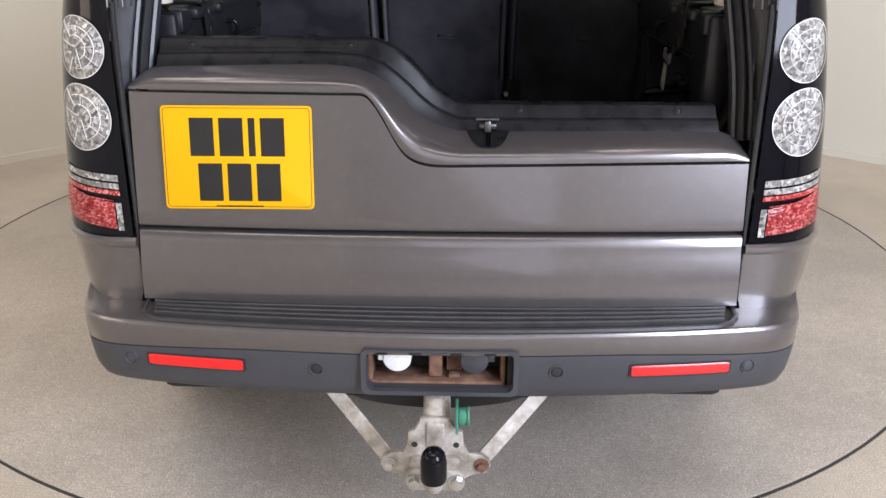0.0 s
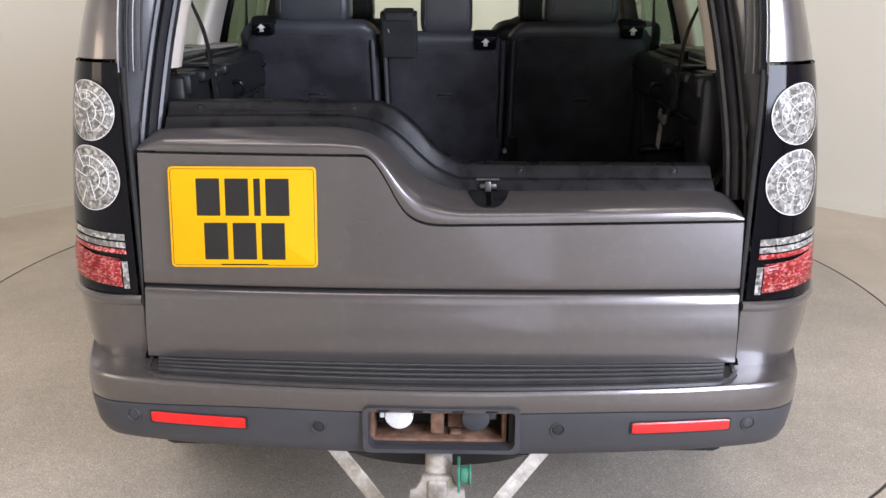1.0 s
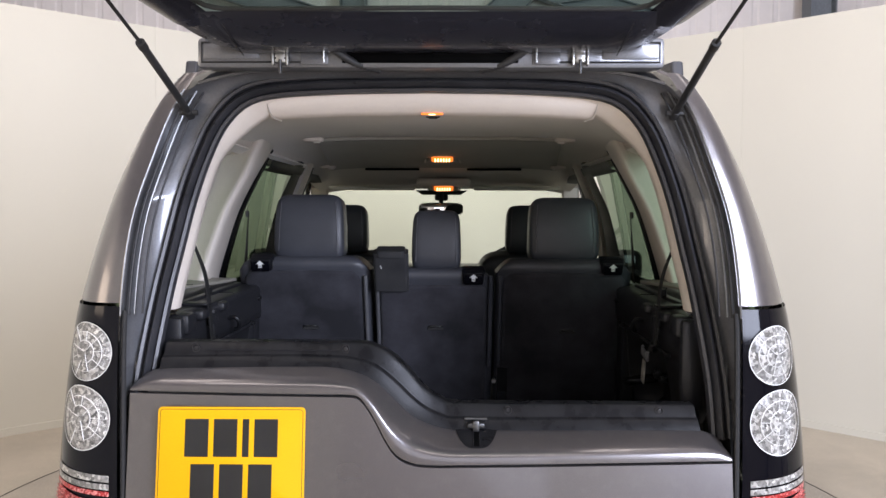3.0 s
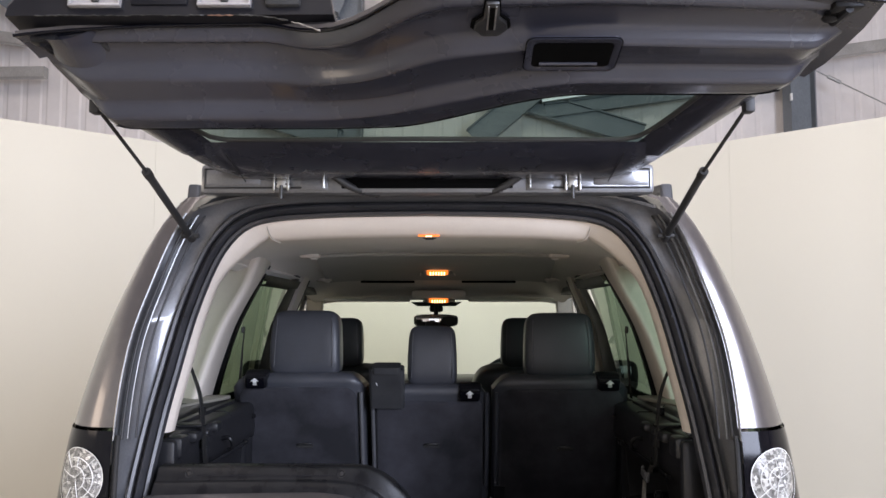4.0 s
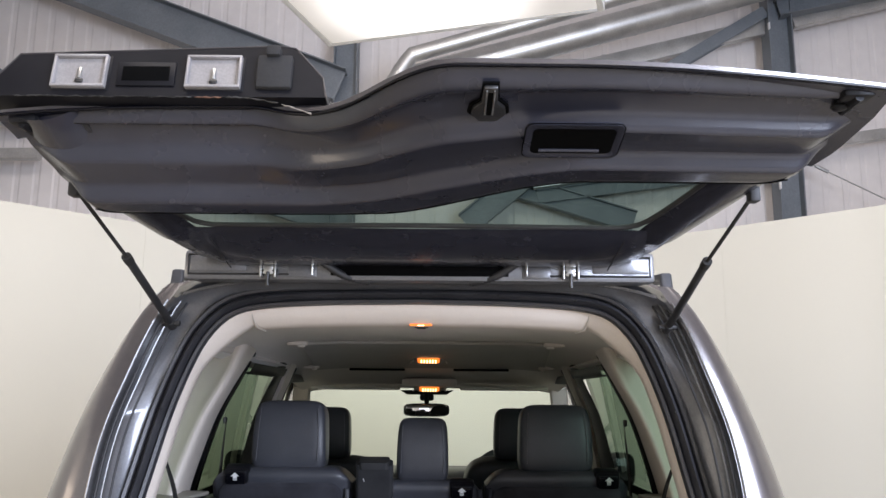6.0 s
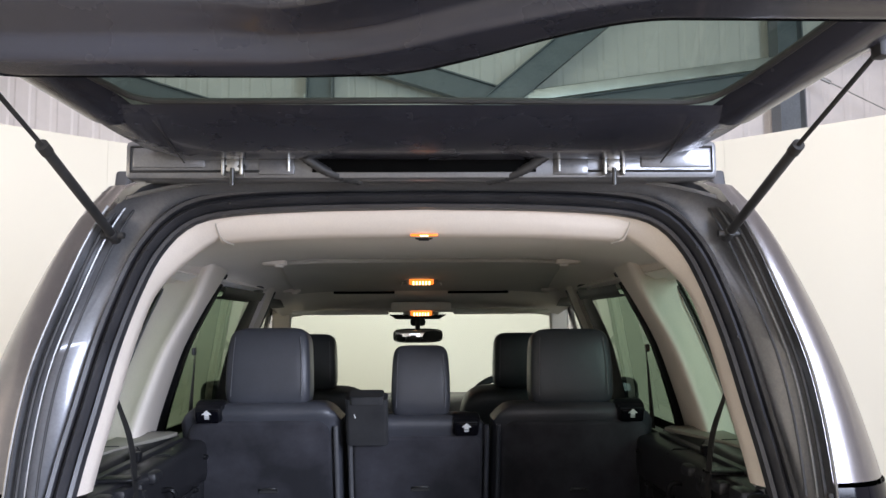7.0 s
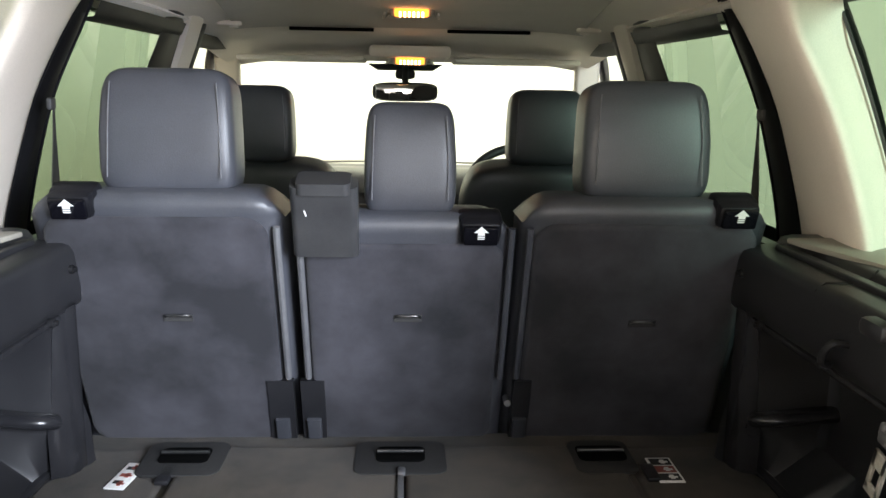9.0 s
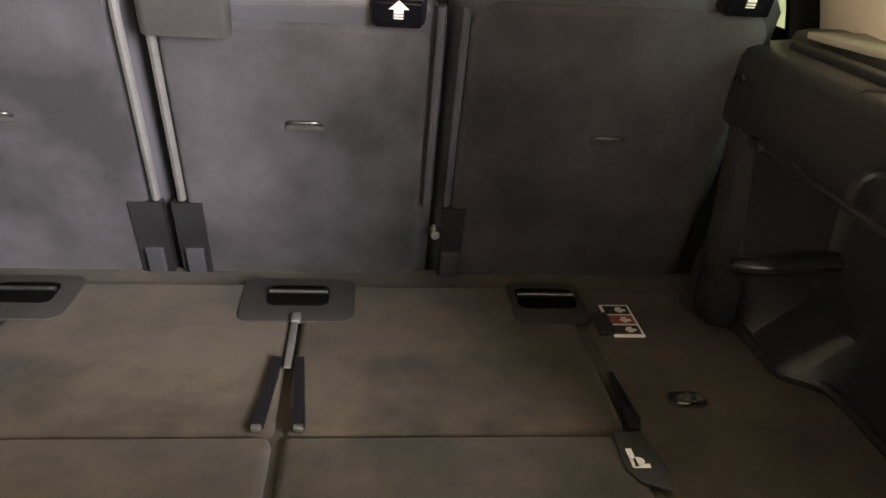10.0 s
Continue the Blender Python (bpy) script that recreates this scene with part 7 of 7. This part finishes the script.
def tie_loop(seat, x, z):
    pts = smooth_path([back_point(x - 0.024, z - 0.006, 0.006), back_point(x - 0.020, z + 0.002, 0.016), back_point(x, z + 0.003, 0.019), back_point(x + 0.020, z + 0.002, 0.016), back_point(x + 0.024, z - 0.006, 0.006)], 16)
    part("tether_loop", sweep(pts, circle(0.0026, 8), side=(0, 0, 1)), DARKSTEEL, seat, "bent steel tether loop")
    # black bar stands for the shade behind the loop
    part("loop_slot_shade", sweep([back_point(x - 0.026, z - 0.004, 0.010), back_point(x + 0.026, z - 0.004, 0.010)], rounded_rect(0.004, 0.014, 0.001), side=(0, 0, 1)), HOUSING, seat)


def build_rear_seats():
    grp = "second-row seats"
    lab = "black leather second-row seat with carpeted back"
    L = thing("rear_seat", lab + " and wide headrest", "car seat", grp, at=(-0.42, 1.2, 0.56))
    C = thing("rear_seat", "narrow black leather middle seat with carpeted back", "car seat", grp, at=(0, 1.2, 0.56))
    R = thing("rear_seat", lab + " and wide headrest", "car seat", grp, at=(0.40, 1.2, 0.56))
    made = []
    for seat, x0, x1, zt in ((L, -0.652, -0.222, 1.335), (C, -0.208, 0.182, 1.298), (R, 0.192, 0.630, 1.328)):
        seat_back(seat, x0, x1, zt, 0.05, 0.05)
        part("seat_cushion", pad(((x0 + x1) / 2, 1.42, 0.72), (x1 - x0) / 2, 0.26, 0.085, 0.35, 0.3, 14), LEATHER, seat)
        part("seat_base", rbox(x0 + 0.02, x1 - 0.02, 1.18, 1.64, 0.56, 0.66, 0.02), HOUSING, seat)
    carpet_panel(L, -0.630, -0.250, 0.806, 1.292, 0.04, "black carpeted seat back")
    carpet_panel(C, -0.190, 0.160, 0.806, 1.245, 0.03, "black carpeted seat back")
    carpet_panel(R, 0.212, 0.612, 0.806, 1.285, 0.04, "black carpeted seat back")
    headrest(L, -0.543, -0.314, 1.316, 1.538, 1.055)
    headrest(C, -0.086, 0.074, 1.285, 1.487, 1.045, 0.050)
    headrest(R, 0.303, 0.530, 1.312, 1.530, 1.055)
    release_lever(L, -0.572, 1.312)
    release_lever(C, 0.116, 1.270)
    release_lever(R, 0.563, 1.305)
    tie_loop(L, -0.424, 1.100)
    tie_loop(C, -0.008, 1.100)
    tie_loop(R, 0.430, 1.090)
    # folded armrest cover on the middle seat, hinge covers at the foot of the split
    part("armrest_cover", joined(sweep([back_point(-0.150, 1.232, 0.006), back_point(-0.150, 1.356, 0.006)], rounded_rect(0.112, 0.045, 0.012), side=(0, 1, 0.3)), sweep([back_point(-0.150, 1.344, 0.006), back_point(-0.150, 1.364, 0.004)], rounded_rect(0.09, 0.06, 0.012), side=(0, 1, 0.3))), STEPPL, C, "black plastic armrest cover")
    part("cover_mark", sweep([back_point(-0.183, 1.310, 0.030), back_point(-0.180, 1.300, 0.030)], rounded_rect(0.0022, 0.002, 0.0005), side=(0, 1, 0.3)), LABEL, C)
    for seat, x0, x1 in ((L, -0.278, -0.228), (C, -0.214, -0.168), (R, 0.200, 0.235)):
        pl = [back_point(x0, 0.805, 0.012), back_point(x1, 0.805, 0.012), back_point(x1, 0.955, 0.012), back_point(x0, 0.955, 0.012)]
        bm = bmesh.new()
        f = bm.faces.new([bm.verts.new(p) for p in pl])
        ret = bmesh.ops.extrude_face_region(bm, geom=[f])
        for g in ret["geom"]:
            if isinstance(g, bmesh.types.BMVert):
                g.co.y += 0.02
        part("hinge_cover", bm, PLASTIC, seat, smooth=False)
        xm = (x0 + x1) / 2
        part("cover_latch", sweep([back_point(xm, 0.82, 0.016), back_point(xm, 0.865, 0.016)], rounded_rect(0.028, 0.010, 0.003), side=(0, 1, 0.3)), BUMPERPL, seat)
    # piping paler on the lit left than the shaded right: light put into colour
    for seat, x in ((L, -0.236), (C, -0.198), (C, 0.172), (R, 0.204)):
        part("edge_piping", sweep([back_point(x, z, 0.004 - 0.004 * (z > 1.25)) for z in np.linspace(0.96, 1.275, 12)], circle(0.0065, 8), side=(1, 0, 0)), PIPING if x < 0 else LEATHER, seat)
    part("frame_bolt", rod(back_point(0.190, 0.905, 0.02), back_point(0.190, 0.905, -0.01), 0.007, n=10), STEEL, C)
    # front seats
    for x in (-0.44, 0.39):
        s = thing("front_seat", "black leather front seat with headrest", "car seat", "front seats", at=(x, 1.95, 0.56))
        o = Matrix.Translation((0, 0, 0))
        part("backrest", moved(pad((0, 0, 0), 0.245, 0.075, 0.33, 0.35, 0.35, 22), Matrix.Translation((x, 2.00, 0.98)) @ Matrix.Rotation(radians(14), 4, "X")), LEATHER, s)
        part("seat_cushion", pad((x, 2.27, 0.68), 0.25, 0.27, 0.09, 0.35, 0.35, 16), LEATHER, s)
        part("seat_base", rbox(x - 0.2, x + 0.2, 2.05, 2.45, 0.56, 0.62, 0.02), HOUSING, s)
        headrest(s, x - 0.108, x + 0.108, 1.292, 1.508, 1.925, 0.058)
    for ob in [o for o in scene.objects if o.parent and o.parent.type == "EMPTY" and o.parent.get("category") == "car seat"]:
        ob.matrix_parent_inverse = Matrix.Translation(-ob.parent.location)


# ---- boot floor ----
def carpet_slab(name, x0, x1, y0, y1, z, parent, label="", r=0.012):
    bm = rbox(x0, x1, y0, y1, z - 0.03, z, r, 3)
    return part(name, bm, CARPET, parent, label)


def build_boot_floor():
    f = new("boot_floor")
    f.parent = car
    tagged(f, label="dark carpeted boot floor of folded third-row seat panels")
    carpet_slab("floor_base", -0.72, 0.72, 0.12, 1.14, FLOOR_Z - 0.012, f)
    for x0, x1 in ((-0.425, -0.024), (-0.012, 0.398)):
        carpet_slab("front_flap", x0, x1, 0.676, 1.045, FLOOR_Z + 0.004, f)
        carpet_slab("seat_panel", x0, x1, 0.185, 0.668, FLOOR_Z + 0.002, f)
    for x0, x1 in ((-0.72, -0.440), (0.413, 0.72)):
        carpet_slab("side_carpet", x0, x1, 0.16, 1.05, FLOOR_Z - 0.003, f)
    # black anchor plates let into the flaps
    for x, w in ((-0.42, 0.075), (-0.02, 0.085), (0.362, 0.058)):
        part("anchor_plate", moved(outline(rounded_rect(2 * w, 0.135, 0.022, 5), 0.001, 0.006, 0.001, "z"), Matrix.Translation((x, 0.990, FLOOR_Z))), HOUSING, f)
        # raised black patch: shade inside the anchor well put into the colour
        part("anchor_well_shade", moved(outline(rounded_rect(0.092, 0.062, 0.014, 4), 0.0065, 0.0085, 0.0005, "z"), Matrix.Translation((x, 0.998, FLOOR_Z))), SHADEBLACK, f)
        part("anchor_bar", rod((x - 0.044, 1.002, FLOOR_Z + 0.012), (x + 0.044, 1.002, FLOOR_Z + 0.012), 0.0035, n=10), DARKSTEEL, f)
    # pull straps at the middle of the flaps
    part("strap", joined(rbox(-0.024, -0.014, 0.80, 0.93, FLOOR_Z + 0.004, FLOOR_Z + 0.008, 0.002), rbox(-0.025, -0.011, 0.915, 0.94, FLOOR_Z + 0.004, FLOOR_Z + 0.012, 0.003)), PIPING, f, "pale woven strap")
    for s in (-1, 1):
        xm = -0.018 + s * 0.014
        part("hinge_wedge", outline([(xm - 0.006, 0.82), (xm + 0.006, 0.82), (xm + s * 0.010 + 0.008, 0.672), (xm + s * 0.010 - 0.008, 0.672)], FLOOR_Z + 0.004, FLOOR_Z + 0.012, 0.002, "z"), BARPL, f)
        part("wedge_tip", rbox(xm + s * 0.010 - 0.006, xm + s * 0.010 + 0.006, 0.665, 0.675, FLOOR_Z + 0.004, FLOOR_Z + 0.012, 0.002), STEEL, f)
    # release tabs beside the flaps, with warning labels
    for s in (-1, 1):
        tab = outline([(s * 0.404, 0.79), (s * 0.412, 0.79), (s * 0.418, 0.685), (s * 0.412, 0.665), (s * 0.397, 0.668), (s * 0.400, 0.72)], FLOOR_Z + 0.002, FLOOR_Z + 0.010, 0.002, "z")
        part("flap_hinge", tab, BARPL, f)
        lx, ly, lw, turn = (0.469, 0.943, 0.0235, 0) if s > 0 else (-0.507, 0.933, 0.018, -8)
        m = Matrix.Translation((lx, ly, FLOOR_Z - 0.002)) @ Matrix.Rotation(radians(turn), 4, "Z")
        part("label_base", moved(rbox(-lw, lw, -0.048, 0.048, 0, 0.003, 0.001), m), LABEL, f, "white warning label with pictograms")
        for k in range(3):
            dark = part("pictogram", moved(rbox(-lw * 0.82, lw * 0.82, -0.0125, 0.0125, 0, 0.0036, 0), m @ Matrix.Translation((0, -0.030 + 0.030 * k, 0))) if s > 0 else moved(rbox(-lw * 0.6, lw * 0.3, -0.005, 0.006, 0, 0.0036, 0), m @ Matrix.Translation((0, -0.026 + 0.026 * k, 0))), LABELRED if k == 1 else HOUSING, f)
            part("pictogram_mark", moved(joined(rbox(-lw * 0.1, lw * 0.6, -0.004, 0.0015, 0.001, 0.0042, 0), rbox(0.0, lw * 0.35, -0.008, 0.007, 0.001, 0.0042, 0)), m @ Matrix.Translation((0, -0.030 + 0.030 * k, 0))), LABEL if s > 0 else LABELRED, f)
        part("latch_block", rbox(*sorted((s * 0.425, s * 0.450)), 0.90, 0.96, FLOOR_Z - 0.003, FLOOR_Z + 0.006, 0.003), PLASTIC, f)
        part("strap_tab", outline([(s * 0.377, 0.662), (s * 0.411, 0.664), (s * 0.424, 0.60), (s * 0.416, 0.560), (s * 0.385, 0.575), (s * 0.374, 0.60)], FLOOR_Z + 0.003, FLOOR_Z + 0.007, 0.001, "z"), RUBBER, f)
        part("strap_label", joined(moved(rbox(-0.009, 0.009, -0.003, 0.003, 0, 0.001, 0), Matrix.Translation((s * 0.394, 0.600, FLOOR_Z + 0.0072))), moved(rbox(-0.0035, 0.0035, -0.016, 0.016, 0, 0.001, 0), Matrix.Translation((s * 0.386, 0.614, FLOOR_Z + 0.0072))), moved(rod((0, 0, 0), (0, 0, 0.001), 0.007, n=10), Matrix.Translation((s * 0.392, 0.608, FLOOR_Z + 0.0072)))), LABEL, f, "white printed seat mark")
        eye = Matrix.Translation((s * 0.498, 0.740, FLOOR_Z - 0.003))
        part("lashing_eye", moved(joined(outline(rounded_rect(0.046, 0.034, 0.012, 4), 0, 0.003, 0.001, "z"), sweep(smooth_path([(-0.024, -0.004, 0.002), (-0.020, -0.016, 0.006), (0.0, -0.021, 0.008), (0.020, -0.016, 0.006), (0.024, -0.004, 0.002)], 14), circle(0.003, 8), side=(0, 0, 1))), eye), CHROME, f, "chromed lashing eye")
        part("eye_boss", moved(joined(outline(rounded_rect(0.026, 0.014, 0.006, 4), 0.0031, 0.005, 0, "z"), rod((0, 0, 0.004), (0, 0, 0.010), 0.007, 0.005, n=12)), eye), DARKSTEEL, f)


build_lining()
for side_sign in (1, -1):
    build_side_trim(side_sign)
    build_belts(side_sign)
build_cabin_fittings()
build_rear_seats()
build_boot_floor()
